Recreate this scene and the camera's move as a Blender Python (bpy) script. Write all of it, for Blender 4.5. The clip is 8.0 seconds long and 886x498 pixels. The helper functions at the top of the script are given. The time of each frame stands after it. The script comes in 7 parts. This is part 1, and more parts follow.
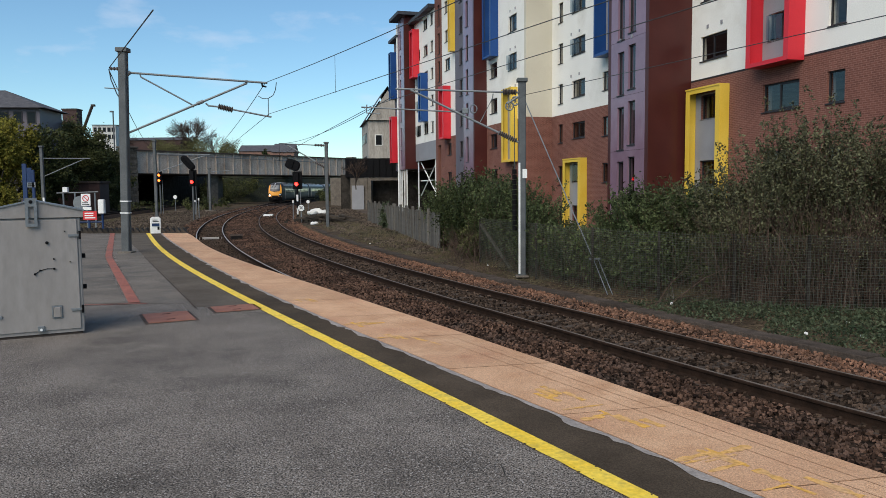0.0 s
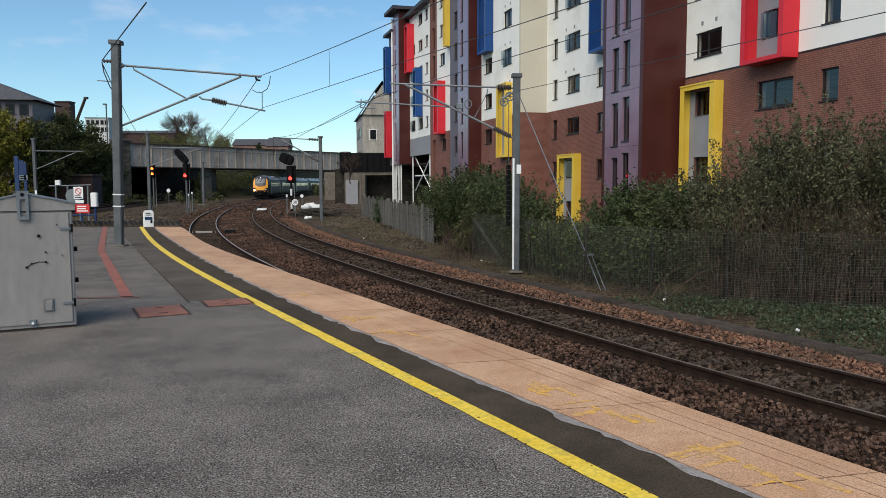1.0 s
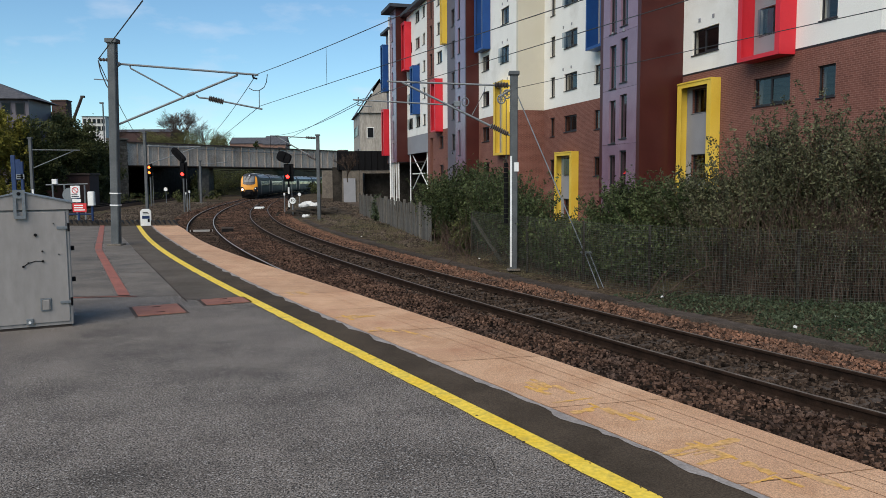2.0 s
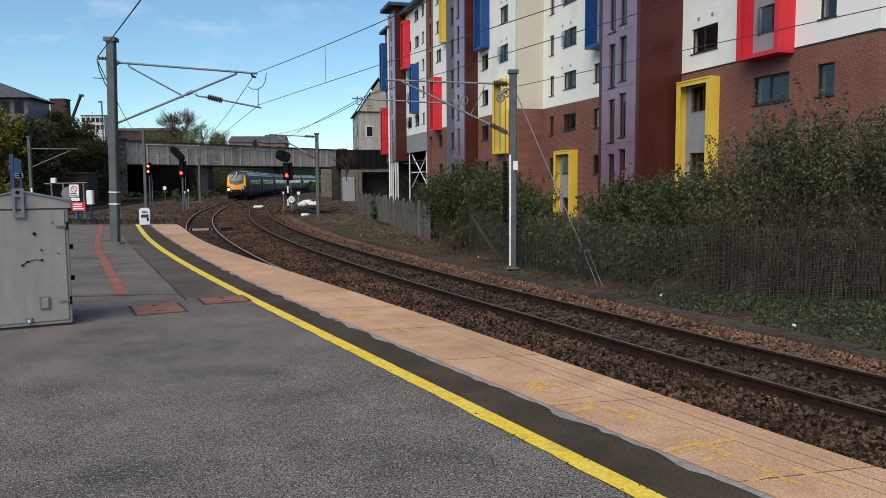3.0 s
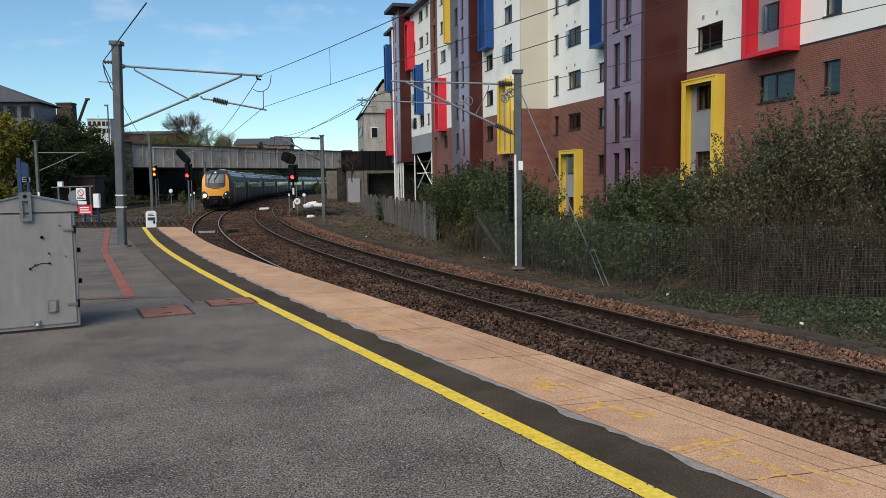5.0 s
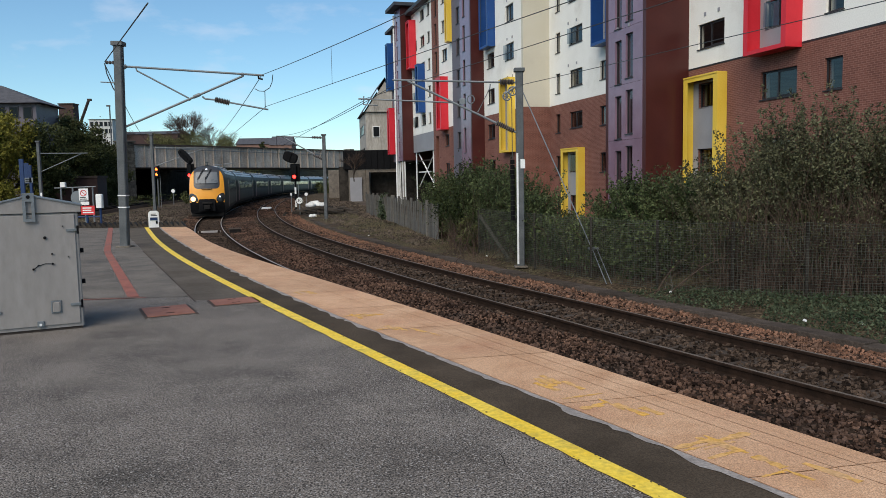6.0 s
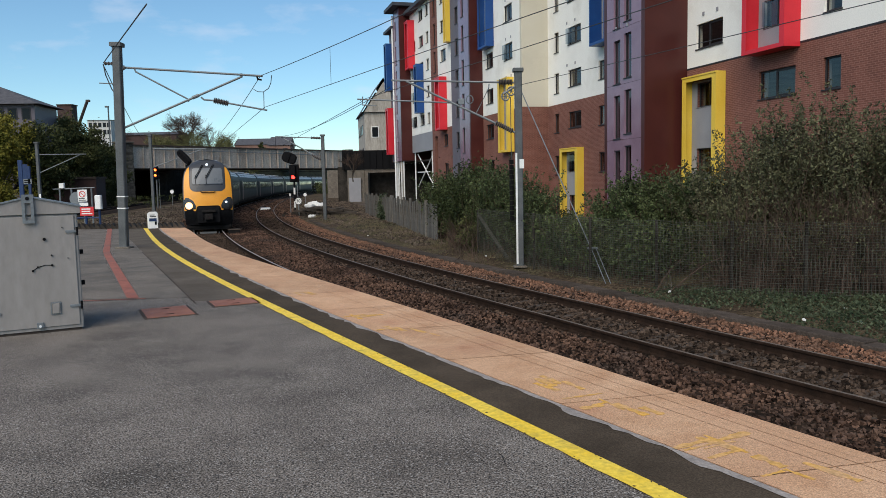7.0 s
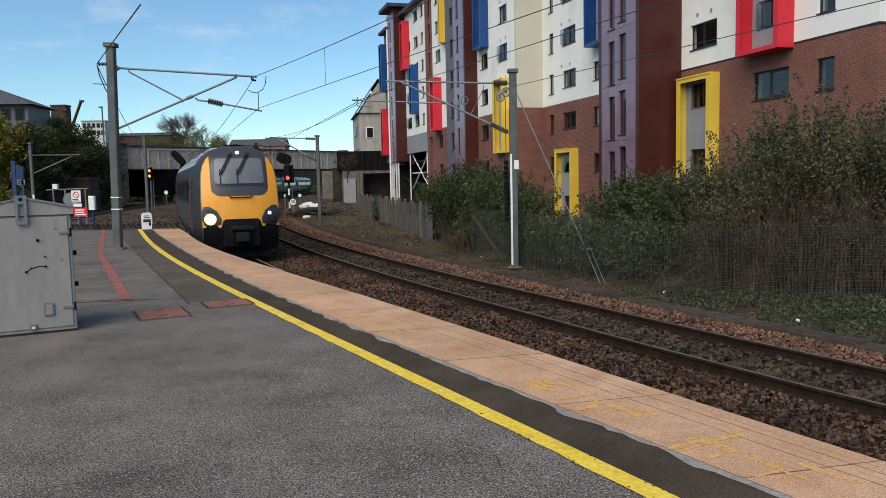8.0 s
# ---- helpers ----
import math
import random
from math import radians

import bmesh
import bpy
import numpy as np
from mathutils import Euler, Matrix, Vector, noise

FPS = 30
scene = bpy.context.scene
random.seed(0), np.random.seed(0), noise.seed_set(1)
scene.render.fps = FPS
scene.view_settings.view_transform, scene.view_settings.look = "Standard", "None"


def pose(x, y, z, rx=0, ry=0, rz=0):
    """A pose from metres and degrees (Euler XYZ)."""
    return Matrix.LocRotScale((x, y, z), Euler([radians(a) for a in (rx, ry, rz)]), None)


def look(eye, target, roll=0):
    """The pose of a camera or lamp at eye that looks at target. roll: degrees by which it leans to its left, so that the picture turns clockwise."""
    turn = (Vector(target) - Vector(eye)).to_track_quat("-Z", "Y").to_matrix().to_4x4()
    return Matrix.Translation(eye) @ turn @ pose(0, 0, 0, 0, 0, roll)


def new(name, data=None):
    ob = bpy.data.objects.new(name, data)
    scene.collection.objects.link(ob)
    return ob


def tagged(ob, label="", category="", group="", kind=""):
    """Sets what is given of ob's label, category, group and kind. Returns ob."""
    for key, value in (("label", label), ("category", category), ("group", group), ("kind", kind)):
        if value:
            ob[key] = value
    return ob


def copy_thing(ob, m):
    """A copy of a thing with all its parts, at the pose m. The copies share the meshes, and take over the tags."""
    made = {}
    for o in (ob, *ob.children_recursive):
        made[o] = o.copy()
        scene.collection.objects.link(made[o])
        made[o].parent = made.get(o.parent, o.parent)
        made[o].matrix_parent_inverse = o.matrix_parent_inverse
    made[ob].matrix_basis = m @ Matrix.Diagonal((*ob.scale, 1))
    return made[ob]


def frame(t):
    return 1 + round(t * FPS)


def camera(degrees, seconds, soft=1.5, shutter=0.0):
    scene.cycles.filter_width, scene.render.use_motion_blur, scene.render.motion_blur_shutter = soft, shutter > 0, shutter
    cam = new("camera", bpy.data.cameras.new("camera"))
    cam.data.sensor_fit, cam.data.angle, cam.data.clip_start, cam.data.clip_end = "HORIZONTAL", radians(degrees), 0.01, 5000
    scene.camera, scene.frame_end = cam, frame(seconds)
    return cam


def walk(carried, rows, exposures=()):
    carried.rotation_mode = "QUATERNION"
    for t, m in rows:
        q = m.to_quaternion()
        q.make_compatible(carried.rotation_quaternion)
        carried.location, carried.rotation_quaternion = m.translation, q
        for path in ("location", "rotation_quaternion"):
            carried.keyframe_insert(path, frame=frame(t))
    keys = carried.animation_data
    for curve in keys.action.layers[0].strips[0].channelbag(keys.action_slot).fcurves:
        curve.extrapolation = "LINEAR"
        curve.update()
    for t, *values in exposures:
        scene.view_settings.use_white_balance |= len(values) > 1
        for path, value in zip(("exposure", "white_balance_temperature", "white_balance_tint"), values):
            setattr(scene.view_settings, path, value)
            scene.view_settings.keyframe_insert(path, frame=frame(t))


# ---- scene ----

# camera: held by hand on the platform, 1.6 m above it
cam = camera(60.29, 8.0, soft=0.8, shutter=0.35)
walk(cam, [(t, pose(x, y, z, a, b, c)) for t, x, y, z, a, b, c in (
    (0.0, 0.0, 0.0, 1.6, 85.426, 0.514, -0.041), (0.5, 0.002, -0.009, 1.6, 85.34, 0.331, -0.196),
    (1.0, 0.008, -0.001, 1.601, 85.056, 0.18, -0.467), (1.5, 0.008, 0.006, 1.602, 84.937, 0.297, -0.591),
    (3.0, 0.008, 0.005, 1.598, 84.808, 0.354, -0.716), (3.5, 0.012, -0.003, 1.602, 84.733, 0.575, -0.645),
    (4.0, 0.014, -0.008, 1.602, 84.775, 0.686, -0.523), (4.5, 0.011, 0.0, 1.599, 84.893, 0.71, -0.405),
    (6.0, 0.006, -0.001, 1.597, 84.763, 1.097, -0.172), (6.5, 0.004, 0.004, 1.598, 84.762, 1.227, -0.18),
    (7.0, 0.001, -0.005, 1.601, 84.766, 1.24, -0.256), (7.5, 0.003, -0.002, 1.598, 84.797, 1.223, -0.395),
    (8.0, 0.003, -0.003, 1.603, 84.815, 1.234, -0.64))])

# light: a bright spring day, the sun behind thin cloud
SUN_UP, SUN_FROM = 42.0, 205.0   # degrees: height, and bearing clockwise from +y
world = bpy.data.worlds.new("sky")
scene.world = world
world.use_nodes = True
wn, wl = world.node_tree.nodes, world.node_tree.links
sky = wn.new("ShaderNodeTexSky")
sky.sky_type, sky.sun_disc = "NISHITA", False
sky.sun_elevation, sky.sun_rotation = radians(SUN_UP), radians(SUN_FROM)
sky.air_density, sky.dust_density, sky.ozone_density = 1.0, 0.0, 2.6
wcoord, wmap, wnoise, wramp, wmix = (wn.new(n) for n in ("ShaderNodeTexCoord", "ShaderNodeMapping", "ShaderNodeTexNoise", "ShaderNodeValToRGB", "ShaderNodeMixRGB"))
wmap.inputs["Scale"].default_value = (3.2, 3.2, 9.0)
wmap.inputs["Location"].default_value = (0.4, 0.15, 0.3)
wnoise.inputs["Scale"].default_value, wnoise.inputs["Detail"].default_value, wnoise.inputs["Roughness"].default_value = 1.6, 7, 0.55
wramp.color_ramp.elements[0].position, wramp.color_ramp.elements[1].position = 0.52, 0.78
wramp.color_ramp.elements[1].color = (0.75, 0.75, 0.75, 1)
wmix.inputs[2].default_value = (6.2, 6.6, 7.6, 1)
wl.new(wcoord.outputs["Generated"], wmap.inputs[0]); wl.new(wmap.outputs[0], wnoise.inputs["Vector"])
wl.new(wnoise.outputs[0], wramp.inputs[0]); wl.new(wramp.outputs[0], wmix.inputs[0])
wtint = wn.new("ShaderNodeMixRGB")
wtint.blend_type = "MULTIPLY"
wtint.inputs[0].default_value, wtint.inputs[2].default_value = 1.0, (0.82, 1.02, 1.06, 1)
wl.new(sky.outputs[0], wtint.inputs[1]); wl.new(wtint.outputs[0], wmix.inputs[1]); wl.new(wmix.outputs[0], wn["Background"].inputs[0])
wn["Background"].inputs[1].default_value = 0.125
sun = new("sun", bpy.data.lights.new("sun", "SUN"))
sun.data.energy, sun.data.angle, sun.data.color = 3.4, radians(55), (1.0, 0.90, 0.76)
sd = Vector((math.sin(radians(SUN_FROM)) * math.cos(radians(SUN_UP)), math.cos(radians(SUN_FROM)) * math.cos(radians(SUN_UP)), math.sin(radians(SUN_UP))))
sun.matrix_world = look(sd * 60, (0, 0, 0))
scene.view_settings.exposure = 0.0

# ---- mesh tools ----


class Shape:
    """Vertices and faces that become one mesh."""

    def __init__(self):
        self.v, self.f = [], []

    def add(self, verts, faces):
        n = len(self.v)
        self.v += [tuple(p) for p in verts]
        self.f += [tuple(i + n for i in q) for q in faces]
        return self

    def box(self, x0, y0, z0, x1, y1, z1, c=0.0):
        """A box, its upright and top edges cut by c."""
        if c <= 0:
            v = [(x, y, z) for z in (z0, z1) for x, y in ((x0, y0), (x1, y0), (x1, y1), (x0, y1))]
            return self.add(v, [(3, 2, 1, 0), (4, 5, 6, 7), (0, 1, 5, 4), (1, 2, 6, 5), (2, 3, 7, 6), (3, 0, 4, 7)])
        ring = lambda d: ((x0 + c + d, y0 + d), (x1 - c - d, y0 + d), (x1 - d, y0 + c + d), (x1 - d, y1 - c - d), (x1 - c - d, y1 - d), (x0 + c + d, y1 - d), (x0 + d, y1 - c - d), (x0 + d, y0 + c + d))
        v = [(*p, z0) for p in ring(0)] + [(*p, z1 - c) for p in ring(0)] + [(*p, z1) for p in ring(c * 0.7)]
        f = [tuple(range(7, -1, -1)), tuple(range(16, 24))]
        for k in (0, 8):
            f += [(k + i, k + (i + 1) % 8, k + 8 + (i + 1) % 8, k + 8 + i) for i in range(8)]
        return self.add(v, f)

    def tube(self, pts, r, n=6, r1=None):
        pts = [Vector(p) for p in pts]
        rings = []
        for i, p in enumerate(pts):
            d = (pts[min(i + 1, len(pts) - 1)] - pts[max(i - 1, 0)]).normalized()
            a = d.cross(Vector((0, 0, 1)) if abs(d.z) < 0.9 else Vector((1, 0, 0))).normalized()
            b = d.cross(a)
            rr = r if r1 is None else r + (r1 - r) * i / (len(pts) - 1)
            rings.append([p + rr * (math.cos(t) * a + math.sin(t) * b) for t in (2 * math.pi * k / n for k in range(n))])
        return self.loft(rings)

    def loft(self, rings, caps=True):
        n = len(rings[0])
        v = [p for ring in rings for p in ring]
        f = [(i * n + k, i * n + (k + 1) % n, (i + 1) * n + (k + 1) % n, (i + 1) * n + k) for i in range(len(rings) - 1) for k in range(n)]
        if caps:
            f += [tuple(range(n - 1, -1, -1)), tuple(range(len(v) - n, len(v)))]
        return self.add(v, f)

    def prism(self, poly, z0, z1):
        """An upright prism over a polygon given counter-clockwise."""
        n = len(poly)
        return self.add([(x, y, z0) for x, y in poly] + [(x, y, z1) for x, y in poly],
                        [tuple(range(n - 1, -1, -1)), tuple(range(n, 2 * n))] + [(i, (i + 1) % n, n + (i + 1) % n, n + i) for i in range(n)])

    def moved(self, m):
        self.v = [tuple(m @ Vector(p)) for p in self.v]
        return self

    def mesh(self, name, *mats, smooth=False):
        me = bpy.data.meshes.new(name)
        me.from_pydata(self.v, [], self.f)
        for m in mats:
            me.materials.append(m)
        if smooth:
            me.polygons.foreach_set("use_smooth", [True] * len(me.polygons))
            me.set_sharp_from_angle(angle=radians(38))
        me.update()
        return me


def part(name, shape, material, parent, label="", smooth=False):
    """One mesh object under a thing or a part."""
    ob = new(name, shape.mesh(name, material, smooth=smooth))
    ob.parent = parent
    return tagged(ob, label)


def thing(name, m, label, category, group="", kind=""):
    ob = new(name)
    ob.matrix_world = m
    return tagged(ob, label, category, group, kind)


def solid(name, shape, material, label, category="", kind="", group="", smooth=False, m=None):
    ob = new(name, shape.mesh(name, material, smooth=smooth))
    if m is not None:
        ob.matrix_world = m
    return tagged(ob, label, category, group, kind)


# ---- materials ----


def mat(name, colours, rough=0.8, metal=0.0, scale=4.0, fine=60.0, bump=0.15, fine_amount=0.25, stain=None, stain_scale=0.7, island=0.0, stretch=(1, 1, 1), random_object=0.0, spec=0.3, bump_dist=0.01, sharp=0.2, speck=0.0):
    """Two colours mixed by a coarse noise, a fine grain over them, stains and relief."""
    m = bpy.data.materials.new(name)
    m.use_nodes = True
    n, l = m.node_tree.nodes, m.node_tree.links
    b = n["Principled BSDF"]
    co = n.new("ShaderNodeTexCoord")
    mp = n.new("ShaderNodeMapping")
    mp.inputs["Scale"].default_value = stretch
    l.new(co.outputs["Object"], mp.inputs[0])

    def tex(s, detail=5.0, rough_=0.6):
        t = n.new("ShaderNodeTexNoise")
        t.inputs["Scale"].default_value, t.inputs["Detail"].default_value, t.inputs["Roughness"].default_value = s, detail, rough_
        l.new(mp.outputs[0], t.inputs["Vector"])
        return t

    def ramp(src, lo, hi):
        r = n.new("ShaderNodeMapRange")
        r.inputs["From Min"].default_value, r.inputs["From Max"].default_value = lo, hi
        l.new(src, r.inputs["Value"])
        return r.outputs[0]

    def mixed(fac, a, c, kind="MIX"):
        x = n.new("ShaderNodeMixRGB")
        x.blend_type = kind
        for k, val in ((0, fac), (1, a), (2, c)):
            if isinstance(val, bpy.types.NodeSocket):
                l.new(val, x.inputs[k])
            else:
                x.inputs[k].default_value = val if k == 0 else (*val, 1)
        return x.outputs[0]

    coarse, grain = tex(scale), tex(fine, 3.0)
    col = mixed(ramp(coarse.outputs[0], 0.35, 0.65), colours[0], colours[1])
    if stain:
        col = mixed(ramp(tex(stain_scale, 6.0).outputs[0], 0.52, 0.72), col, stain)
    g = ramp(grain.outputs[0], 0.5 - sharp, 0.5 + sharp)
    dark = n.new("ShaderNodeMapRange")
    dark.inputs["To Min"].default_value, dark.inputs["To Max"].default_value = 1 - fine_amount, 1 + fine_amount
    l.new(g, dark.inputs["Value"])
    col = mixed(1.0, col, dark.outputs[0], "MULTIPLY")
    if speck:
        # pale and dark chippings
        vo = n.new("ShaderNodeTexVoronoi")
        vo.inputs["Scale"].default_value = 130.0
        l.new(mp.outputs[0], vo.inputs["Vector"])
        sv = n.new("ShaderNodeSeparateColor")
        l.new(vo.outputs["Color"], sv.inputs[0])
        col = mixed(ramp(sv.outputs[0], 0.90, 0.97), col, (0.42, 0.39, 0.36))
        col = mixed(ramp(sv.outputs[1], 0.80, 0.95), col, (0.05, 0.047, 0.045))
    for amount, node, out in ((island, "ShaderNodeNewGeometry", "Random Per Island"), (random_object, "ShaderNodeObjectInfo", "Random")):
        if amount:
            r = n.new("ShaderNodeMapRange")
            r.inputs["To Min"].default_value, r.inputs["To Max"].default_value = 1 - amount, 1 + amount
            l.new(n.new(node).outputs[out], r.inputs["Value"])
            col = mixed(1.0, col, r.outputs[0], "MULTIPLY")
    l.new(col, b.inputs["Base Color"])
    b.inputs["Metallic"].default_value = metal
    b.inputs["Specular IOR Level"].default_value = spec
    rr = n.new("ShaderNodeMapRange")
    rr.inputs["To Min"].default_value, rr.inputs["To Max"].default_value = max(rough - 0.12, 0.02), min(rough + 0.12, 1)
    l.new(coarse.outputs[0], rr.inputs["Value"])
    l.new(rr.outputs[0], b.inputs["Roughness"])
    if bump:
        bu = n.new("ShaderNodeBump")
        bu.inputs["Strength"].default_value, bu.inputs["Distance"].default_value = bump, bump_dist
        l.new(grain.outputs[0], bu.inputs["Height"])
        l.new(bu.outputs[0], b.inputs["Normal"])
    return m


def glow(name, colour, strength):
    m = bpy.data.materials.new(name)
    m.use_nodes = True
    b = m.node_tree.nodes["Principled BSDF"]
    b.inputs["Base Color"].default_value = (*colour, 1)
    b.inputs["Emission Color"].default_value, b.inputs["Emission Strength"].default_value = (*colour, 1), strength
    return m


def glass(name, tint=(0.5, 0.55, 0.57)):
    """A thin pane: clear, with the reflection of glass."""
    m = bpy.data.materials.new(name)
    m.use_nodes = True
    n, l = m.node_tree.nodes, m.node_tree.links
    n.remove(n["Principled BSDF"])
    tr, gl, mx, fr = (n.new(x) for x in ("ShaderNodeBsdfTransparent", "ShaderNodeBsdfGlossy", "ShaderNodeMixShader", "ShaderNodeFresnel"))
    tr.inputs[0].default_value = (*tint, 1)
    gl.inputs["Roughness"].default_value = 0.03
    fr.inputs[0].default_value = 1.8
    l.new(fr.outputs[0], mx.inputs[0]); l.new(tr.outputs[0], mx.inputs[1]); l.new(gl.outputs[0], mx.inputs[2])
    l.new(mx.outputs[0], n["Material Output"].inputs[0])
    return m


def brickwork(name):
    """Stretcher-bond brick at true size on an upright wall; the bricks are too small and far to part."""
    m = mat(name, ((0.158, 0.062, 0.046), (0.19, 0.078, 0.058)), 0.9, scale=0.7, fine=30, fine_amount=0.15, bump=0.1, stain=(0.135, 0.055, 0.041), stain_scale=0.3)
    n, l = m.node_tree.nodes, m.node_tree.links
    b = n["Principled BSDF"]
    co, sep, add, com, br, mx = (n.new(x) for x in ("ShaderNodeTexCoord", "ShaderNodeSeparateXYZ", "ShaderNodeMath", "ShaderNodeCombineXYZ", "ShaderNodeTexBrick", "ShaderNodeMixRGB"))
    l.new(co.outputs["Object"], sep.inputs[0])
    l.new(sep.outputs[0], add.inputs[0]); l.new(sep.outputs[1], add.inputs[1])
    l.new(add.outputs[0], com.inputs[0]); l.new(sep.outputs[2], com.inputs[1])
    l.new(com.outputs[0], br.inputs["Vector"])
    br.inputs["Color1"].default_value, br.inputs["Color2"].default_value, br.inputs["Mortar"].default_value = (1.06, 1.05, 1.05, 1), (0.82, 0.8, 0.8, 1), (1.5, 1.85, 1.9, 1)
    br.inputs["Scale"].default_value, br.inputs["Mortar Size"].default_value = 1.0, 0.009
    br.inputs["Brick Width"].default_value, br.inputs["Row Height"].default_value = 0.225, 0.075
    mx.blend_type = "MULTIPLY"
    mx.inputs[0].default_value = 1.0
    src = b.inputs["Base Color"].links[0].from_socket
    l.new(src, mx.inputs[1]); l.new(br.outputs[0], mx.inputs[2]); l.new(mx.outputs[0], b.inputs["Base Color"])
    return m


ASPHALT = mat("asphalt", ((0.140, 0.122, 0.107), (0.215, 0.189, 0.165)), 0.9, scale=1.3, fine=85, fine_amount=0.95, bump=0.9, stain=(0.085, 0.075, 0.066), stain_scale=0.9, sharp=0.15, speck=0.9, spec=0.06)
TARMAC = mat("tarmac", ((0.056, 0.043, 0.031), (0.090, 0.069, 0.050)), 0.9, scale=1.5, fine=110, fine_amount=0.4, bump=0.4, spec=0.06)
TARMAC_WORN = mat("worn_tarmac", ((0.088, 0.073, 0.058), (0.13, 0.11, 0.09)), 0.9, scale=1.2, fine=110, fine_amount=0.35, bump=0.3, spec=0.06)
CONCRETE = mat("concrete", ((0.115, 0.098, 0.08), (0.175, 0.15, 0.124)), 0.9, scale=1.3, fine=40, fine_amount=0.45, bump=0.3, stain=(0.075, 0.068, 0.06), stain_scale=0.9)
COPING = mat("coping", ((0.50, 0.285, 0.16), (0.63, 0.395, 0.24)), 0.85, scale=2.2, fine=130, fine_amount=0.3, bump=0.5, stain=(0.43, 0.215, 0.12), stain_scale=1.1, random_object=0.1, sharp=0.14)
MORTAR = mat("mortar", ((0.26, 0.23, 0.21), (0.36, 0.32, 0.29)), 0.9, scale=5, fine=50, bump=0.5)
YELLOW_LINE = mat("yellow_line", ((0.82, 0.55, 0.04), (0.86, 0.64, 0.09)), 0.7, scale=3, fine=30, fine_amount=0.18, stain=(0.5, 0.36, 0.06), stain_scale=6)
YELLOW_WORN = mat("yellow_worn", ((0.68, 0.37, 0.07), (0.58, 0.35, 0.17)), 0.8, scale=5, fine=40, fine_amount=0.3)
RED_PAINT = mat("red_strip", ((0.25, 0.085, 0.06), (0.33, 0.12, 0.085)), 0.8, scale=3, fine=50, fine_amount=0.3, stain=(0.2, 0.1, 0.08))
RUST_PLATE = mat("rust_plate", ((0.22, 0.085, 0.055), (0.3, 0.13, 0.085)), 0.7, scale=6, fine=60, fine_amount=0.3, bump=0.4)
BALLAST = mat("ballast", ((0.050, 0.031, 0.023), (0.112, 0.067, 0.047)), 0.95, scale=0.7, fine=50, fine_amount=0.3, island=0.92, stain=(0.045, 0.036, 0.031), stain_scale=0.5, spec=0.06)
BALLAST_OILY = mat("oily_ballast", ((0.038, 0.027, 0.020), (0.076, 0.053, 0.039)), 0.95, scale=1.2, fine=50, fine_amount=0.3, island=0.9, spec=0.06)
RUBBLE_DIRT = mat("rubble_dirt", ((0.06, 0.046, 0.036), (0.11, 0.086, 0.067)), 0.95, scale=0.25, fine=20, fine_amount=0.3, island=0.6, stain=(0.045, 0.048, 0.026), stain_scale=0.3, spec=0.06)
# bed colour taken nearly to black: it carries the shadow in the gaps between stones
BALLAST_BED_SHADED = mat("ballast_bed", ((0.014, 0.010, 0.007), (0.040, 0.027, 0.019)), 0.95, scale=2, fine=9, fine_amount=0.7, bump=1.0, bump_dist=0.04, spec=0.06)
CESS = mat("cess", ((0.21, 0.11, 0.07), (0.12, 0.072, 0.05)), 0.95, scale=0.9, fine=50, fine_amount=0.3, island=0.5, spec=0.06)
DIRT = mat("dirt", ((0.045, 0.033, 0.023), (0.105, 0.077, 0.05)), 0.95, scale=0.6, fine=12, fine_amount=0.7, bump=1.0, bump_dist=0.06, stain=(0.085, 0.078, 0.042), stain_scale=0.5, spec=0.06)
RAIL_RUST = mat("rail_rust", ((0.018, 0.012, 0.009), (0.034, 0.021, 0.015)), 0.85, scale=6, fine=60, spec=0.06)
RAIL_TOP = mat("rail_top", ((0.40, 0.37, 0.34), (0.34, 0.31, 0.28)), 0.5, metal=0.35, scale=4, fine=60, fine_amount=0.1, bump=0)
RAIL_DULL = mat("rail_dull", ((0.115, 0.092, 0.075), (0.175, 0.145, 0.12)), 0.6, metal=0.15, scale=4, fine=60)
SLEEPER = mat("sleeper", ((0.05, 0.04, 0.033), (0.085, 0.068, 0.056)), 0.9, scale=3, fine=40, fine_amount=0.35, random_object=0.2, spec=0.06)
GALV = mat("galvanised", ((0.15, 0.165, 0.175), (0.2, 0.215, 0.225)), 0.55, metal=0.35, scale=3, fine=30, fine_amount=0.12)
MAST_GREY = mat("mast_grey", ((0.075, 0.082, 0.086), (0.115, 0.122, 0.125)), 0.65, metal=0.1, scale=3, fine=30, fine_amount=0.15)
WHITE_PAINT = mat("white_paint", ((0.72, 0.72, 0.70), (0.8, 0.8, 0.78)), 0.6, scale=3, fine=30, fine_amount=0.1, stain=(0.5, 0.48, 0.44))
BLACK = mat("black_paint", ((0.007, 0.007, 0.008), (0.012, 0.012, 0.013)), 0.8, scale=5, fine=40, spec=0.04)
WIRE = mat("wire", ((0.05, 0.055, 0.06), (0.075, 0.08, 0.085)), 0.6, metal=0.3, scale=2, fine=20)
CABINET = mat("cabinet_grey", ((0.25, 0.229, 0.214), (0.305, 0.28, 0.262)), 0.6, scale=2.2, fine=14, fine_amount=0.08, bump=0.05, stain=(0.19, 0.18, 0.17), stain_scale=2.4, stretch=(1, 1, 0.35))
INSULATOR = mat("insulator", ((0.085, 0.068, 0.062), (0.13, 0.108, 0.098)), 0.3, scale=4, fine=30, spec=0.6)
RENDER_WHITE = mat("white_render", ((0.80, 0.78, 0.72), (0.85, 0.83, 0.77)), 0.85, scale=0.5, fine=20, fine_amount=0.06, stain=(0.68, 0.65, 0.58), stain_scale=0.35)
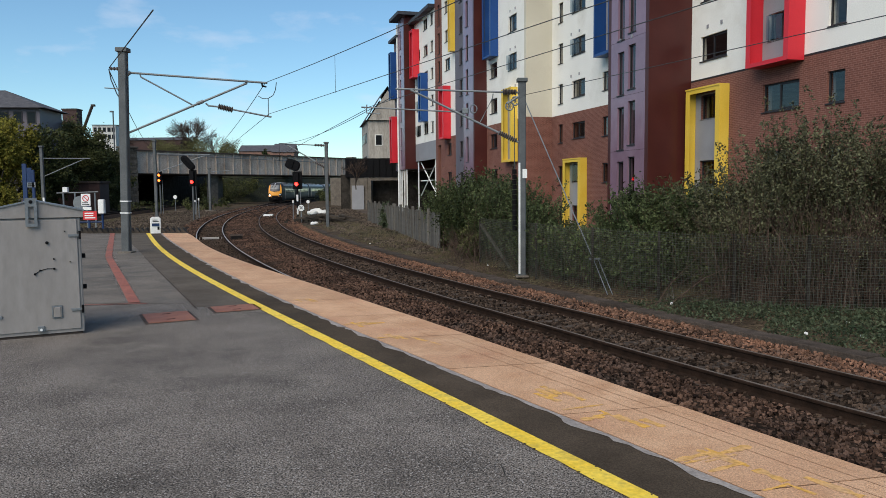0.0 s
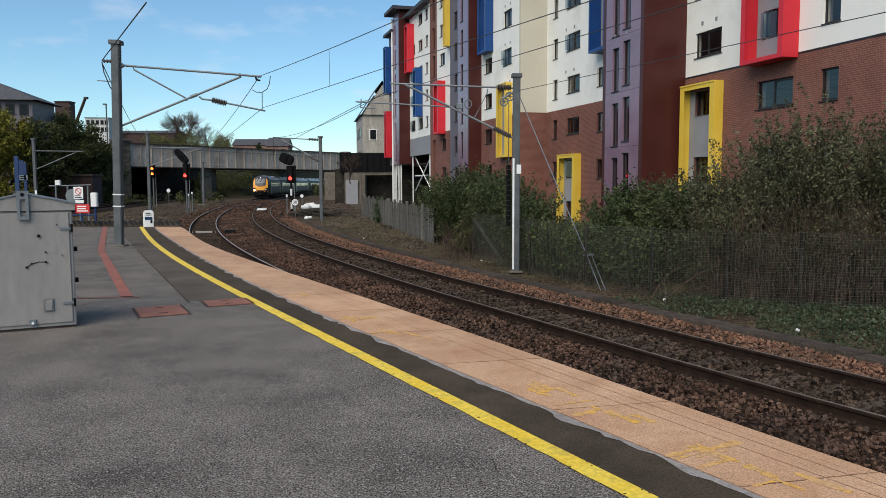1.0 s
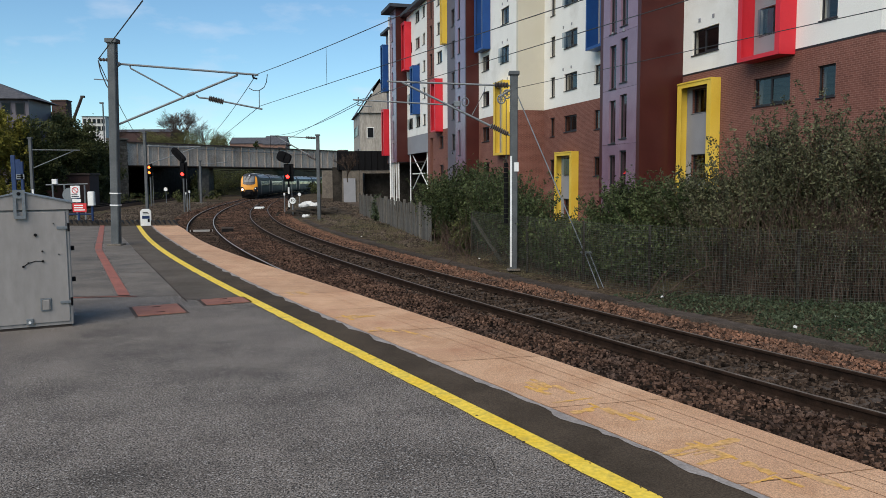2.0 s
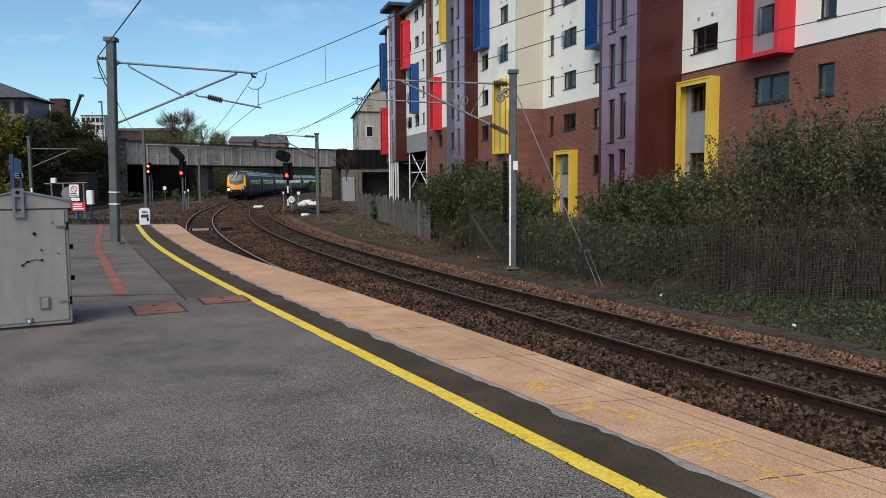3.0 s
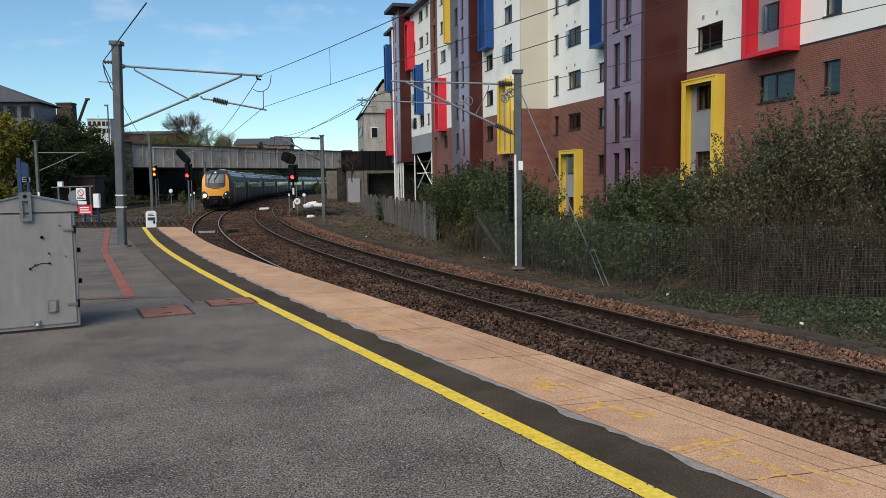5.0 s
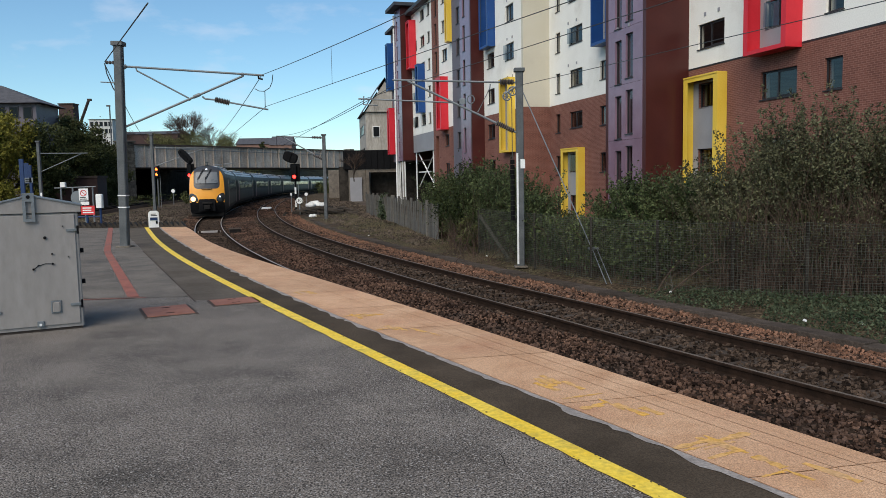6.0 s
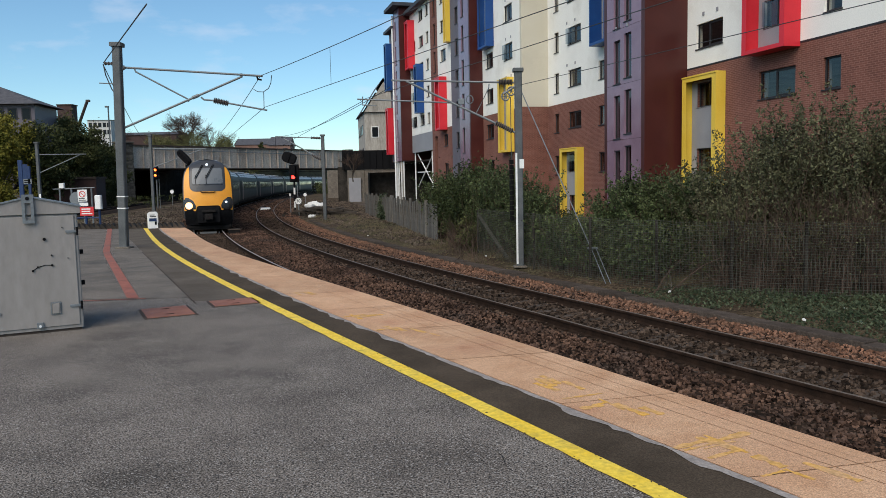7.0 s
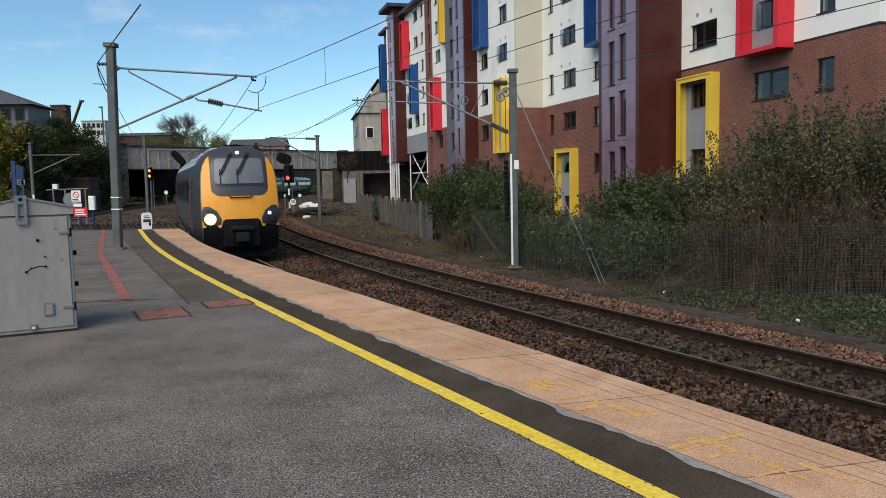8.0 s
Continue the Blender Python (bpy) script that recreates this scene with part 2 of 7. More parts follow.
# shaded copy of the white render, for the wall turned from the sun
RENDER_WHITE_SHADED = mat("white_render_shaded", ((0.56, 0.52, 0.42), (0.6, 0.56, 0.46)), 0.85, scale=0.5, fine=20, fine_amount=0.06, stain=(0.52, 0.48, 0.39), stain_scale=0.35)
BRICK_BED = brickwork("red_brick")
PURPLE = mat("purple_panel", ((0.20, 0.125, 0.17), (0.235, 0.15, 0.20)), 0.2, scale=0.8, fine=20, fine_amount=0.05, bump=0.02, random_object=0.05, spec=0.65)
OXBLOOD = mat("oxblood_panel", ((0.055, 0.014, 0.012), (0.07, 0.018, 0.015)), 0.35, scale=0.6, fine=20, fine_amount=0.06, bump=0.03)
GREY_PANEL = mat("grey_panel", ((0.25, 0.25, 0.265), (0.29, 0.29, 0.305)), 0.55, scale=0.8, fine=20, fine_amount=0.06)
SLATE_PANEL = mat("slate_panel", ((0.115, 0.10, 0.12), (0.14, 0.125, 0.145)), 0.55, scale=0.8, fine=20, fine_amount=0.06)
RED = mat("red_panel", ((0.56, 0.022, 0.035), (0.62, 0.03, 0.045)), 0.4, scale=0.8, fine=20, fine_amount=0.04, bump=0.03)
BLUE = mat("blue_panel", ((0.012, 0.055, 0.20), (0.016, 0.07, 0.24)), 0.4, scale=0.8, fine=20, fine_amount=0.04, bump=0.03)
YELLOW = mat("yellow_panel", ((0.72, 0.48, 0.055), (0.76, 0.53, 0.08)), 0.45, scale=0.8, fine=20, fine_amount=0.05, bump=0.03)
FRAME_DARK = mat("window_frame_dark", ((0.022, 0.022, 0.025), (0.032, 0.032, 0.036)), 0.5, scale=3, fine=30, fine_amount=0.1)
CURTAIN = mat("curtain", ((0.16, 0.15, 0.14), (0.28, 0.26, 0.24)), 0.9, scale=2.5, fine=8, stretch=(6, 1, 0.3), fine_amount=0.2)
ROOF_DARK = mat("roof_dark", ((0.035, 0.04, 0.05), (0.055, 0.06, 0.07)), 0.6, scale=2, fine=20)
PANE = glass("pane")
BRIDGE_PAINT = mat("bridge_paint", ((0.34, 0.285, 0.24), (0.46, 0.395, 0.335)), 0.8, scale=0.7, fine=7, fine_amount=0.3, stain=(0.15, 0.115, 0.092), stain_scale=0.35, stretch=(1, 1, 0.6), random_object=0.12)
BRIDGE_DARK = mat("bridge_dark", ((0.05, 0.04, 0.036), (0.085, 0.065, 0.055)), 0.8, scale=1, fine=10, fine_amount=0.3, spec=0.06)
STONE = mat("stone", ((0.14, 0.125, 0.105), (0.24, 0.215, 0.18)), 0.9, scale=1.5, fine=14, fine_amount=0.35, bump=0.6, random_object=0.25)
MOSSY = mat("mossy_concrete", ((0.045, 0.042, 0.034), (0.085, 0.078, 0.064)), 0.9, scale=3, fine=14, fine_amount=0.35, bump=0.6, spec=0.06)
STONE_SOOT = mat("stone_soot", ((0.065, 0.058, 0.048), (0.125, 0.112, 0.093)), 0.9, scale=1.5, fine=14, fine_amount=0.35, bump=0.6, random_object=0.3, spec=0.1)
# near-black, so walls under the bridge and in the undercroft look deep in shade
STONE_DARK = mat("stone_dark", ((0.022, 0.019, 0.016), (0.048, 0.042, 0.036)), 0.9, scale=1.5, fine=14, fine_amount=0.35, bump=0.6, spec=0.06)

# ---- the line: one curve carries both tracks ----
CURVE = (-0.02, 0.4289, -3.4754, 13.5205, -32.3828, 6.7052)   # x of the near track's middle by y / 50
RAIL_Z = -0.95


def curve_points():
    ys = np.arange(4.0, 130.0, 0.5)
    xy = [(float(np.polyval(CURVE, y / 50)), float(y)) for y in ys]
    (x0, y0), (x1, y1) = xy[0], xy[1]
    back = [(x0 - (x1 - x0) * k, y0 - (y1 - y0) * k) for k in range(80, 0, -1)]
    (xa, ya), (xb, yb) = xy[-2], xy[-1]
    a, x, y, on = math.atan2(xb - xa, yb - ya), xb, yb, []
    for _ in range(520):
        a += 0.5 / 520
        x, y = x + 0.5 * math.sin(a), y + 0.5 * math.cos(a)
        on.append((x, y))
    return np.array(back + xy + on)


LINE = curve_points()
STEP = np.hypot(*np.diff(LINE, axis=0).T)
LENGTH = np.concatenate([[0], np.cumsum(STEP)])
LENGTH -= LENGTH[80]
TANGENT = np.gradient(LINE, axis=0)
TANGENT /= np.hypot(*TANGENT.T)[:, None]


def on_line(s, o=0.0):
    """The place s metres up the line (0 at y = 4), o metres to its right, and the way the line runs there."""
    p = np.array([np.interp(s, LENGTH, LINE[:, i]) for i in (0, 1)])
    d = np.array([np.interp(s, LENGTH, TANGENT[:, i]) for i in (0, 1)])
    d /= np.hypot(*d)
    return p[0] + o * d[1], p[1] - o * d[0], d[0], d[1]


def line_side(x, y):
    """Metres to the right of the near track's middle."""
    i = np.argmin((LINE[::4, 0] - x) ** 2 + (LINE[::4, 1] - y) ** 2) * 4
    return (x - LINE[i, 0]) * TANGENT[i, 1] - (y - LINE[i, 1]) * TANGENT[i, 0]


def sweep(shape, place, stops, section, close=True):
    """Carries a section of (across, up) along place(s)."""
    rings = []
    for s in stops:
        x, y, dx, dy = place(s)
        rings.append([(x + a * dy, y - a * dx, z) for a, z in section])
    return shape.loft(rings, close)


# ---- ground ----
def side_x(s):
    """Where the side track lies, s metres beyond y = 50."""
    u = s - 26.4
    return -36.6 - 0.213 * u + 0.000875 * u * u


def ground_height(x, y):
    o = line_side(x, y) if -40 < y < 330 and -80 < x < 60 else 30.0
    z = -1.27
    if o > 5.4:
        z += 0.27 * min((o - 5.4) / 1.4, 1)
    if o < -3 and y > 31:
        z += 0.10 * min((-3 - o) / 1.5, 1)
    if o > 10:
        z -= 0.2 * min((o - 10) / 4, 1)
    if y > 40 and y < 190 and abs(x - side_x(y - 50)) < 3.6:
        return -1.32
    d = math.hypot(x, y)
    if d < 200 and (o > 6.5 or o < -4):
        z += 0.09 * noise.noise((x * 0.45, y * 0.45, 0)) + 0.04 * noise.noise((x * 1.7, y * 1.7, 3))
    return z


def build_ground():
    xs = np.concatenate([[-2500, -1200, -600, -300, -150, -100, -80], np.arange(-70, 26, 0.7), [28, 32, 40, 60, 100, 200, 400, 800, 2500]])
    ys = np.concatenate([[-2500, -800, -200, -80, -40, -25], np.arange(-18, 100, 0.7), np.arange(101, 200, 3.0), [220, 260, 320, 400, 600, 1000, 1800, 3500]])
    v = [(float(x), float(y), ground_height(float(x), float(y))) for y in ys for x in xs]
    n = len(xs)
    s = Shape().add(v, [(j * n + i, j * n + i + 1, (j + 1) * n + i + 1, (j + 1) * n + i) for j in range(len(ys) - 1) for i in range(n - 1)])
    solid("ground", s, DIRT, "dark trodden earth with patches of thin grass", "ground", "structure", smooth=True)


build_ground()

# ---- platform ----
EDGE = (-0.18717, 1.3451, -3.32546, 3.55065, -6.95525, 4.74603)      # x by y / 10: outer edge, inside of the coping, yellow line
COPE_IN = (0.06259, -0.5042, 1.4655, -1.52768, -4.97104, 3.6616)
YELLOW_AT = (-0.01343, 0.02626, 0.24475, -0.57318, -4.99306, 2.9875)
END_Y = 28.9


def along(c, y):
    if y >= 3.5:
        return float(np.polyval(c, y / 10))
    a, b = np.polyval(c, 0.35), np.polyval(c, 0.40)
    return float(a + (a - b) / 0.5 * (3.5 - y))


def strip(c0, c1, z, y0, y1, d0=0.0, d1=0.0, step=0.5, wobble=0.0):
    """A thin sheet between two curves."""
    ys = np.linspace(y0, y1, max(int((y1 - y0) / step), 1) + 1)
    v, f = [], []
    for y in ys:
        w = wobble * noise.noise((y * 3.1, 7.0, 0)) + wobble * 0.6 * noise.noise((y * 11, 3.0, 1))
        v += [(along(c0, y) + d0 + w, y, z), (along(c1, y) + d1, y, z)]
    for i in range(len(ys) - 1):
        f.append((2 * i, 2 * i + 1, 2 * i + 3, 2 * i + 2))
    return Shape().add(v, f)


def build_platform():
    ys = list(np.linspace(-16, END_Y, 60))
    edge = [(along(EDGE, y) - 0.12, float(y)) for y in ys]
    poly = edge + [(-13.9, 29.5), (-27, 31.5), (-27, -16)]
    solid("platform", Shape().prism(poly, -1.5, 0.0), ASPHALT, "grey asphalt station platform with worn dark patches", "platform", "structure")
    p = thing("platform_edge", Matrix(), "salmon-pink concrete coping slabs edging the station platform", "platform edge", kind="structure")
    part("tarmac_strip", strip(YELLOW_AT, COPE_IN, 0.004, -14, END_Y - 0.02), TARMAC, p, "dark tarmac strip")
    part("mortar_joint", strip(COPE_IN, COPE_IN, 0.008, -14, END_Y - 0.02, -0.06, 0.05, 0.08, 0.075), MORTAR, p, "crumbling grey mortar")
    part("yellow_line", strip(YELLOW_AT, YELLOW_AT, 0.008, -14, END_Y - 0.02, -0.078, 0.078, 0.1, 0.014), YELLOW_LINE, p, "worn yellow painted line")
    y = -12.6
    while y < END_Y - 0.2:
        # along the curve a slab is longer than its step in y
        slope = abs(along(EDGE, y + 0.5) - along(EDGE, y)) / 0.5
        y2 = min(y + 1.56 / math.hypot(1, slope), END_Y - 0.02)
        s = Shape()
        n = 4
        gap = 0.011
        bands = ((0.0, 0.60, 0.0125), (0.605, 0.69, 0.0135), (0.694, 0.78, 0.0125), (0.785, 0.87, 0.0135), (0.874, 1.0, 0.013))
        for a, b, z in ((0.0, 0.995, 0.009), *bands):
            for i in range(n):
                ya, yb = y + gap + (y2 - y - gap) * i / n, y + gap + (y2 - y - gap) * (i + 1) / n
                # joints run square to the edge
                q = []
                for yy in (ya, yb):
                    for k in (a, b):
                        xx = along(COPE_IN, yy) + (along(EDGE, yy) - along(COPE_IN, yy)) * k
                        q.append((xx, yy + 0.42 * (xx - along(COPE_IN, yy)) * slope))
                s.add([(*q[0], z), (*q[1], z), (*q[3], z), (*q[2], z)], [(0, 1, 2, 3)])
                if b == 1.0:
                    s.add([(*q[1], z), (*q[3], z), (*q[3], -0.09), (*q[1], -0.09)], [(0, 3, 2, 1)])
                    s.add([(*q[1], -0.09), (*q[3], -0.09), (q[3][0] - 0.25, q[3][1], -0.09), (q[1][0] - 0.25, q[1][1], -0.09)], [(0, 3, 2, 1)])
        part("coping_slab", s, COPING, p)
        y = y2
    # dark scuffs on the line, and cracks in the asphalt
    rnd = random.Random(12)
    chips = Shape()
    for k in range(70):
        y = 3.2 + 20 * rnd.random() ** 2
        x = along(YELLOW_AT, y) + rnd.choice((-1, 1)) * 0.078 * rnd.random() ** 0.15
        n, r = rnd.randint(4, 6), rnd.uniform(0.002, 0.010)
        chips.add([(x + r * rnd.uniform(0.5, 1.3) * math.cos(6.283 * i / n), y + 1.6 * r * rnd.uniform(0.5, 1.3) * math.sin(6.283 * i / n), 0.0095 + k * 2e-6) for i in range(n)], [tuple(range(n))])
    tagged(part("scuffs", chips, TARMAC, p, "dark chips worn out of the yellow line"), kind="stuff")
    for k, (x, y, a, m) in enumerate(((-0.3, 6.3, -50, 30), (-2.6, 7.3, 20, 18), (0.1, 4.6, -60, 12))):
        a, q = radians(a), []
        for i in range(m):
            a += rnd.gauss(0, 0.3)
            w = rnd.uniform(0.0006, 0.002)
            q += [(x - w * math.sin(a), y + w * math.cos(a), 0.003 + k * 1e-4), (x + w * math.sin(a), y - w * math.cos(a), 0.003 + k * 1e-4)]
            x, y = x + 0.06 * math.cos(a), y + 0.06 * math.sin(a)
        part("crack", Shape().add(q, [(2 * i, 2 * i + 1, 2 * i + 3, 2 * i + 2) for i in range(m - 1)]), BLACK, p, "thin crack in the asphalt")
    c = thing("concrete_paving", Matrix(), "weathered concrete paving at the platform's end", "paving", kind="structure")
    rows = [10.75, 13.6, 16.6, 19.6, 22.6, 25.6, 28.8]
    lx = lambda y: -3.78 - (y - 11.14) * 0.476     # the joint towards the tarmac
    sx = lambda y: -4.38 - (min(y, 18.4) - 10.73) * 0.485 - max(y - 18.4, 0) * 0.422       # the red strip bends half way
    for i in range(6):
        y0, y1 = rows[i] + 0.01, rows[i + 1] - 0.01
        part("concrete_bay", Shape().add([(sx(y0) + 0.13, y0, 0.004), (lx(y0), y0, 0.004), (lx(y1), y1, 0.004), (sx(y1) + 0.13, y1, 0.004)], [(0, 1, 2, 3)]), CONCRETE, c)
        part("concrete_bay", Shape().add([(sx(y0) - 4.2, y0, 0.004), (sx(y0) - 0.13, y0, 0.004), (sx(y1) - 0.13, y1, 0.004), (sx(y1) - 4.2, y1, 0.004)], [(0, 1, 2, 3)]), CONCRETE, c)
    s = Shape()
    for y0 in np.arange(10.4, 28.8, 0.4):
        y1 = min(y0 + 0.4, 28.85)
        s.add([(lx(y0) + 0.02, y0, 0.0035), (along(YELLOW_AT, y0) - 0.05, y0, 0.0035), (along(YELLOW_AT, y1) - 0.05, y1, 0.0035), (lx(y1) + 0.02, y1, 0.0035)], [(0, 1, 2, 3)])
    part("tarmac_apron", s, TARMAC_WORN, c, "smooth dark tarmac")
    s = Shape()
    for y0 in np.arange(10.8, 28.6, 1.0):
        y1 = y0 + 0.985
        s.add([(sx(y0) - 0.085, y0, 0.01), (sx(y0) + 0.085, y0, 0.01), (sx(y1) + 0.085, y1, 0.01), (sx(y1) - 0.085, y1, 0.01)], [(0, 1, 2, 3)])
    part("red_strip", s, RED_PAINT, c, "faded red drain cover strip")
    s = Shape()
    s.add([(-8.6, 10.2, 0.008), (-4.2, 10.70, 0.008), (-4.2, 10.75, 0.008), (-8.6, 10.25, 0.008)], [(0, 1, 2, 3)])
    part("cross_drain", s, RED_PAINT, c, "narrow red drain across the paving")
    s = Shape().add([(lx(y) - 0.012 + k, y, 0.008) for y in (10.2, 18.4) for k in (0, 0.024)], [(0, 1, 3, 2)])
    part("paving_joint", s, BRIDGE_DARK, c)


build_platform()


def hatch(x, y, rz, w, d):
    t = thing("hatch_cover", pose(x, y, 0, 0, 0, rz), "rusty red steel hatch cover let into the platform", "hatch cover", "hatch covers in the platform")
    part("rim", Shape().box(-w / 2 - 0.035, -d / 2 - 0.035, -0.02, w / 2 + 0.035, d / 2 + 0.035, 0.008, 0.004), BRIDGE_DARK, t)
    part("plate", Shape().box(-w / 2, -d / 2, 0, w / 2, d / 2, 0.016, 0.004), RUST_PLATE, t)
    for k in (-1, 1):
        part("lifting_slot", Shape().box(-0.05, k * d * 0.3 - 0.012, 0.01, 0.05, k * d * 0.3 + 0.012, 0.019), BLACK, t)


hatch(-3.47, 9.53, 27, 0.55, 0.74)
hatch(-2.82, 10.21, 26, 0.56, 0.5)

# ---- tracks ----
RAIL_SECTION = ((-0.07, -0.159), (0.07, -0.159), (0.065, -0.147), (0.012, -0.13), (0.012, -0.045), (0.036, -0.035), (0.036, -0.01), (0.026, 0.0),
                (-0.026, 0.0), (-0.036, -0.01), (-0.036, -0.035), (-0.012, -0.045), (-0.012, -0.13), (-0.065, -0.147))


def build_track(name, place, s0, s1, label, bright, sleepers_to):
    t = thing(name, Matrix(), label, "railway track", "railway tracks", "structure")
    stops = np.concatenate([np.arange(s0, min(60, s1), 0.6), np.arange(max(60, s0), s1, 2.0)]) if s0 < 60 else np.arange(s0, s1, 2.0)
    for g in (-0.745, 0.745):
        r = part("rail", sweep(Shape(), place, stops, [(a + g, z + RAIL_Z) for a, z in RAIL_SECTION]), RAIL_RUST, t, "rusty steel rail")
        part("running_surface", sweep(Shape(), place, stops, [(g - 0.024, RAIL_Z - 0.003), (g + 0.024, RAIL_Z - 0.003), (g + 0.024, RAIL_Z + 0.0015), (g - 0.024, RAIL_Z + 0.0015)]), RAIL_TOP if bright else RAIL_DULL, r, "worn rail head")
    me = Shape().box(-1.25, -0.125, -0.13, 1.25, 0.125, 0.0, 0.02).mesh("sleeper", SLEEPER)
    fast = Shape()
    for s in np.arange(s0 + 0.3, sleepers_to, 0.65):
        x, y, dx, dy = place(s)
        ob = new("sleeper", me)
        ob.parent = t
        ob.matrix_world = pose(x, y, RAIL_Z - 0.162, 0, 0, math.degrees(math.atan2(-dx, dy)))
        m = ob.matrix_world
        if s < 45:
            for g in (-0.745, 0.745):
                for k in (-0.1, 0.1):
                    fast.add([m @ Vector((g + k + a, b, c)) for c in (0.0, 0.035) for a, b in ((-0.03, -0.04), (0.03, -0.04), (0.03, 0.04), (-0.03, 0.04))],
                             [(4, 5, 6, 7), (0, 1, 5, 4), (1, 2, 6, 5), (2, 3, 7, 6), (3, 0, 4, 7)])
    part("rail_clips", fast, RAIL_RUST, t)
    return t




def far_off(s):
    """How far the far track lies from the near one: the tracks draw apart up the line."""
    return np.interp(s, (0, 4, 7, 10, 15, 20, 30, 40, 60, 80, 130), (3.4, 3.42, 3.52, 3.65, 3.72, 3.8, 3.88, 3.92, 4.05, 4.0, 3.9))


FAR_OFF = 3.4
near_place = lambda s: on_line(s)
far_place = lambda s: on_line(s, float(far_off(s)))
build_track("track_near", near_place, -38, 330, "curved railway track in brown ballast beside the platform", True, 130)
build_track("track_far", far_place, -38, 200, "curved railway track with dull rusty rails in brown ballast", False, 130)


def side_place(s):
    """The track that runs behind the platform's end and under the bridge."""
    y = 50 + s
    x = side_x(s)
    d = Vector((-0.213 + 0.00175 * (s - 26.4), 1)).normalized()
    return x, y, d.x, d.y


sb = Shape()
sweep(sb, side_place, np.arange(-4, 140, 4.0), [(-2.6, -1.4), (2.6, -1.4), (1.9, -1.1), (-1.9, -1.1)])
solid("side_ballast", sb, BALLAST_BED_SHADED, "dark brown ballast bed under the side track", "ballast", "structure")
build_track("track_side", side_place, -4, 140, "railway track with dark rusty rails running under the bridge", False, 110)
# crossover from the far track to the near one
cross_place = lambda s: on_line(s, float(far_off(s)) * (0.5 + 0.5 * math.cos(math.pi * min(max((s - 66) / 46, 0), 1))))
co = thing("crossover", Matrix(), "crossover rails between the two running tracks", "railway track", kind="structure")
for g in (-0.745, 0.745):
    part("rail", sweep(Shape(), cross_place, np.arange(66, 112, 1.5), [(a + g, z + RAIL_Z - 0.004) for a, z in RAIL_SECTION]), RAIL_RUST, co)


def build_ballast():
    s = Shape()
    stops = np.concatenate([np.arange(-36, 60, 1.0), np.arange(60, 330, 4.0)])
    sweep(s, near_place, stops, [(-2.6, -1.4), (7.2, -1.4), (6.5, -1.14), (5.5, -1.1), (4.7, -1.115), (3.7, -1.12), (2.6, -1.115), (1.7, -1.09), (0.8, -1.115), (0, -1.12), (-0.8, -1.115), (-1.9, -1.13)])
    solid("ballast_bed", s, BALLAST_BED_SHADED, "ballast bed under the railway tracks, darkened for the shade between stones", "ballast", "structure", smooth=True)
    rnd = np.random.default_rng(5)
    # a split stone: three corners above, three below, open underneath
    ico = [(0.75, 0, 0.6), (-0.37, 0.65, 0.6), (-0.37, -0.65, 0.6), (0.5, 0.86, -0.5), (-1.0, 0, -0.5), (0.5, -0.86, -0.5)]
    tri = [(0, 1, 2), (0, 3, 1), (1, 3, 4), (1, 4, 2), (2, 4, 5), (2, 5, 0), (0, 5, 3)]
    ico, tri = np.array(ico), np.array(tri)

    def stones(name, material, label, count, s0, s1, o0, o1, zf, size, keep_=lambda o: o > -99):
        """Loose stones, more of them where the line is near."""
        u = rnd.random(count)
        s = s0 + (s1 - s0) * u ** 1.75
        o = rnd.uniform(o0, o1, count)
        px = np.interp(s, LENGTH, LINE[:, 0]); py = np.interp(s, LENGTH, LINE[:, 1])
        dx = np.interp(s, LENGTH, TANGENT[:, 0]); dy = np.interp(s, LENGTH, TANGENT[:, 1])
        oo = np.where(o > 0, o * far_off(s) / FAR_OFF, o)
        px, py = px + oo * dy, py - oo * dx
        keep = keep_(o)
        s, o, u, px, py, dx, dy = (q[keep] for q in (s, o, u, px, py, dx, dy))
        count = len(o)
        pz = np.array([zf(a) for a in o]) + rnd.uniform(-0.03, 0.028, count)
        r = size * rnd.uniform(0.6, 1.35, count) * (1 + 0.7 * u)
        jig = rnd.uniform(0.5, 1.4, (count, len(ico), 3)) * ico[None] * (r[:, None] * rnd.uniform(0.7, 1.2, (count, 3)))[:, None, :]
        a = rnd.uniform(0, 6.283, count); c, sn = np.cos(a)[:, None], np.sin(a)[:, None]
        x = jig[:, :, 0] * c - jig[:, :, 1] * sn; y = jig[:, :, 0] * sn + jig[:, :, 1] * c
        v = np.stack([x + px[:, None], y + py[:, None], jig[:, :, 2] + pz[:, None]], -1).reshape(-1, 3)
        f = (tri[None] + (np.arange(count) * len(ico))[:, None, None]).reshape(-1, 3)
        me = bpy.data.meshes.new(name)
        me.from_pydata(v, [], f)
        me.materials.append(material)
        tagged(new(name, me), label, "ballast", kind="stuff")

    bed = lambda o: -1.095 if (1.2 < o < 2.4 or o < -0.9 or o > 4.4) else -1.125
    between = lambda o: (np.abs(o) < 0.85) | (np.abs(o - FAR_OFF) < 0.85)
    stones("ballast_stones", BALLAST, "brown angular ballast stones round the rails", 190000, -5, 62, -1.6, 5.0, bed, 0.026, lambda o: ~between(o))
    stones("oily_stones", BALLAST_OILY, "dark oily ballast stones between the rails", 104000, -5, 62, -0.85, FAR_OFF + 0.85, bed, 0.029, between)
    stones("cess_stones", CESS, "orange-brown loose stones along the track's shoulder", 17000, -5, 62, 4.45, 5.45, lambda o: -1.095 - 0.04 * max(o - 5.2, 0), 0.030)
    stones("ballast_stones", BALLAST, "brown ballast stones on the distant bed", 15000, 58, 125, -2.2, 5.8, lambda o: -1.1, 0.07)
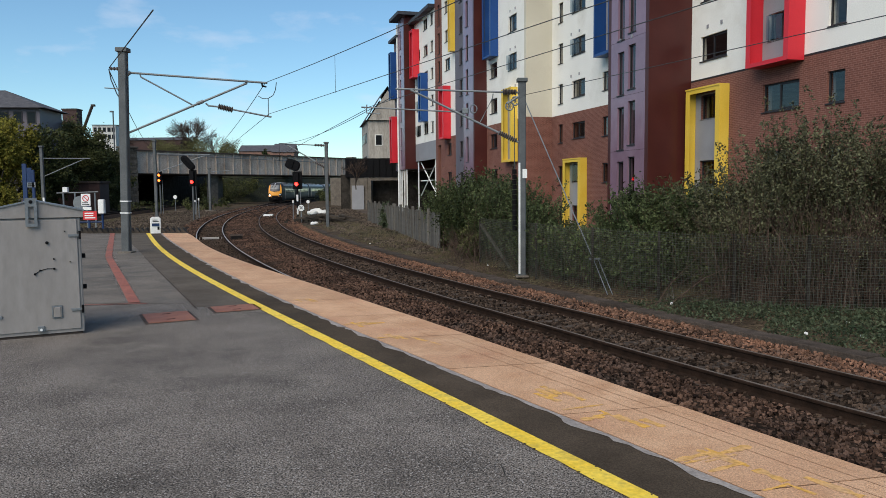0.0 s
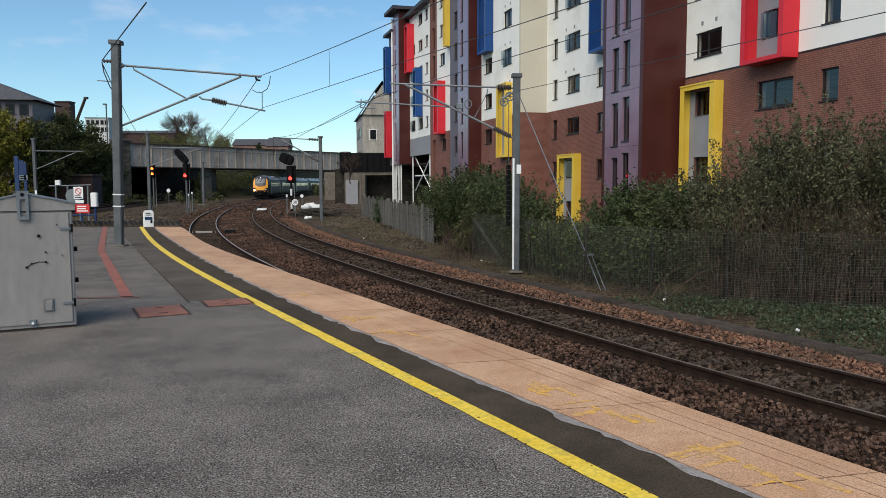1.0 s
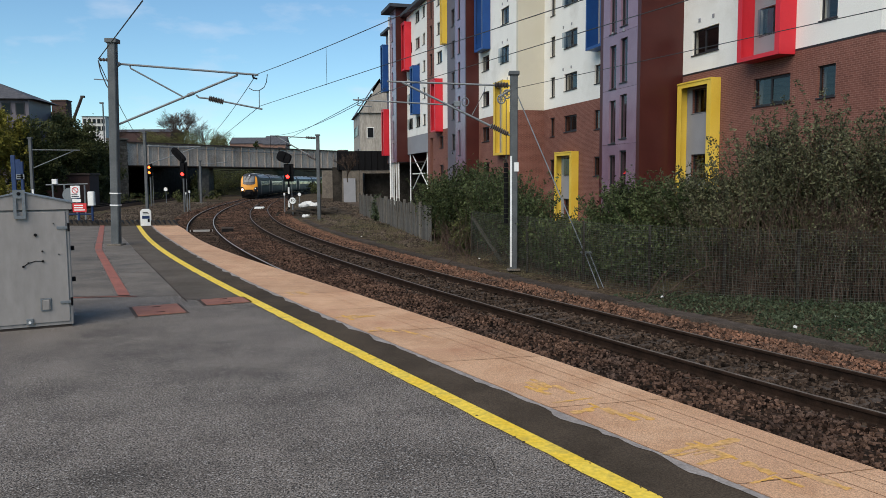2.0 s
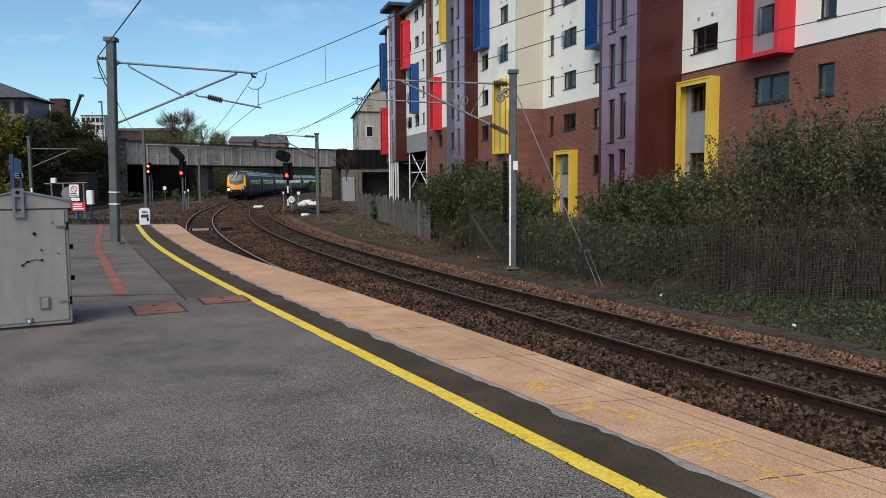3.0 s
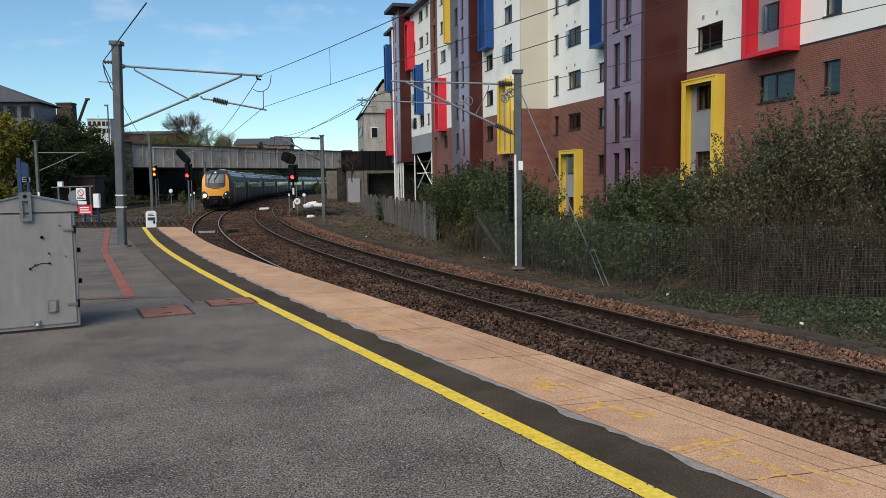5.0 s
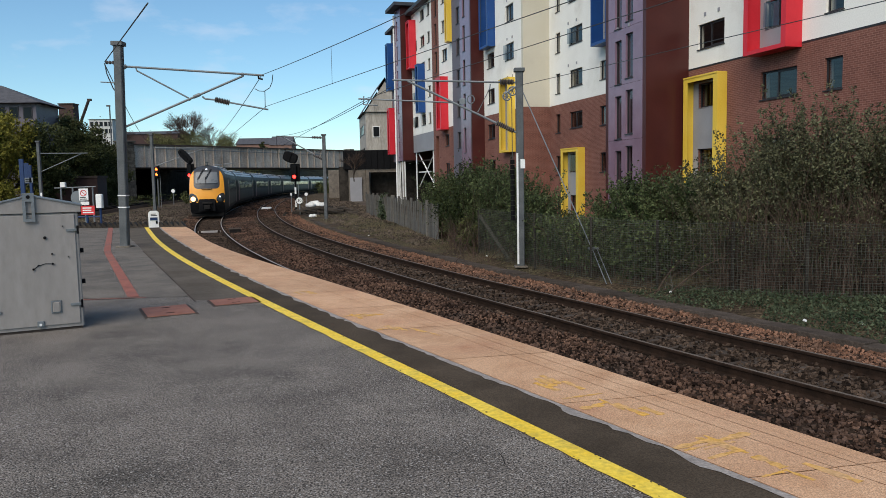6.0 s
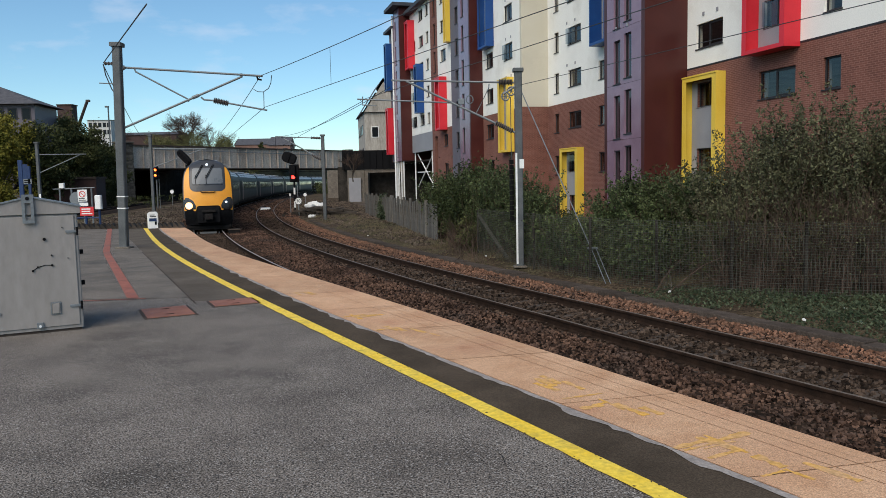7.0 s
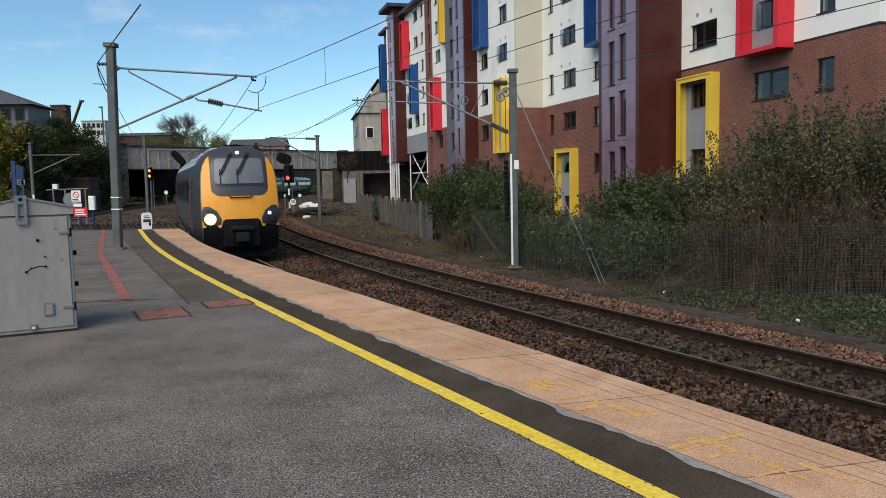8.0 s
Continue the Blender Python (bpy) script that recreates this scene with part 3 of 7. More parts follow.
    stones("rubble_stones", RUBBLE_DIRT, "brown earth clods and rubble beside the tracks", 11000, 26, 110, 6.3, 11.5, lambda o: -0.985, 0.06)
    stones("rubble_stones", RUBBLE_DIRT, "brown earth clods and rubble beyond the platform", 15000, 27, 105, -9.5, -2.0, lambda o: -1.12, 0.06)


build_ballast()

# ---- apartment building ----
# its own space: x runs along the front away from the platform, y towards the railway, z up
HOUSE = pose(0, 0, 0, 0, 0, 105.64)
SPLIT_Z, STOREY = 6.42, 2.68
SILLS = [7.27 + STOREY * k for k in range(5)]


def wall_with_holes(u0, u1, v, z0, z1, holes, depth=0.32):
    """A wall that faces the railway, with openings right through it."""
    us = sorted({u0, u1, *(h[0] for h in holes if u0 < h[0] < u1), *(h[1] for h in holes if u0 < h[1] < u1)})
    zs = sorted({z0, z1, *(h[2] for h in holes if z0 < h[2] < z1), *(h[3] for h in holes if z0 < h[3] < z1)})
    s = Shape()
    free = lambda i, k: 0 <= i < len(us) - 1 and 0 <= k < len(zs) - 1 and not any(h[0] - 1e-6 <= us[i] and us[i + 1] <= h[1] + 1e-6 and h[2] - 1e-6 <= zs[k] and zs[k + 1] <= h[3] + 1e-6 for h in holes)
    f, b = -v, -v - depth
    for i in range(len(us) - 1):
        for k in range(len(zs) - 1):
            if not free(i, k):
                continue
            a, c, lo, hi = us[i], us[i + 1], zs[k], zs[k + 1]
            s.add([(a, f, lo), (c, f, lo), (c, f, hi), (a, f, hi)], [(3, 2, 1, 0)])
            s.add([(a, b, lo), (c, b, lo), (c, b, hi), (a, b, hi)], [(0, 1, 2, 3)])
            for on, q in ((free(i - 1, k), ((a, f, lo), (a, f, hi), (a, b, hi), (a, b, lo))), (free(i + 1, k), ((c, f, lo), (c, b, lo), (c, b, hi), (c, f, hi))),
                          (free(i, k - 1), ((a, f, lo), (a, b, lo), (c, b, lo), (c, f, lo))), (free(i, k + 1), ((a, f, hi), (c, f, hi), (c, b, hi), (a, b, hi)))):
                if not on:
                    s.add(q, [(0, 1, 2, 3)])
    return s


def window(parent, u0, u1, z0, z1, v, mullion=None, curtain=0.0, ajar=False):
    """A dark-framed window set back in its opening."""
    y = -v - 0.10
    w = new("window")
    w.parent = parent
    fr, t = Shape(), 0.06
    fr.box(u0, y - 0.06, z0, u0 + t, y, z1); fr.box(u1 - t, y - 0.06, z0, u1, y, z1)
    fr.box(u0 + t, y - 0.06, z0, u1 - t, y, z0 + t); fr.box(u0 + t, y - 0.06, z1 - t, u1 - t, y, z1)
    if mullion:
        m = u0 + (u1 - u0) * mullion
        fr.box(m - 0.035, y - 0.06, z0 + t, m + 0.035, y + 0.005, z1 - t)
        # the opening light's own frame
        fr.box(u0 + t, y - 0.01, z0 + t, m - 0.035, y + 0.012, z0 + t + 0.045); fr.box(u0 + t, y - 0.01, z1 - t - 0.045, m - 0.035, y + 0.012, z1 - t)
    part("window_frame", fr, FRAME_DARK, w)
    part("window_sill", Shape().box(u0 - 0.04, y, z0 - 0.05, u1 + 0.04, -v + 0.05, z0 - 0.004, 0.01), FRAME_DARK, w)
    g = part("pane", Shape().add([(u0 + t, y - 0.03, z0 + t), (u1 - t, y - 0.03, z0 + t), (u1 - t, y - 0.03, z1 - t), (u0 + t, y - 0.03, z1 - t)], [(3, 2, 1, 0)]), PANE, w)
    g.visible_shadow = False
    if ajar:
        m = u0 + (u1 - u0) * (mullion or 0.5)
        part("open_sash", Shape().add([(m, y + 0.02, z0 + t), (u1 - t, y + 0.30, z0 + t), (u1 - t, y + 0.30, z1 - t), (m, y + 0.02, z1 - t)], [(3, 2, 1, 0)]), PANE, w)
    if curtain:
        n = 10
        for a, b in ((u0 + 0.02, u0 + (u1 - u0) * curtain), (u1 - (u1 - u0) * curtain * 0.5, u1 - 0.02)):
            v_ = [(a + (b - a) * i / n, y - 0.20 - 0.05 * (i % 2), z) for i in range(n + 1) for z in (z0 - 0.02, z1 + 0.02)]
            part("curtain", Shape().add(v_, [(2 * i + 1, 2 * i + 3, 2 * i + 2, 2 * i) for i in range(n)]), CURTAIN, w)
    return w


def surround(parent, name, u0, u1, z0, z1, v, out, material, width=0.42, sill=True, head=True):
    """A bright box frame that stands out from the wall, and the grey infill in it."""
    b = new(name)
    b.parent = parent
    yo, yi = -v + out, -v + 0.01
    part("side_panel", Shape().box(u0, yi, z0, u0 + 0.12, yo - 0.03, z1), material, b)
    part("side_panel", Shape().box(u1 - 0.12, yi, z0, u1, yo - 0.03, z1), material, b)
    fr = Shape()
    fr.box(u0, yo - 0.03, z0, u0 + width, yo, z1); fr.box(u1 - width, yo - 0.03, z0, u1, yo, z1)
    if head:
        fr.box(u0 + width, yo - 0.03, z1 - 0.18, u1 - width, yo, z1)
        part("head_panel", Shape().box(u0, yi, z1 + 0.002, u1, yo + 0.03, z1 + 0.07), material, b)
    if sill:
        fr.box(u0 + width, yo - 0.03, z0, u1 - width, yo, z0 + 0.16)
        part("sill_panel", Shape().box(u0 + 0.12, yi, z0 + 0.002, u1 - 0.12, yo - 0.03, z0 + 0.12), material, b)
    part("front_frame", fr, material, b)
    return b


def build_house():
    h = thing("apartment_building", HOUSE, "brick and white render flats with bright coloured window boxes", "building")
    rnd = random.Random(3)
    TOP = 22.6

    def front(u0, u1, v, z0, z1, material, holes, name="wall", label=""):
        inside = [q for q in holes if q[0] >= u0 - 1e-6 and q[1] <= u1 + 1e-6 and q[3] > z0 and q[2] < z1]
        part(name, wall_with_holes(u0, u1, v, z0, z1, inside), material, h, label)

    def glaze(holes, v, curtains=True):
        for a, b, lo, hi in holes:
            wide = b - a > 1.2
            window(h, a, b, lo, hi, v, 0.55 if wide else None, rnd.choice((0, 0, 0.15, 0.25)) if curtains else 0, wide and rnd.random() < 0.35)

    # right-hand stretch: corner at 20.9
    v = 21.1
    white = [(29.2, 31.13, z, z + 1.1) for z in SILLS] + [(25.1, 26.5, z + 0.05, z + 1.12) for z in SILLS] + [(22.5, 23.33, z + 0.03, z + 1.1) for z in SILLS]
    brick = [(24.73, 26.8, 4.55, 5.65), (22.48, 23.33, 4.54, 5.69), (24.73, 26.8, 1.87, 2.97), (22.48, 23.33, 1.86, 3.0),
             (29.8, 31.0, 4.62, 5.72), (29.8, 31.0, 1.62, 2.75), (29.8, 31.0, -1.0, 0.1)]
    front(20.9, 32.14, v, SPLIT_Z + 0.07, TOP, RENDER_WHITE, white, label="white rendered upper wall")
    front(20.9, 32.14, v, -2.5, SPLIT_Z, BRICK_BED, brick, label="red brick lower wall")
    part("flashing", Shape().box(20.9, -v - 0.02, SPLIT_Z, 32.12, -v + 0.012, SPLIT_Z + 0.07), FRAME_DARK, h)
    glaze(white + brick, v)
    part("end_wall", Shape().box(20.6, -v - 13, -2.5, 20.9, -v, SPLIT_Z), BRICK_BED, h, "red brick end wall")
    part("end_wall", Shape().box(20.6, -v - 13, SPLIT_Z + 0.07, 20.9, -v, TOP), RENDER_WHITE, h, "white rendered end wall")
    part("flashing", Shape().box(20.57, -v - 13, SPLIT_Z, 20.9, -v + 0.03, SPLIT_Z + 0.07), FRAME_DARK, h)
    surround(h, "red_window_box", 24.5, 26.95, 6.3, 20.5, v, 0.75, RED, 0.26)
    part("grey_infill", wall_with_holes(24.63, 26.82, v - 0.05, 6.45, 20.4, [(25.1, 26.5, z + 0.05, z + 1.12) for z in SILLS], 0.04), GREY_PANEL, h)
    surround(h, "yellow_window_box", 28.95, 31.5, -1.8, 5.95, v, 0.5, YELLOW, 0.3, sill=False)
    part("grey_infill", wall_with_holes(29.08, 31.37, v - 0.05, -1.8, 5.8, brick[4:], 0.04), GREY_PANEL, h)

    # purple stair tower with its oxblood flank
    tv = 18.85
    tall = [(a, b, z - 0.98 + d, z + 1.12 + d) for z in [SILLS[0] - 2 * STOREY, SILLS[0] - STOREY, *SILLS] for a, b, d in ((33.05, 33.72, 0.0), (34.12, 34.76, -0.2))]
    for k, z in enumerate([-2.5] + [SILLS[0] - 1.25 + STOREY * i for i in range(-2, 6)]):
        z1 = TOP if k == 8 else SILLS[0] - 1.25 + STOREY * (k - 2)
        if z1 - z > 0.1:
            part("purple_panel", wall_with_holes(32.15, 35.45, tv, z + 0.012, z1, [(q[0], q[1], max(q[2], z + 0.012), min(q[3], z1)) for q in tall if q[3] > z + 0.1 and q[2] < z1 - 0.1]), PURPLE, h, "satin purple cladding panel")
    for q in tall:
        window(h, *q[:2], q[2], q[3], tv)
    part("tower_flank", Shape().box(31.85, -21.1, -2.5, 32.15, -tv - 0.002, TOP), OXBLOOD, h, "dark oxblood cladding")
    part("tower_flank", Shape().box(35.45, -21.8, -2.5, 35.75, -tv - 0.002, TOP), OXBLOOD, h, "dark oxblood cladding")

    # recessed stretch
    v = 21.7
    whit = [(44.2, 46.05, z + 0.08, z + 1.15) for z in SILLS] + [(47.5, 48.2, z - 0.1, z + 1.2) for z in SILLS] + [(40.85, 41.85, SILLS[0] + 0.03, SILLS[0] + 1.12)] + [(40.1, 41.2, z + 0.03, z + 1.12) for z in SILLS[1:]]
    bric = [(44.2, 46.05, 4.72, 5.75), (47.5, 48.2, 4.55, 5.8), (40.85, 41.85, 4.62, 5.75), (40.85, 41.85, 1.85, 3.0), (47.5, 48.2, 1.75, 3.0), (47.5, 48.2, -0.95, 0.3),
            (44.6, 45.9, 1.9, 3.05), (44.6, 45.9, -0.8, 0.4)]
    front(35.75, 49.25, v, SPLIT_Z, TOP, RENDER_WHITE, whit, label="white rendered upper wall")
    front(35.75, 49.25, v, -2.5, SPLIT_Z - 0.004, BRICK_BED, bric, label="red brick lower wall")
    glaze(whit + bric, v)
    surround(h, "blue_window_box", 39.6, 41.5, 9.15, 20.5, v, 0.8, BLUE, 0.12)
    part("grey_infill", wall_with_holes(39.73, 41.37, v - 0.05, 9.3, 20.4, [(40.1, 41.2, z + 0.03, z + 1.12) for z in SILLS[1:]], 0.04), GREY_PANEL, h)
    surround(h, "yellow_window_box", 43.85, 46.4, -1.8, 3.35, v, 0.5, YELLOW, 0.3, sill=False)
    part("grey_infill", wall_with_holes(43.98, 46.27, v - 0.05, -1.8, 3.2, bric[6:], 0.04), GREY_PANEL, h)
    # return wall: its shade is painted as a duller cream
    part("return_wall", Shape().box(49.25, -v, SPLIT_Z, 49.55, -19.76, TOP), RENDER_WHITE_SHADED, h, "white rendered return wall in a cream tone for shade")
    part("return_wall", Shape().box(49.25, -v, -2.5, 49.55, -19.76, SPLIT_Z - 0.004), BRICK_BED, h)

    # next stretch
    v = 19.75
    whit = [(50.95, 52.55, z + 0.02, z + 1.15) for z in SILLS[1:]] + [(55.0, 56.6, z, z + 1.1) for z in SILLS[:2]] + [(55.2, 56.3, z, z + 1.1) for z in SILLS[2:]] + [(51.2, 52.3, SILLS[0] - 0.2, SILLS[0] + 1.1)]
    bric = [(55.0, 56.6, 4.6, 5.7), (55.0, 56.6, 1.9, 3.0), (51.2, 52.3, 4.2, 5.8)]
    front(49.55, 57.4, v, SPLIT_Z, TOP, RENDER_WHITE, whit, label="white rendered upper wall")
    front(49.55, 57.4, v, -2.5, SPLIT_Z - 0.004, BRICK_BED, bric, label="red brick lower wall")
    glaze(whit + bric, v)
    surround(h, "blue_window_box", 54.7, 56.75, 11.4, 20.5, v, 0.6, BLUE, 0.3)
    part("grey_infill", wall_with_holes(54.83, 56.62, v - 0.05, 11.7, 20.4, [(55.2, 56.3, z, z + 1.1) for z in SILLS[2:]], 0.04), GREY_PANEL, h)
    surround(h, "yellow_window_box", 50.75, 52.75, 3.42, 8.55, v, 0.5, YELLOW, 0.3)
    part("grey_infill", wall_with_holes(50.88, 52.62, v - 0.05, 3.58, 8.4, [whit[-1], bric[-1]], 0.04), GREY_PANEL, h)

    # second tower, lavender and oxblood
    tv = 18.7
    part("tower_flank", Shape().box(57.4, -v - 1, -2.5, 57.65, -tv - 0.002, TOP), OXBLOOD, h, "dark oxblood cladding")
    tall = [(58.9, 59.5, z - 0.9, z + 1.1) for z in SILLS] + [(58.9, 59.5, SILLS[0] - STOREY - 0.9, SILLS[0] - STOREY + 1.1)]
    part("lavender_wall", wall_with_holes(57.65, 60.2, tv, -2.5, TOP, tall), PURPLE, h, "pale lavender cladding")
    for q in tall:
        window(h, *q, tv)
    part("tower_flank", Shape().box(60.2, -20.5, -2.5, 60.4, -tv - 0.002, TOP), SLATE_PANEL, h)
    grey = [(64.2, 65.2, z - 0.3, z + 1.1) for z in [SILLS[0] - 2 * STOREY, SILLS[0] - STOREY, *SILLS]]
    part("slate_wall", wall_with_holes(60.4, 66.5, 19.9, -2.5, TOP, grey), SLATE_PANEL, h, "dark slate-grey cladding")
    glaze(grey, 19.9)
    part("downpipe", Shape().tube([(63.2, -19.7, -1.2), (63.2, -19.7, TOP)], 0.11, 8), WHITE_PAINT, h, "white rainwater pipe")

    # far stretch with the red and blue boxes, open undercroft at its end
    v = 20.2
    w1 = [(69.15, 70.9, z, z + 1.1) for z in SILLS] + [(68.9, 70.2, 4.7, 5.8), (68.9, 70.2, 2.0, 3.1)]
    part("wall", wall_with_holes(66.5, 71.9, v, SPLIT_Z, TOP, w1[:5]), RENDER_WHITE, h, "white rendered upper wall")
    part("wall", wall_with_holes(66.5, 74.4, v, -2.5, SPLIT_Z - 0.004, w1[5:] + [(72.5, 73.6, 1.5, 5.8)]), BRICK_BED, h, "red brick lower wall")
    bw = [(72.6, 73.4, z - 0.7, z + 1.3) for z in SILLS]
    part("brown_strip", wall_with_holes(71.9, 74.4, v - 0.02, SPLIT_Z, TOP, bw), BRICK_BED, h, "red brick pier")
    glaze(w1, v); glaze(bw, v)
    w2 = [(77.4, 79.1, z, z + 1.1) for z in SILLS] + [(75.2, 76.2, z, z + 1.1) for z in SILLS] + [(80.6, 82.2, z, z + 1.1) for z in SILLS[:4]]
    part("wall", wall_with_holes(74.4, 83.0, v, SPLIT_Z, 19.4, w2), RENDER_WHITE, h, "white rendered upper wall")
    glaze(w2, v)
    part("grey_beam", Shape().box(74.4, -v - 0.3, 4.55, 83.0, -v, SPLIT_Z - 0.01), GREY_PANEL, h, "grey clad beam over the undercroft")
    surround(h, "yellow_window_box", 67.0, 67.8, 13.9, 20.5, v, 0.6, YELLOW, 0.2)
    surround(h, "red_window_box", 69.0, 70.7, 6.2, 11.0, v, 0.75, RED, 0.3)
    surround(h, "red_window_box", 80.9, 82.5, 13.5, 18.5, v, 0.75, RED, 0.3)
    surround(h, "blue_window_box", 77.4, 78.7, 8.5, 13.4, v, 0.75, BLUE, 0.3)
    # end tower
    tv = 19.0
    part("tower_flank", Shape().box(83.0, -22.5, 3.75, 83.25, -tv - 0.002, 20.4), OXBLOOD, h, "dark oxblood cladding")
    tall = [(84.6, 85.2, z - 0.9, z + 1.1) for z in SILLS[:5]] + [(84.6, 85.2, 4.2, 5.9)]
    part("lavender_wall", wall_with_holes(83.25, 85.9, tv, 3.7, 20.4, tall), PURPLE, h, "pale lavender cladding")
    for q in tall:
        window(h, *q, tv)
    part("slate_wall", Shape().box(85.9, -22, 3.7, 89.2, -19.3, 18.6), SLATE_PANEL, h)
    part("downpipe", Shape().tube([(86.0, -18.9, -1.2), (86.0, -18.9, 20)], 0.1, 8), WHITE_PAINT, h, "white rainwater pipe")
    surround(h, "blue_window_box", 88.3, 89.6, 12.0, 17.3, 19.3, 0.7, BLUE, 0.3)
    surround(h, "red_window_box", 88.2, 89.5, 4.6, 9.9, 19.3, 0.7, RED, 0.3)
    for u, vv in ((83.4, 19.2), (84.6, 19.2), (85.8, 19.2), (87.4, 19.4), (88.9, 19.6), (82.4, 20.3), (75.2, 20.3), (79.0, 22.0)):
        part("column", Shape().box(u - 0.06, -vv - 0.12, -1.4, u + 0.06, -vv, 4.56 if u < 83 else 3.7, 0.02), WHITE_PAINT, h, "white steel column")
    for a, b in (((75.4, -20.6, 4.4), (82.2, -20.6, 0.8)), ((75.4, -20.6, 0.8), (82.2, -20.6, 4.4)), ((75.3, -20.6, 2.4), (82.3, -20.6, 2.4))):
        part("brace", Shape().tube([a, b], 0.07, 6), WHITE_PAINT, h)
    # undercroft shade put into near-black surfaces; the end wall is added to close it
    part("soffit", Shape().box(74.4, -32, 3.55, 89.2, -20.55, 3.7), STONE_DARK, h)
    part("undercroft_wall", Shape().box(74.4, -32.3, -2.5, 89.2, -32, 3.55), STONE_DARK, h)
    part("undercroft_end", Shape().box(89.25, -32.3, -2.5, 89.5, -20.6, 3.55), STONE_DARK, h)
    # roofs
    part("roof", Shape().box(20.6, -34, TOP, 74.4, -18.2, TOP + 0.3), ROOF_DARK, h)
    part("roof", Shape().box(74.4, -34, 19.4, 83.0, -19.5, 19.75), ROOF_DARK, h)
    part("roof", Shape().box(82.4, -34, 20.4, 87.0, -18.2, 20.75), ROOF_DARK, h)
    part("roof", Shape().box(85.9, -34, 18.6, 90.0, -18.7, 18.9), ROOF_DARK, h)
    part("back_wall", Shape().box(20.6, -34.3, -2.5, 89.2, -34.0, 22.6), BRICK_BED, h)
    # small wall vents
    for u, vv in ((29.6, 21.1), (30.6, 21.1), (45.0, 21.7), (46.2, 21.7), (51.2, 19.75), (52.2, 19.75), (33.4, 18.85), (34.5, 18.85)):
        for z in SILLS:
            part("wall_vent", Shape().box(u - 0.07, -vv, z + 1.42, u + 0.07, -vv + 0.03, z + 1.58), GREY_PANEL, h)
    for k in range(1, 9):
        part("floor_slab", Shape().box(20.9, -33.9, -1.9 + STOREY * k, 74.3, -22.05, -1.7 + STOREY * k), CONCRETE, h)
    part("far_gable", Shape().box(89.2, -34, 3.7, 89.5, -19.3, 18.6), BRICK_BED, h)
    part("side_gable", Shape().box(74.1, -34, 19.4, 74.4, -20.5, 22.6), BRICK_BED, h)


build_house()

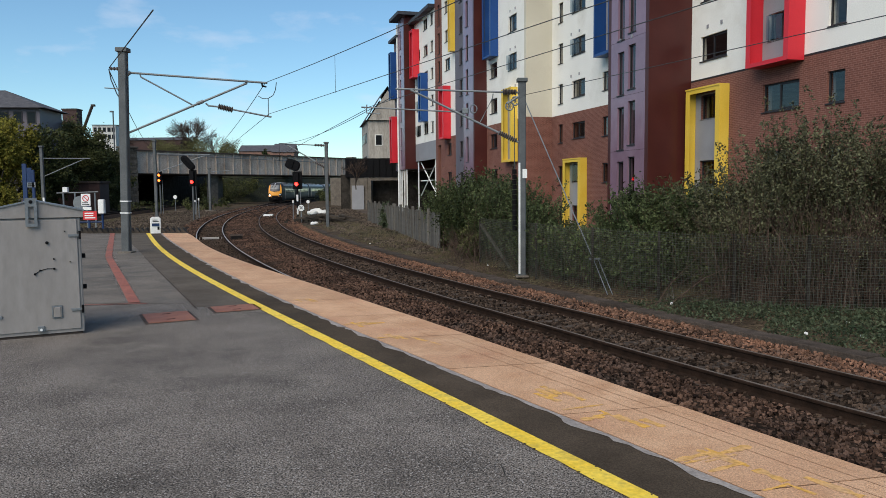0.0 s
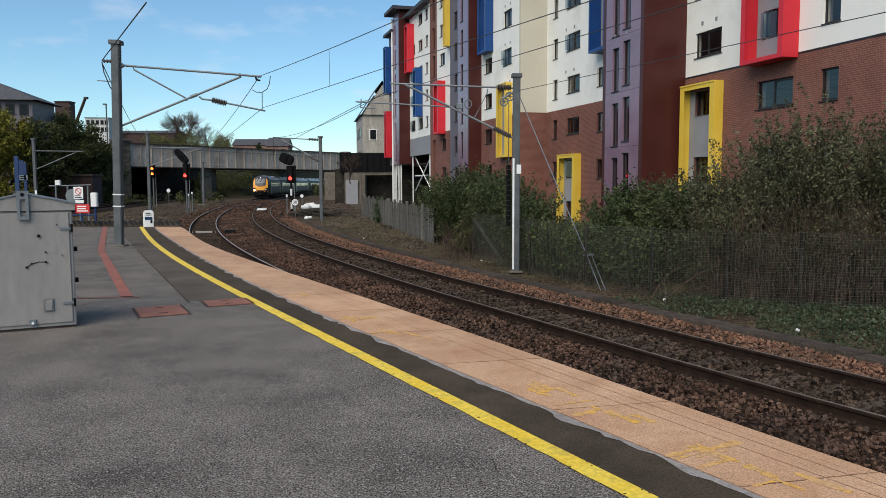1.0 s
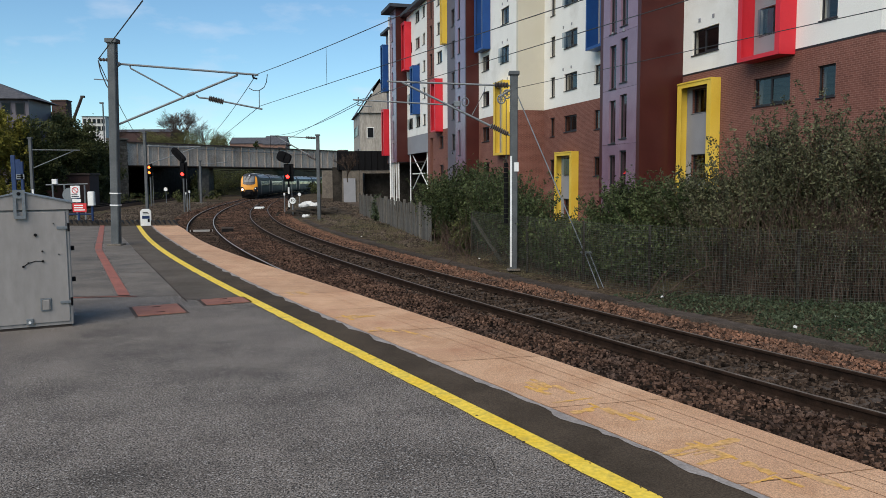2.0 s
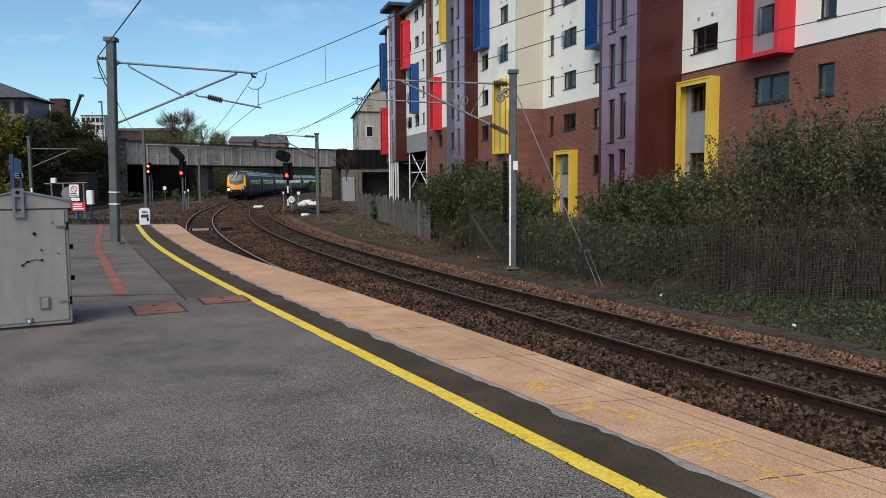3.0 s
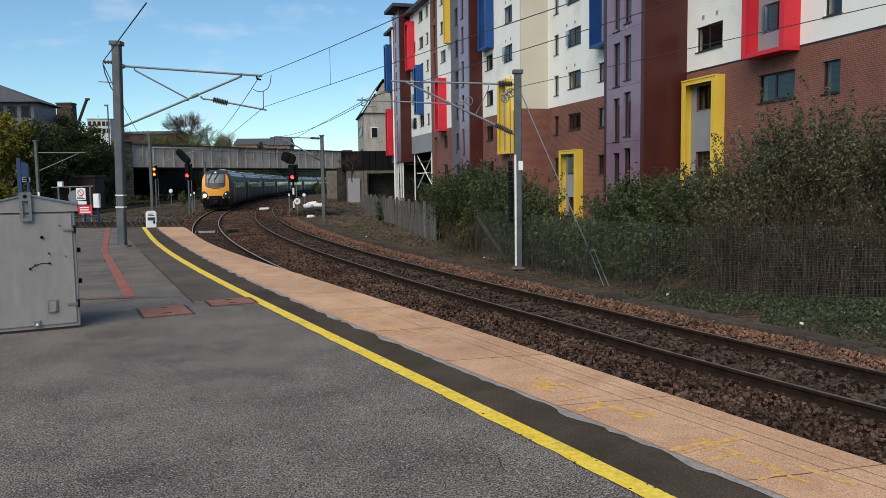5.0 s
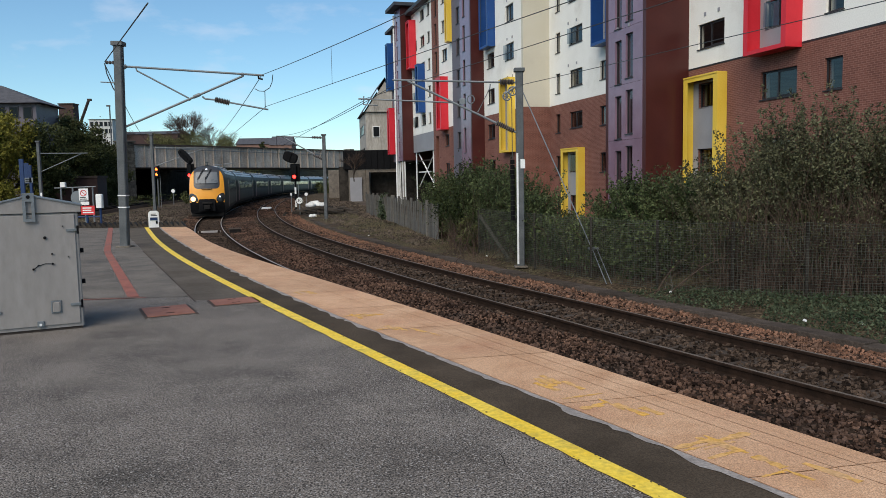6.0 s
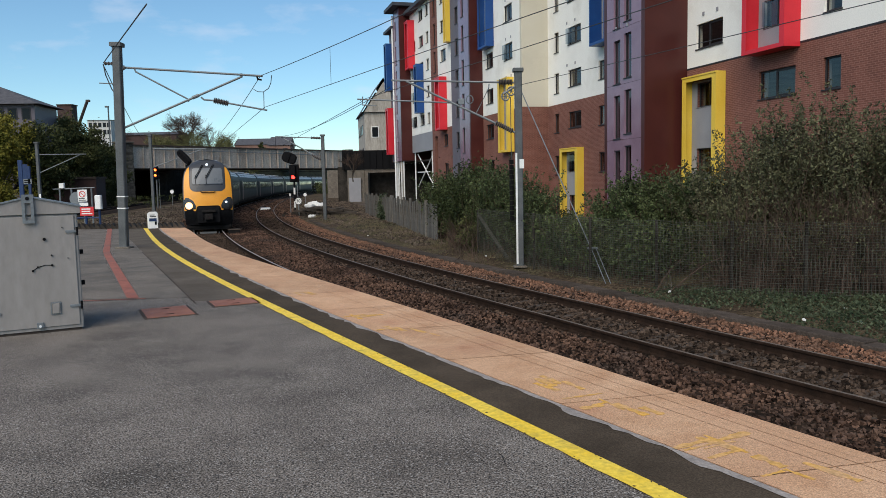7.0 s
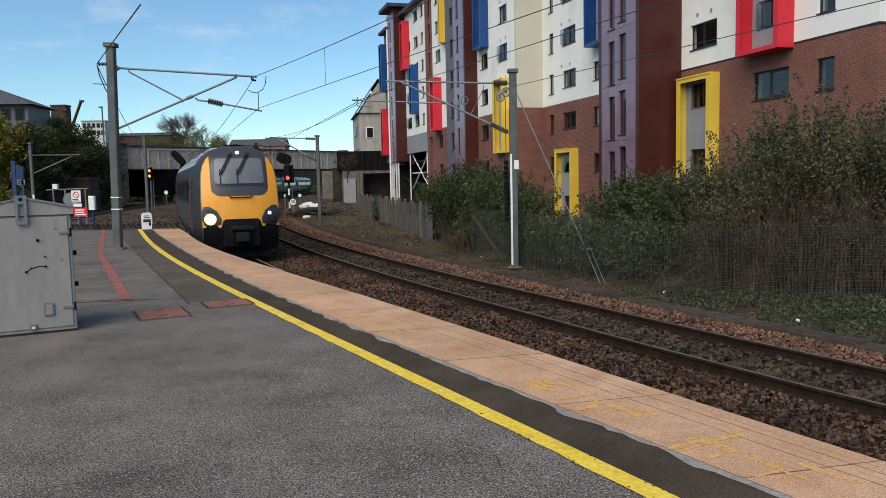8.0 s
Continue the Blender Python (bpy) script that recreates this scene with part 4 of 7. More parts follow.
# ---- road bridge ----
def build_bridge():
    x0, y0, x1, y1 = -52.0, 130.5, -21.5, 175.2
    L = math.hypot(x1 - x0, y1 - y0)
    b = thing("road_bridge", pose(x0, y0, 0, 0, 0, math.degrees(math.atan2(y1 - y0, x1 - x0))), "grey riveted plate girder road bridge over the railway", "bridge")
    part("girder", Shape().box(0, 0, 4.6, L, 0.15, 8.38), BRIDGE_PAINT, b, "flaking grey painted girder web")
    part("top_flange", Shape().box(-0.3, -0.35, 8.38, L + 0.2, 0.45, 8.58), BRIDGE_DARK, b, "rusty top flange")
    part("bottom_flange", Shape().box(0, -0.35, 4.45, L, 0.45, 4.6), BRIDGE_DARK, b, "rusty bottom flange")
    n = 26
    for i in range(n + 1):
        x = L * i / n
        part("stiffener", Shape().box(x - 0.06, -0.24 if i % 4 else -0.34, 4.6, x + 0.06, -0.002, 8.38), BRIDGE_PAINT, b)
    for i in range(n):
        x = L * (i + 0.5) / n
        part("rivet_strip", Shape().box(x - 0.16, -0.03, 4.6, x + 0.16, -0.002, 8.38), BRIDGE_PAINT, b)
    part("deck", Shape().box(0, 0.5, 4.35, L, 7.0, 4.9), BRIDGE_DARK, b)
    part("girder", Shape().box(0, 7.0, 4.45, L, 7.2, 8.38), BRIDGE_PAINT, b)
    part("cable_pipe", Shape().tube([(4, -0.42, 7.85), (L - 8, -0.42, 7.4)], 0.07, 6), GALV, b)
    for i in range(9):
        part("cross_beam", Shape().box(L * i / 9 + 1.5, 0.5, 3.9, L * i / 9 + 1.8, 6.9, 4.0), BRIDGE_DARK, b)
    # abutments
    part("abutment", Shape().box(-7, 0.6, -1.6, 0.4, 8, 4.35), STONE_DARK, b, "near-black stone abutment")
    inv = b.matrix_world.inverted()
    part("abutment", Shape().prism([(-21.7, 175.6), (-14, 178), (-15, 189), (-23.4, 187)], -1.6, 4.35).moved(inv), STONE_DARK, b, "near-black stone abutment")
    part("pier", Shape().prism([(-44.2, 143.6), (-42.7, 145.6), (-43.9, 153), (-45.4, 151)], -1.6, 4.35).moved(inv), STONE_SOOT, b, "weathered stone pier")
    # side arch added behind the deck, near-black to give the opening its deep shade
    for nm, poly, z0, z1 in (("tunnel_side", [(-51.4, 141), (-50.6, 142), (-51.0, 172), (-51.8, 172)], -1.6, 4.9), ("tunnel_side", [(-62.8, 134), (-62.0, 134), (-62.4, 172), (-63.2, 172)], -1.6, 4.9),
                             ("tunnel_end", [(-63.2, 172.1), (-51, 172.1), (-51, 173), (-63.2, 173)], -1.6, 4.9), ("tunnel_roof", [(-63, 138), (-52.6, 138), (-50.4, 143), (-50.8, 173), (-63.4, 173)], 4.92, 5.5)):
        part(nm, Shape().prism(poly, z0, z1).moved(inv), STONE_DARK, b, "near-black masonry of an added side arch that holds the shade")
    part("buttress", Shape().box(-18.3, 125, -1.8, -16.2, 126.4, 3.4, 0.05).moved(inv), CONCRETE, b, "stained concrete buttress")
    part("wing_wall", Shape().prism([(-16.2, 125.2), (-14.6, 125.2), (-14.6, 157), (-18.38, 157)], -1.6, 3.9).moved(inv), STONE_DARK, b, "dark stone wing wall")
    # stone pilaster at the end of the girder, course by course
    for j, (xa, xb, zt) in enumerate(((-3.1, -0.35, 8.7), (L + 0.25, L + 1.6, 8.5))):
        rnd = random.Random(j)
        z = -1.4
        while z < zt:
            h = rnd.uniform(0.38, 0.55)
            x = xa
            while x < xb - 0.1:
                w = min(rnd.uniform(0.6, 1.1), xb - x)
                d = rnd.uniform(-0.06, 0.04)
                part("stone", Shape().box(x + 0.02, -0.9 + d, z + 0.02, x + w - 0.02, 0.6, min(z + h, zt) - 0.01, 0.03), STONE_SOOT, b)
                x += w
            z += h
        part("pilaster_cap", Shape().box(xa - 0.15, -1.1, zt + 0.01, xb + 0.15, 0.8, zt + 0.3, 0.05), STONE_SOOT, b)


build_bridge()


# ---- overhead line ----
def mast(x, y, z0, z1, w, label, bands=(), concrete_foot=True, lean=0.0):
    """A box mast with its cap and foot."""
    t = thing("overhead_line_mast", pose(x, y, 0, 0, lean), label, "mast", "overhead line masts")
    part("column", Shape().box(-w / 2, -w / 2, z0, w / 2, w / 2, z1, 0.02), MAST_GREY, t)
    part("cap", Shape().box(-w * 0.72, -w * 0.72, z1 - 0.02, w * 0.72, w * 0.72, z1 + 0.08, 0.01), MAST_GREY, t)
    if concrete_foot:
        part("foot", Shape().box(-w * 0.9, -w * 0.9, z0, w * 0.9, w * 0.9, z0 + 0.05, 0.02), CONCRETE, t)
    for z in bands:
        part("band", Shape().box(-w * 0.54, -w * 0.54, z, w * 0.54, w * 0.54, z + 0.03), WHITE_PAINT, t)
    return t


def insulator(parent, a, b, r=0.075, n=9):
    a, b = Vector(a), Vector(b)
    pts, d = [], (b - a) / (2 * n)
    s = Shape()
    for k in range(2 * n + 1):
        pts.append((a + d * k, r if k % 2 else r * 0.5))
    rings = []
    ax = d.normalized()
    u = ax.cross(Vector((0, 0, 1))).normalized()
    w = ax.cross(u)
    for p, rr in pts:
        rings.append([p + rr * (math.cos(t) * u + math.sin(t) * w) for t in (6.2832 * k / 10 for k in range(10))])
    part("insulator", s.loft(rings), INSULATOR, parent, "brown ribbed insulator", smooth=True)


def wire(name, pts, r, label):
    return solid(name, Shape().tube(pts, r, 5), WIRE, label, "cable", group="overhead wires")


def sag(a, b, d, n=14):
    a, b = Vector(a), Vector(b)
    return [a + (b - a) * (k / n) - Vector((0, 0, d * 4 * (k / n) * (1 - k / n))) for k in range(n + 1)]


# mast on the platform, its arm reaching over the near track
MX, MY = -8.17, 19.64
m1 = mast(MX, MY, 0.0, 5.12, 0.2, "slate-grey steel overhead line mast standing on the platform", (1.02, 1.32), lean=1.3)
part("top_tube", Shape().tube([(0.15, 0.1, 4.6), (3.55, 0.45, 4.44)], 0.027, 8), GALV, m1)
part("top_link", Shape().tube([(0.02, 0.05, 4.52), (0.15, 0.1, 4.62)], 0.05, 8), GALV, m1)
part("diagonal_tube", Shape().tube([(0.06, 0.05, 3.07), (3.02, 0.42, 4.42)], 0.028, 8), GALV, m1)
part("strut", Shape().tube([(0.38, 0.12, 4.56), (0.4, 0.12, 4.5), (1.64, 0.27, 3.84), (1.68, 0.28, 3.77)], 0.02, 8), GALV, m1)
part("tube_clamp", Shape().tube([(1.78, 0.26, 3.86), (1.94, 0.28, 3.93)], 0.045, 8), GALV, m1)
part("drop_bracket", Shape().tube([(3.0, 0.42, 4.4), (3.02, 0.42, 4.5)], 0.035, 6), GALV, m1)
part("wire_clamp", Shape().tube([(3.4, 0.45, 4.46), (3.42, 0.45, 4.36), (3.52, 0.45, 4.34)], 0.026, 6), BLACK, m1)
part("registration_tube", Shape().tube([(1.99, 0.3, 3.88), (2.06, 0.31, 3.82), (2.3, 0.34, 3.8), (3.64, 0.5, 3.57)], 0.022, 8), GALV, m1)
insulator(m1, (2.3, 0.34, 3.81), (2.66, 0.4, 3.73), 0.085)
part("dropper_loop", Shape().tube([(3.31, 0.45, 4.1), (3.42, 0.45, 4.04), (3.57, 0.4, 4.03), (3.74, 0.25, 4.1), (3.84, 0.08, 4.22), (3.88, 0.0, 4.4)], 0.01, 6), WIRE, m1)
part("dropper_link", Shape().tube([(3.57, 0.45, 4.03), (3.56, 0.5, 3.6)], 0.01, 6), WIRE, m1)
part("side_bracket", Shape().tube([(-0.1, 0, 4.18), (-0.48, 0, 4.2)], 0.015, 6), GALV, m1)
part("jumper_wire", Shape().tube([(-0.34, -0.05, 4.66), (-0.3, -0.03, 4.4), (-0.17, 0, 4.05), (-0.1, 0, 3.95)], 0.014, 6), WIRE, m1)
insulator(m1, (-0.1, -0.02, 4.68), (-0.32, -0.05, 4.68), 0.05, 3)

# mast beyond the far track
RX, RY = 2.3, 22.1
m2 = mast(RX, RY, -1.0, 4.62, 0.205, "galvanised overhead line mast with a white stripe beside the wire fence")
part("white_stripe", Shape().box(-0.115, -0.112, -0.9, -0.06, -0.106, 2.3), WHITE_PAINT, m2, "white painted edge")
part("number_plate", Shape().box(0.0, -0.13, 1.86, 0.13, -0.112, 2.12), WHITE_PAINT, m2, "small white plates")
part("top_tube", Shape().tube([(-0.1, 0.0, 4.3), (-3.64, 0.5, 4.5)], 0.027, 8), GALV, m2)
part("diagonal_tube", Shape().tube([(-0.08, 0.0, 2.88), (-3.2, 0.4, 4.45)], 0.032, 8), GALV, m2)
part("registration_tube", Shape().tube([(-1.85, 0.25, 3.79), (-4.66, 0.6, 3.99)], 0.022, 8), GALV, m2)
part("registration_clip", Shape().tube([(-4.5, 0.58, 4.06), (-4.52, 0.58, 3.82), (-4.1, 0.5, 3.78)], 0.02, 6), GALV, m2)
insulator(m2, (-0.16, 0.0, 4.31), (-0.55, 0.05, 4.33), 0.1)
insulator(m2, (-0.17, 0.0, 2.93), (-0.66, 0.07, 3.18), 0.09)
part("tie", Shape().tube([(-0.82, 0.1, 4.29), (-0.84, 0.1, 4.16), (-1.19, 0.13, 3.49)], 0.018, 6), GALV, m2)
part("clamp", Shape().box(-1.72, 0.14, 3.74, -1.52, 0.26, 3.9, 0.03), GALV, m2)
part("clamp_ring", Shape().tube([(-1.38 + 0.1 * math.cos(a), 0.2, 3.87 + 0.12 * math.sin(a)) for a in np.linspace(0, 6.2832, 15)], 0.016, 5), GALV, m2)
for x, z in ((-0.2, 4.06), (-0.36, 3.92)):
    pl = part("pulley", Shape().tube([(x + 0.11 * math.cos(a), -0.02, z + 0.12 * math.sin(a)) for a in np.linspace(0, 6.2832, 17)], 0.024, 6), GALV, m2, "galvanised tension pulley")
    for k in range(3):
        part("spoke", Shape().tube([(x + 0.11 * math.cos(1.05 * k), -0.02, z + 0.12 * math.sin(1.05 * k)), (x - 0.11 * math.cos(1.05 * k), -0.02, z - 0.12 * math.sin(1.05 * k))], 0.012, 4), GALV, pl)
part("pulley_bracket", Shape().tube([(-0.08, -0.02, 4.2), (-0.42, -0.02, 3.98)], 0.03, 6), GALV, m2)
for k in range(12):
    part("balance_weight", Shape().tube([(-0.21, 0.1, 0.36 + 0.148 * k), (-0.21, 0.1, 0.49 + 0.148 * k)], 0.065, 8), BLACK, m2, "black balance weight")
part("weight_rod", Shape().tube([(-0.21, 0.1, 0.4), (-0.21, 0.1, 3.9)], 0.012, 5), WIRE, m2)
part("stay_rod", Shape().tube([(0.06, 0.0, 4.12), (1.5, -2.8, -0.2)], 0.016, 6), GALV, m2, "slanting stay rod")
part("stay_plate", Shape().box(1.42, -2.88, -0.25, 1.68, -2.74, -0.21), GALV, m2)
for k in (-0.06, 0.06):
    part("stay_rod", Shape().tube([(1.58 + k, -2.84, -0.25), (1.72 + k, -3.85, -1.0)], 0.012, 6), GALV, m2)

# mast by the far track's outer rail, half way to the bridge
m3 = mast(-7.9, 52.4, -1.05, 4.72, 0.22, "galvanised overhead line mast with a cantilever arm")
part("top_tube", Shape().tube([(-0.1, 0, 4.55), (-3.3, 0.4, 4.75)], 0.04, 6), GALV, m3)
part("diagonal_tube", Shape().tube([(-0.1, 0, 3.1), (-2.9, 0.4, 4.72)], 0.045, 6), GALV, m3)
insulator(m3, (-0.15, 0, 4.56), (-0.8, 0.08, 4.6), 0.1, 6)
insulator(m3, (-0.15, 0, 3.1), (-0.8, 0.08, 3.45), 0.1, 6)
# masts beyond the platform's end
m4 = mast(-29.2, 78, -1.15, 6.6, 0.27, "tall grey overhead line mast beyond the platform's end")
part("top_tube", Shape().tube([(0.1, 0, 5.3), (5.5, 0.5, 5.2)], 0.05, 6), GALV, m4)
part("diagonal_tube", Shape().tube([(0.1, 0, 3.4), (5.2, 0.5, 5.2)], 0.05, 6), GALV, m4)
m5 = mast(-26.6, 51, -1.2, 4.55, 0.19, "weathered overhead line mast beside a brown hut")
part("top_tube", Shape().tube([(0.1, 0, 3.8), (3.0, 0.5, 3.78)], 0.03, 6), GALV, m5)
part("diagonal_tube", Shape().tube([(0.1, 0, 2.6), (2.6, 0.5, 3.75)], 0.03, 6), GALV, m5)
part("white_stripe", Shape().box(0.02, -0.17, -1.1, 0.14, -0.155, 1.2), WHITE_PAINT, m5)

m6 = mast(-29.8, 98, -1.2, 4.3, 0.26, "slim grey overhead line mast between the tracks")
part("top_tube", Shape().tube([(0.1, 0, 3.9), (3.4, 0.4, 4.15)], 0.045, 6), GALV, m6)
part("foot_block", Shape().box(-0.6, -0.5, -1.2, 0.6, 0.5, -0.98, 0.04), CONCRETE, m6)

# droppers between the two wires over the near track
for t in (0.19, 0.42, 0.64, 0.85):
    x, y = MX + 3.7 + (7.6 - MX - 3.7) * t, MY + 0.42 + (-2.0 - MY - 0.42) * t
    solid("dropper", Shape().tube([(x, y, 3.57), (x, y, 4.37 + 0.58 * t - 0.25 * 4 * t * (1 - t))], 0.004, 4), WIRE, "thin vertical dropper wire over the track", "cable", group="droppers")
# wires: near track, far track, earth wire
EARTH_END = (-4.43, 12.0, 4.37)
w0 = (MX + 3.6, MY + 0.5)
for nm, pts, r in (
        ("contact_wire", sag((7.51, -2.0, 3.65), (MX + 3.68, MY + 0.42, 3.56), 0.0), 0.0065),
        ("catenary_wire", sag((7.9, -2.0, 4.95), (MX + 3.6, MY + 0.45, 4.37), 0.25), 0.008),
        ("contact_wire", sag((MX + 3.68, MY + 0.42, 3.56), (-18.9, 62, 3.75), 0.0), 0.008),
        ("catenary_wire", sag((MX + 3.6, MY + 0.45, 4.37), (-18.9, 62, 4.75), 0.4), 0.01),
        ("contact_wire", sag((9.05, -2.0, 3.99), (RX - 4.45, RY - 0.7, 3.82), 0.0), 0.0075),
        ("feeder_wire", sag((13.3, -2.0, 4.22), (RX + 0.05, RY - 0.1, 4.22), 0.02), 0.0085),
        ("catenary_wire", sag((RX - 3.7, RY + 0.5, 4.3), (-11.2, 52.8, 4.75), 0.35), 0.011),
        ("contact_wire", sag((RX - 4.5, RY + 0.7, 3.95), (-11.2, 52.8, 3.9), 0.0), 0.01),
        ("contact_wire", sag((-11.2, 52.8, 3.9), (-27, 128, 4.0), 0.0), 0.014),
        ("catenary_wire", sag((-11.2, 52.8, 4.75), (-27, 128, 4.0), 0.4), 0.014),
        ("earth_wire", sag((MX - 0.23, MY - 0.05, 4.7), EARTH_END, 0.0), 0.012),
        ("earth_wire", sag((MX - 0.24, MY - 0.05, 4.66), (-29.2, 78, 5.9), 0.6), 0.012)):
    wire(nm, pts, r, "thin dark overhead line wire above the tracks")

# ---- train ----
# body and lower panels: silver livery darkened to slate, their shade in the colour
TRAIN_SHADED = mat("train_shaded", ((0.024, 0.024, 0.028), (0.034, 0.034, 0.038)), 0.5, scale=0.8, fine=15, fine_amount=0.06, bump=0.02, spec=0.06, stain=(0.05, 0.048, 0.046), stain_scale=0.6)
TRAIN_SILVER_SHADED = mat("train_silver_shaded", ((0.046, 0.046, 0.052), (0.064, 0.064, 0.07)), 0.5, scale=0.8, fine=15, fine_amount=0.06, bump=0.02, spec=0.08, stain=(0.06, 0.06, 0.06), stain_scale=0.7)
TRAIN_ROOF = mat("train_roof", ((0.30, 0.305, 0.32), (0.38, 0.385, 0.40)), 0.4, scale=0.8, fine=12, fine_amount=0.12, bump=0.05, spec=0.5, stain=(0.06, 0.06, 0.06))
TRAIN_YELLOW = mat("train_yellow", ((0.80, 0.32, 0.02), (0.84, 0.36, 0.03)), 0.38, scale=1.2, fine=20, fine_amount=0.04, bump=0.02, spec=0.5, stain=(0.66, 0.30, 0.035), stain_scale=1.5)
BAND_GREY = mat("band_grey", ((0.016, 0.016, 0.019), (0.024, 0.024, 0.028)), 0.5, scale=1, fine=20, fine_amount=0.05, bump=0.02, spec=0.06)
TRAIN_MASK = mat("train_mask", ((0.04, 0.041, 0.045), (0.05, 0.051, 0.055)), 0.35, scale=1, fine=20, fine_amount=0.05, bump=0.02, spec=0.5)
UNDERFRAME = mat("underframe", ((0.012, 0.011, 0.011), (0.02, 0.018, 0.017)), 0.85, scale=2, fine=20, fine_amount=0.3, spec=0.1)
TRAIN_GLASS = mat("train_glass", ((0.012, 0.014, 0.016), (0.016, 0.018, 0.02)), 0.1, scale=1, fine=10, fine_amount=0.02, bump=0, spec=0.12)
# windscreen glass, its base made pale grey to carry the reflected sky
SCREEN_SKY_GLASS = mat("screen_sky_glass", ((0.13, 0.14, 0.15), (0.16, 0.17, 0.18)), 0.3, scale=0.8, fine=10, fine_amount=0.04, bump=0, spec=0.5)
DOOR_MAROON = mat("door_maroon", ((0.10, 0.02, 0.035), (0.12, 0.025, 0.04)), 0.35, scale=1, fine=15, fine_amount=0.05, spec=0.5)
HEADLIGHT = glow("headlight_glow", (1.0, 0.80, 0.55), 6.0)
HEADLIGHT_WARM = glow("headlight_warm", (1.0, 0.5, 0.22), 2.2)
HEADLIGHT_COOL = glow("headlight_cool", (0.8, 0.88, 1.0), 1.3)
CHROME = mat("lamp_bowl", ((0.035, 0.036, 0.038), (0.075, 0.077, 0.08)), 0.2, metal=0.6, scale=6, fine=30, spec=0.6)

CAR_PITCH, CAR_LEN = 23.4, 22.7
# half section of the body from the skirt up: half width, height
BODY = ((1.24, 0.42), (1.33, 0.62), (1.365, 1.1), (1.365, 1.75), (1.355, 2.3), (1.32, 2.8), (1.24, 3.14), (1.07, 3.42), (0.8, 3.65), (0.4, 3.79), (0.0, 3.83))


def half_width(z):
    zs, ws = [q[1] for q in BODY], [q[0] for q in BODY]
    return float(np.interp(z, zs, ws))


def ring_at(y, k=1.0, lift=0.0):
    r = [(-w * k, y, z + lift) for w, z in BODY[:-1]] + [(0, y, BODY[-1][1] + lift)] + [(w * k, y, z + lift) for w, z in reversed(BODY[:-1])]
    return r


def nose_y(x, z):
    """How far forward the nose stands: upright below, raked above, bowed across."""
    rake = 0.0 if z < 1.25 else 0.05 * (z - 1.25) + 0.085 * (z - 1.25) ** 2
    if z > 3.0:
        rake += 0.45 * (z - 3.0) ** 2
    if z < 0.95:
        rake += 0.35 * (0.95 - z)
    w = half_width(z) * 0.935
    return -rake - 0.24 * min(abs(x) / max(w, 0.2), 1.0) ** 2.6


def on_nose(x, z, lift):
    return (x, nose_y(x, z) + lift, z)


def nose_patch(outline, lift, rings=5, back=0.05):
    """A panel that follows the nose, lift metres proud of it, with a turned edge."""
    cx, cz = sum(q[0] for q in outline) / len(outline), sum(q[1] for q in outline) / len(outline)
    n, v, f = len(outline), [], []
    levels = [(1.0, lift - back)] + [(1 - k / rings, lift) for k in range(rings)]
    for k, up in levels:
        v += [on_nose(cx + (x - cx) * k, cz + (z - cz) * k, up) for x, z in outline]
    v.append(on_nose(cx, cz, lift))
    for i in range(len(levels) - 1):
        f += [(i * n + j, i * n + (j + 1) % n, (i + 1) * n + (j + 1) % n, (i + 1) * n + j) for j in range(n)]
    m = (len(levels) - 1) * n
    f += [(m + j, m + (j + 1) % n, len(v) - 1) for j in range(n)]
    return Shape().add(v, f)


def rounded(x0, z0, x1, z1, r, top_in=0.0, n=5):
    """A rounded outline in x and z, narrower at its top by top_in on each side."""
    q = []
    for cx, cz, a0 in ((x1 - r, z0 + r, -90), (x1 - r, z1 - r, 0), (x0 + r, z1 - r, 90), (x0 + r, z0 + r, 180)):
        for k in range(n + 1):
            a = radians(a0 + 90 * k / n)
            x, z = cx + r * math.cos(a), cz + r * math.sin(a)
            t = (z - z0) / (z1 - z0)
            q.append((x - math.copysign(top_in * t, x), z))
    # more points along the edges, so that the panel bends with the nose
    out = []
    for (xa, za), (xb, zb) in zip(q, q[1:] + q[:1]):
        k = max(int(math.hypot(xb - xa, zb - za) / 0.12), 1)
        out += [(xa + (xb - xa) * i / k, za + (zb - za) * i / k) for i in range(k)]
    return out


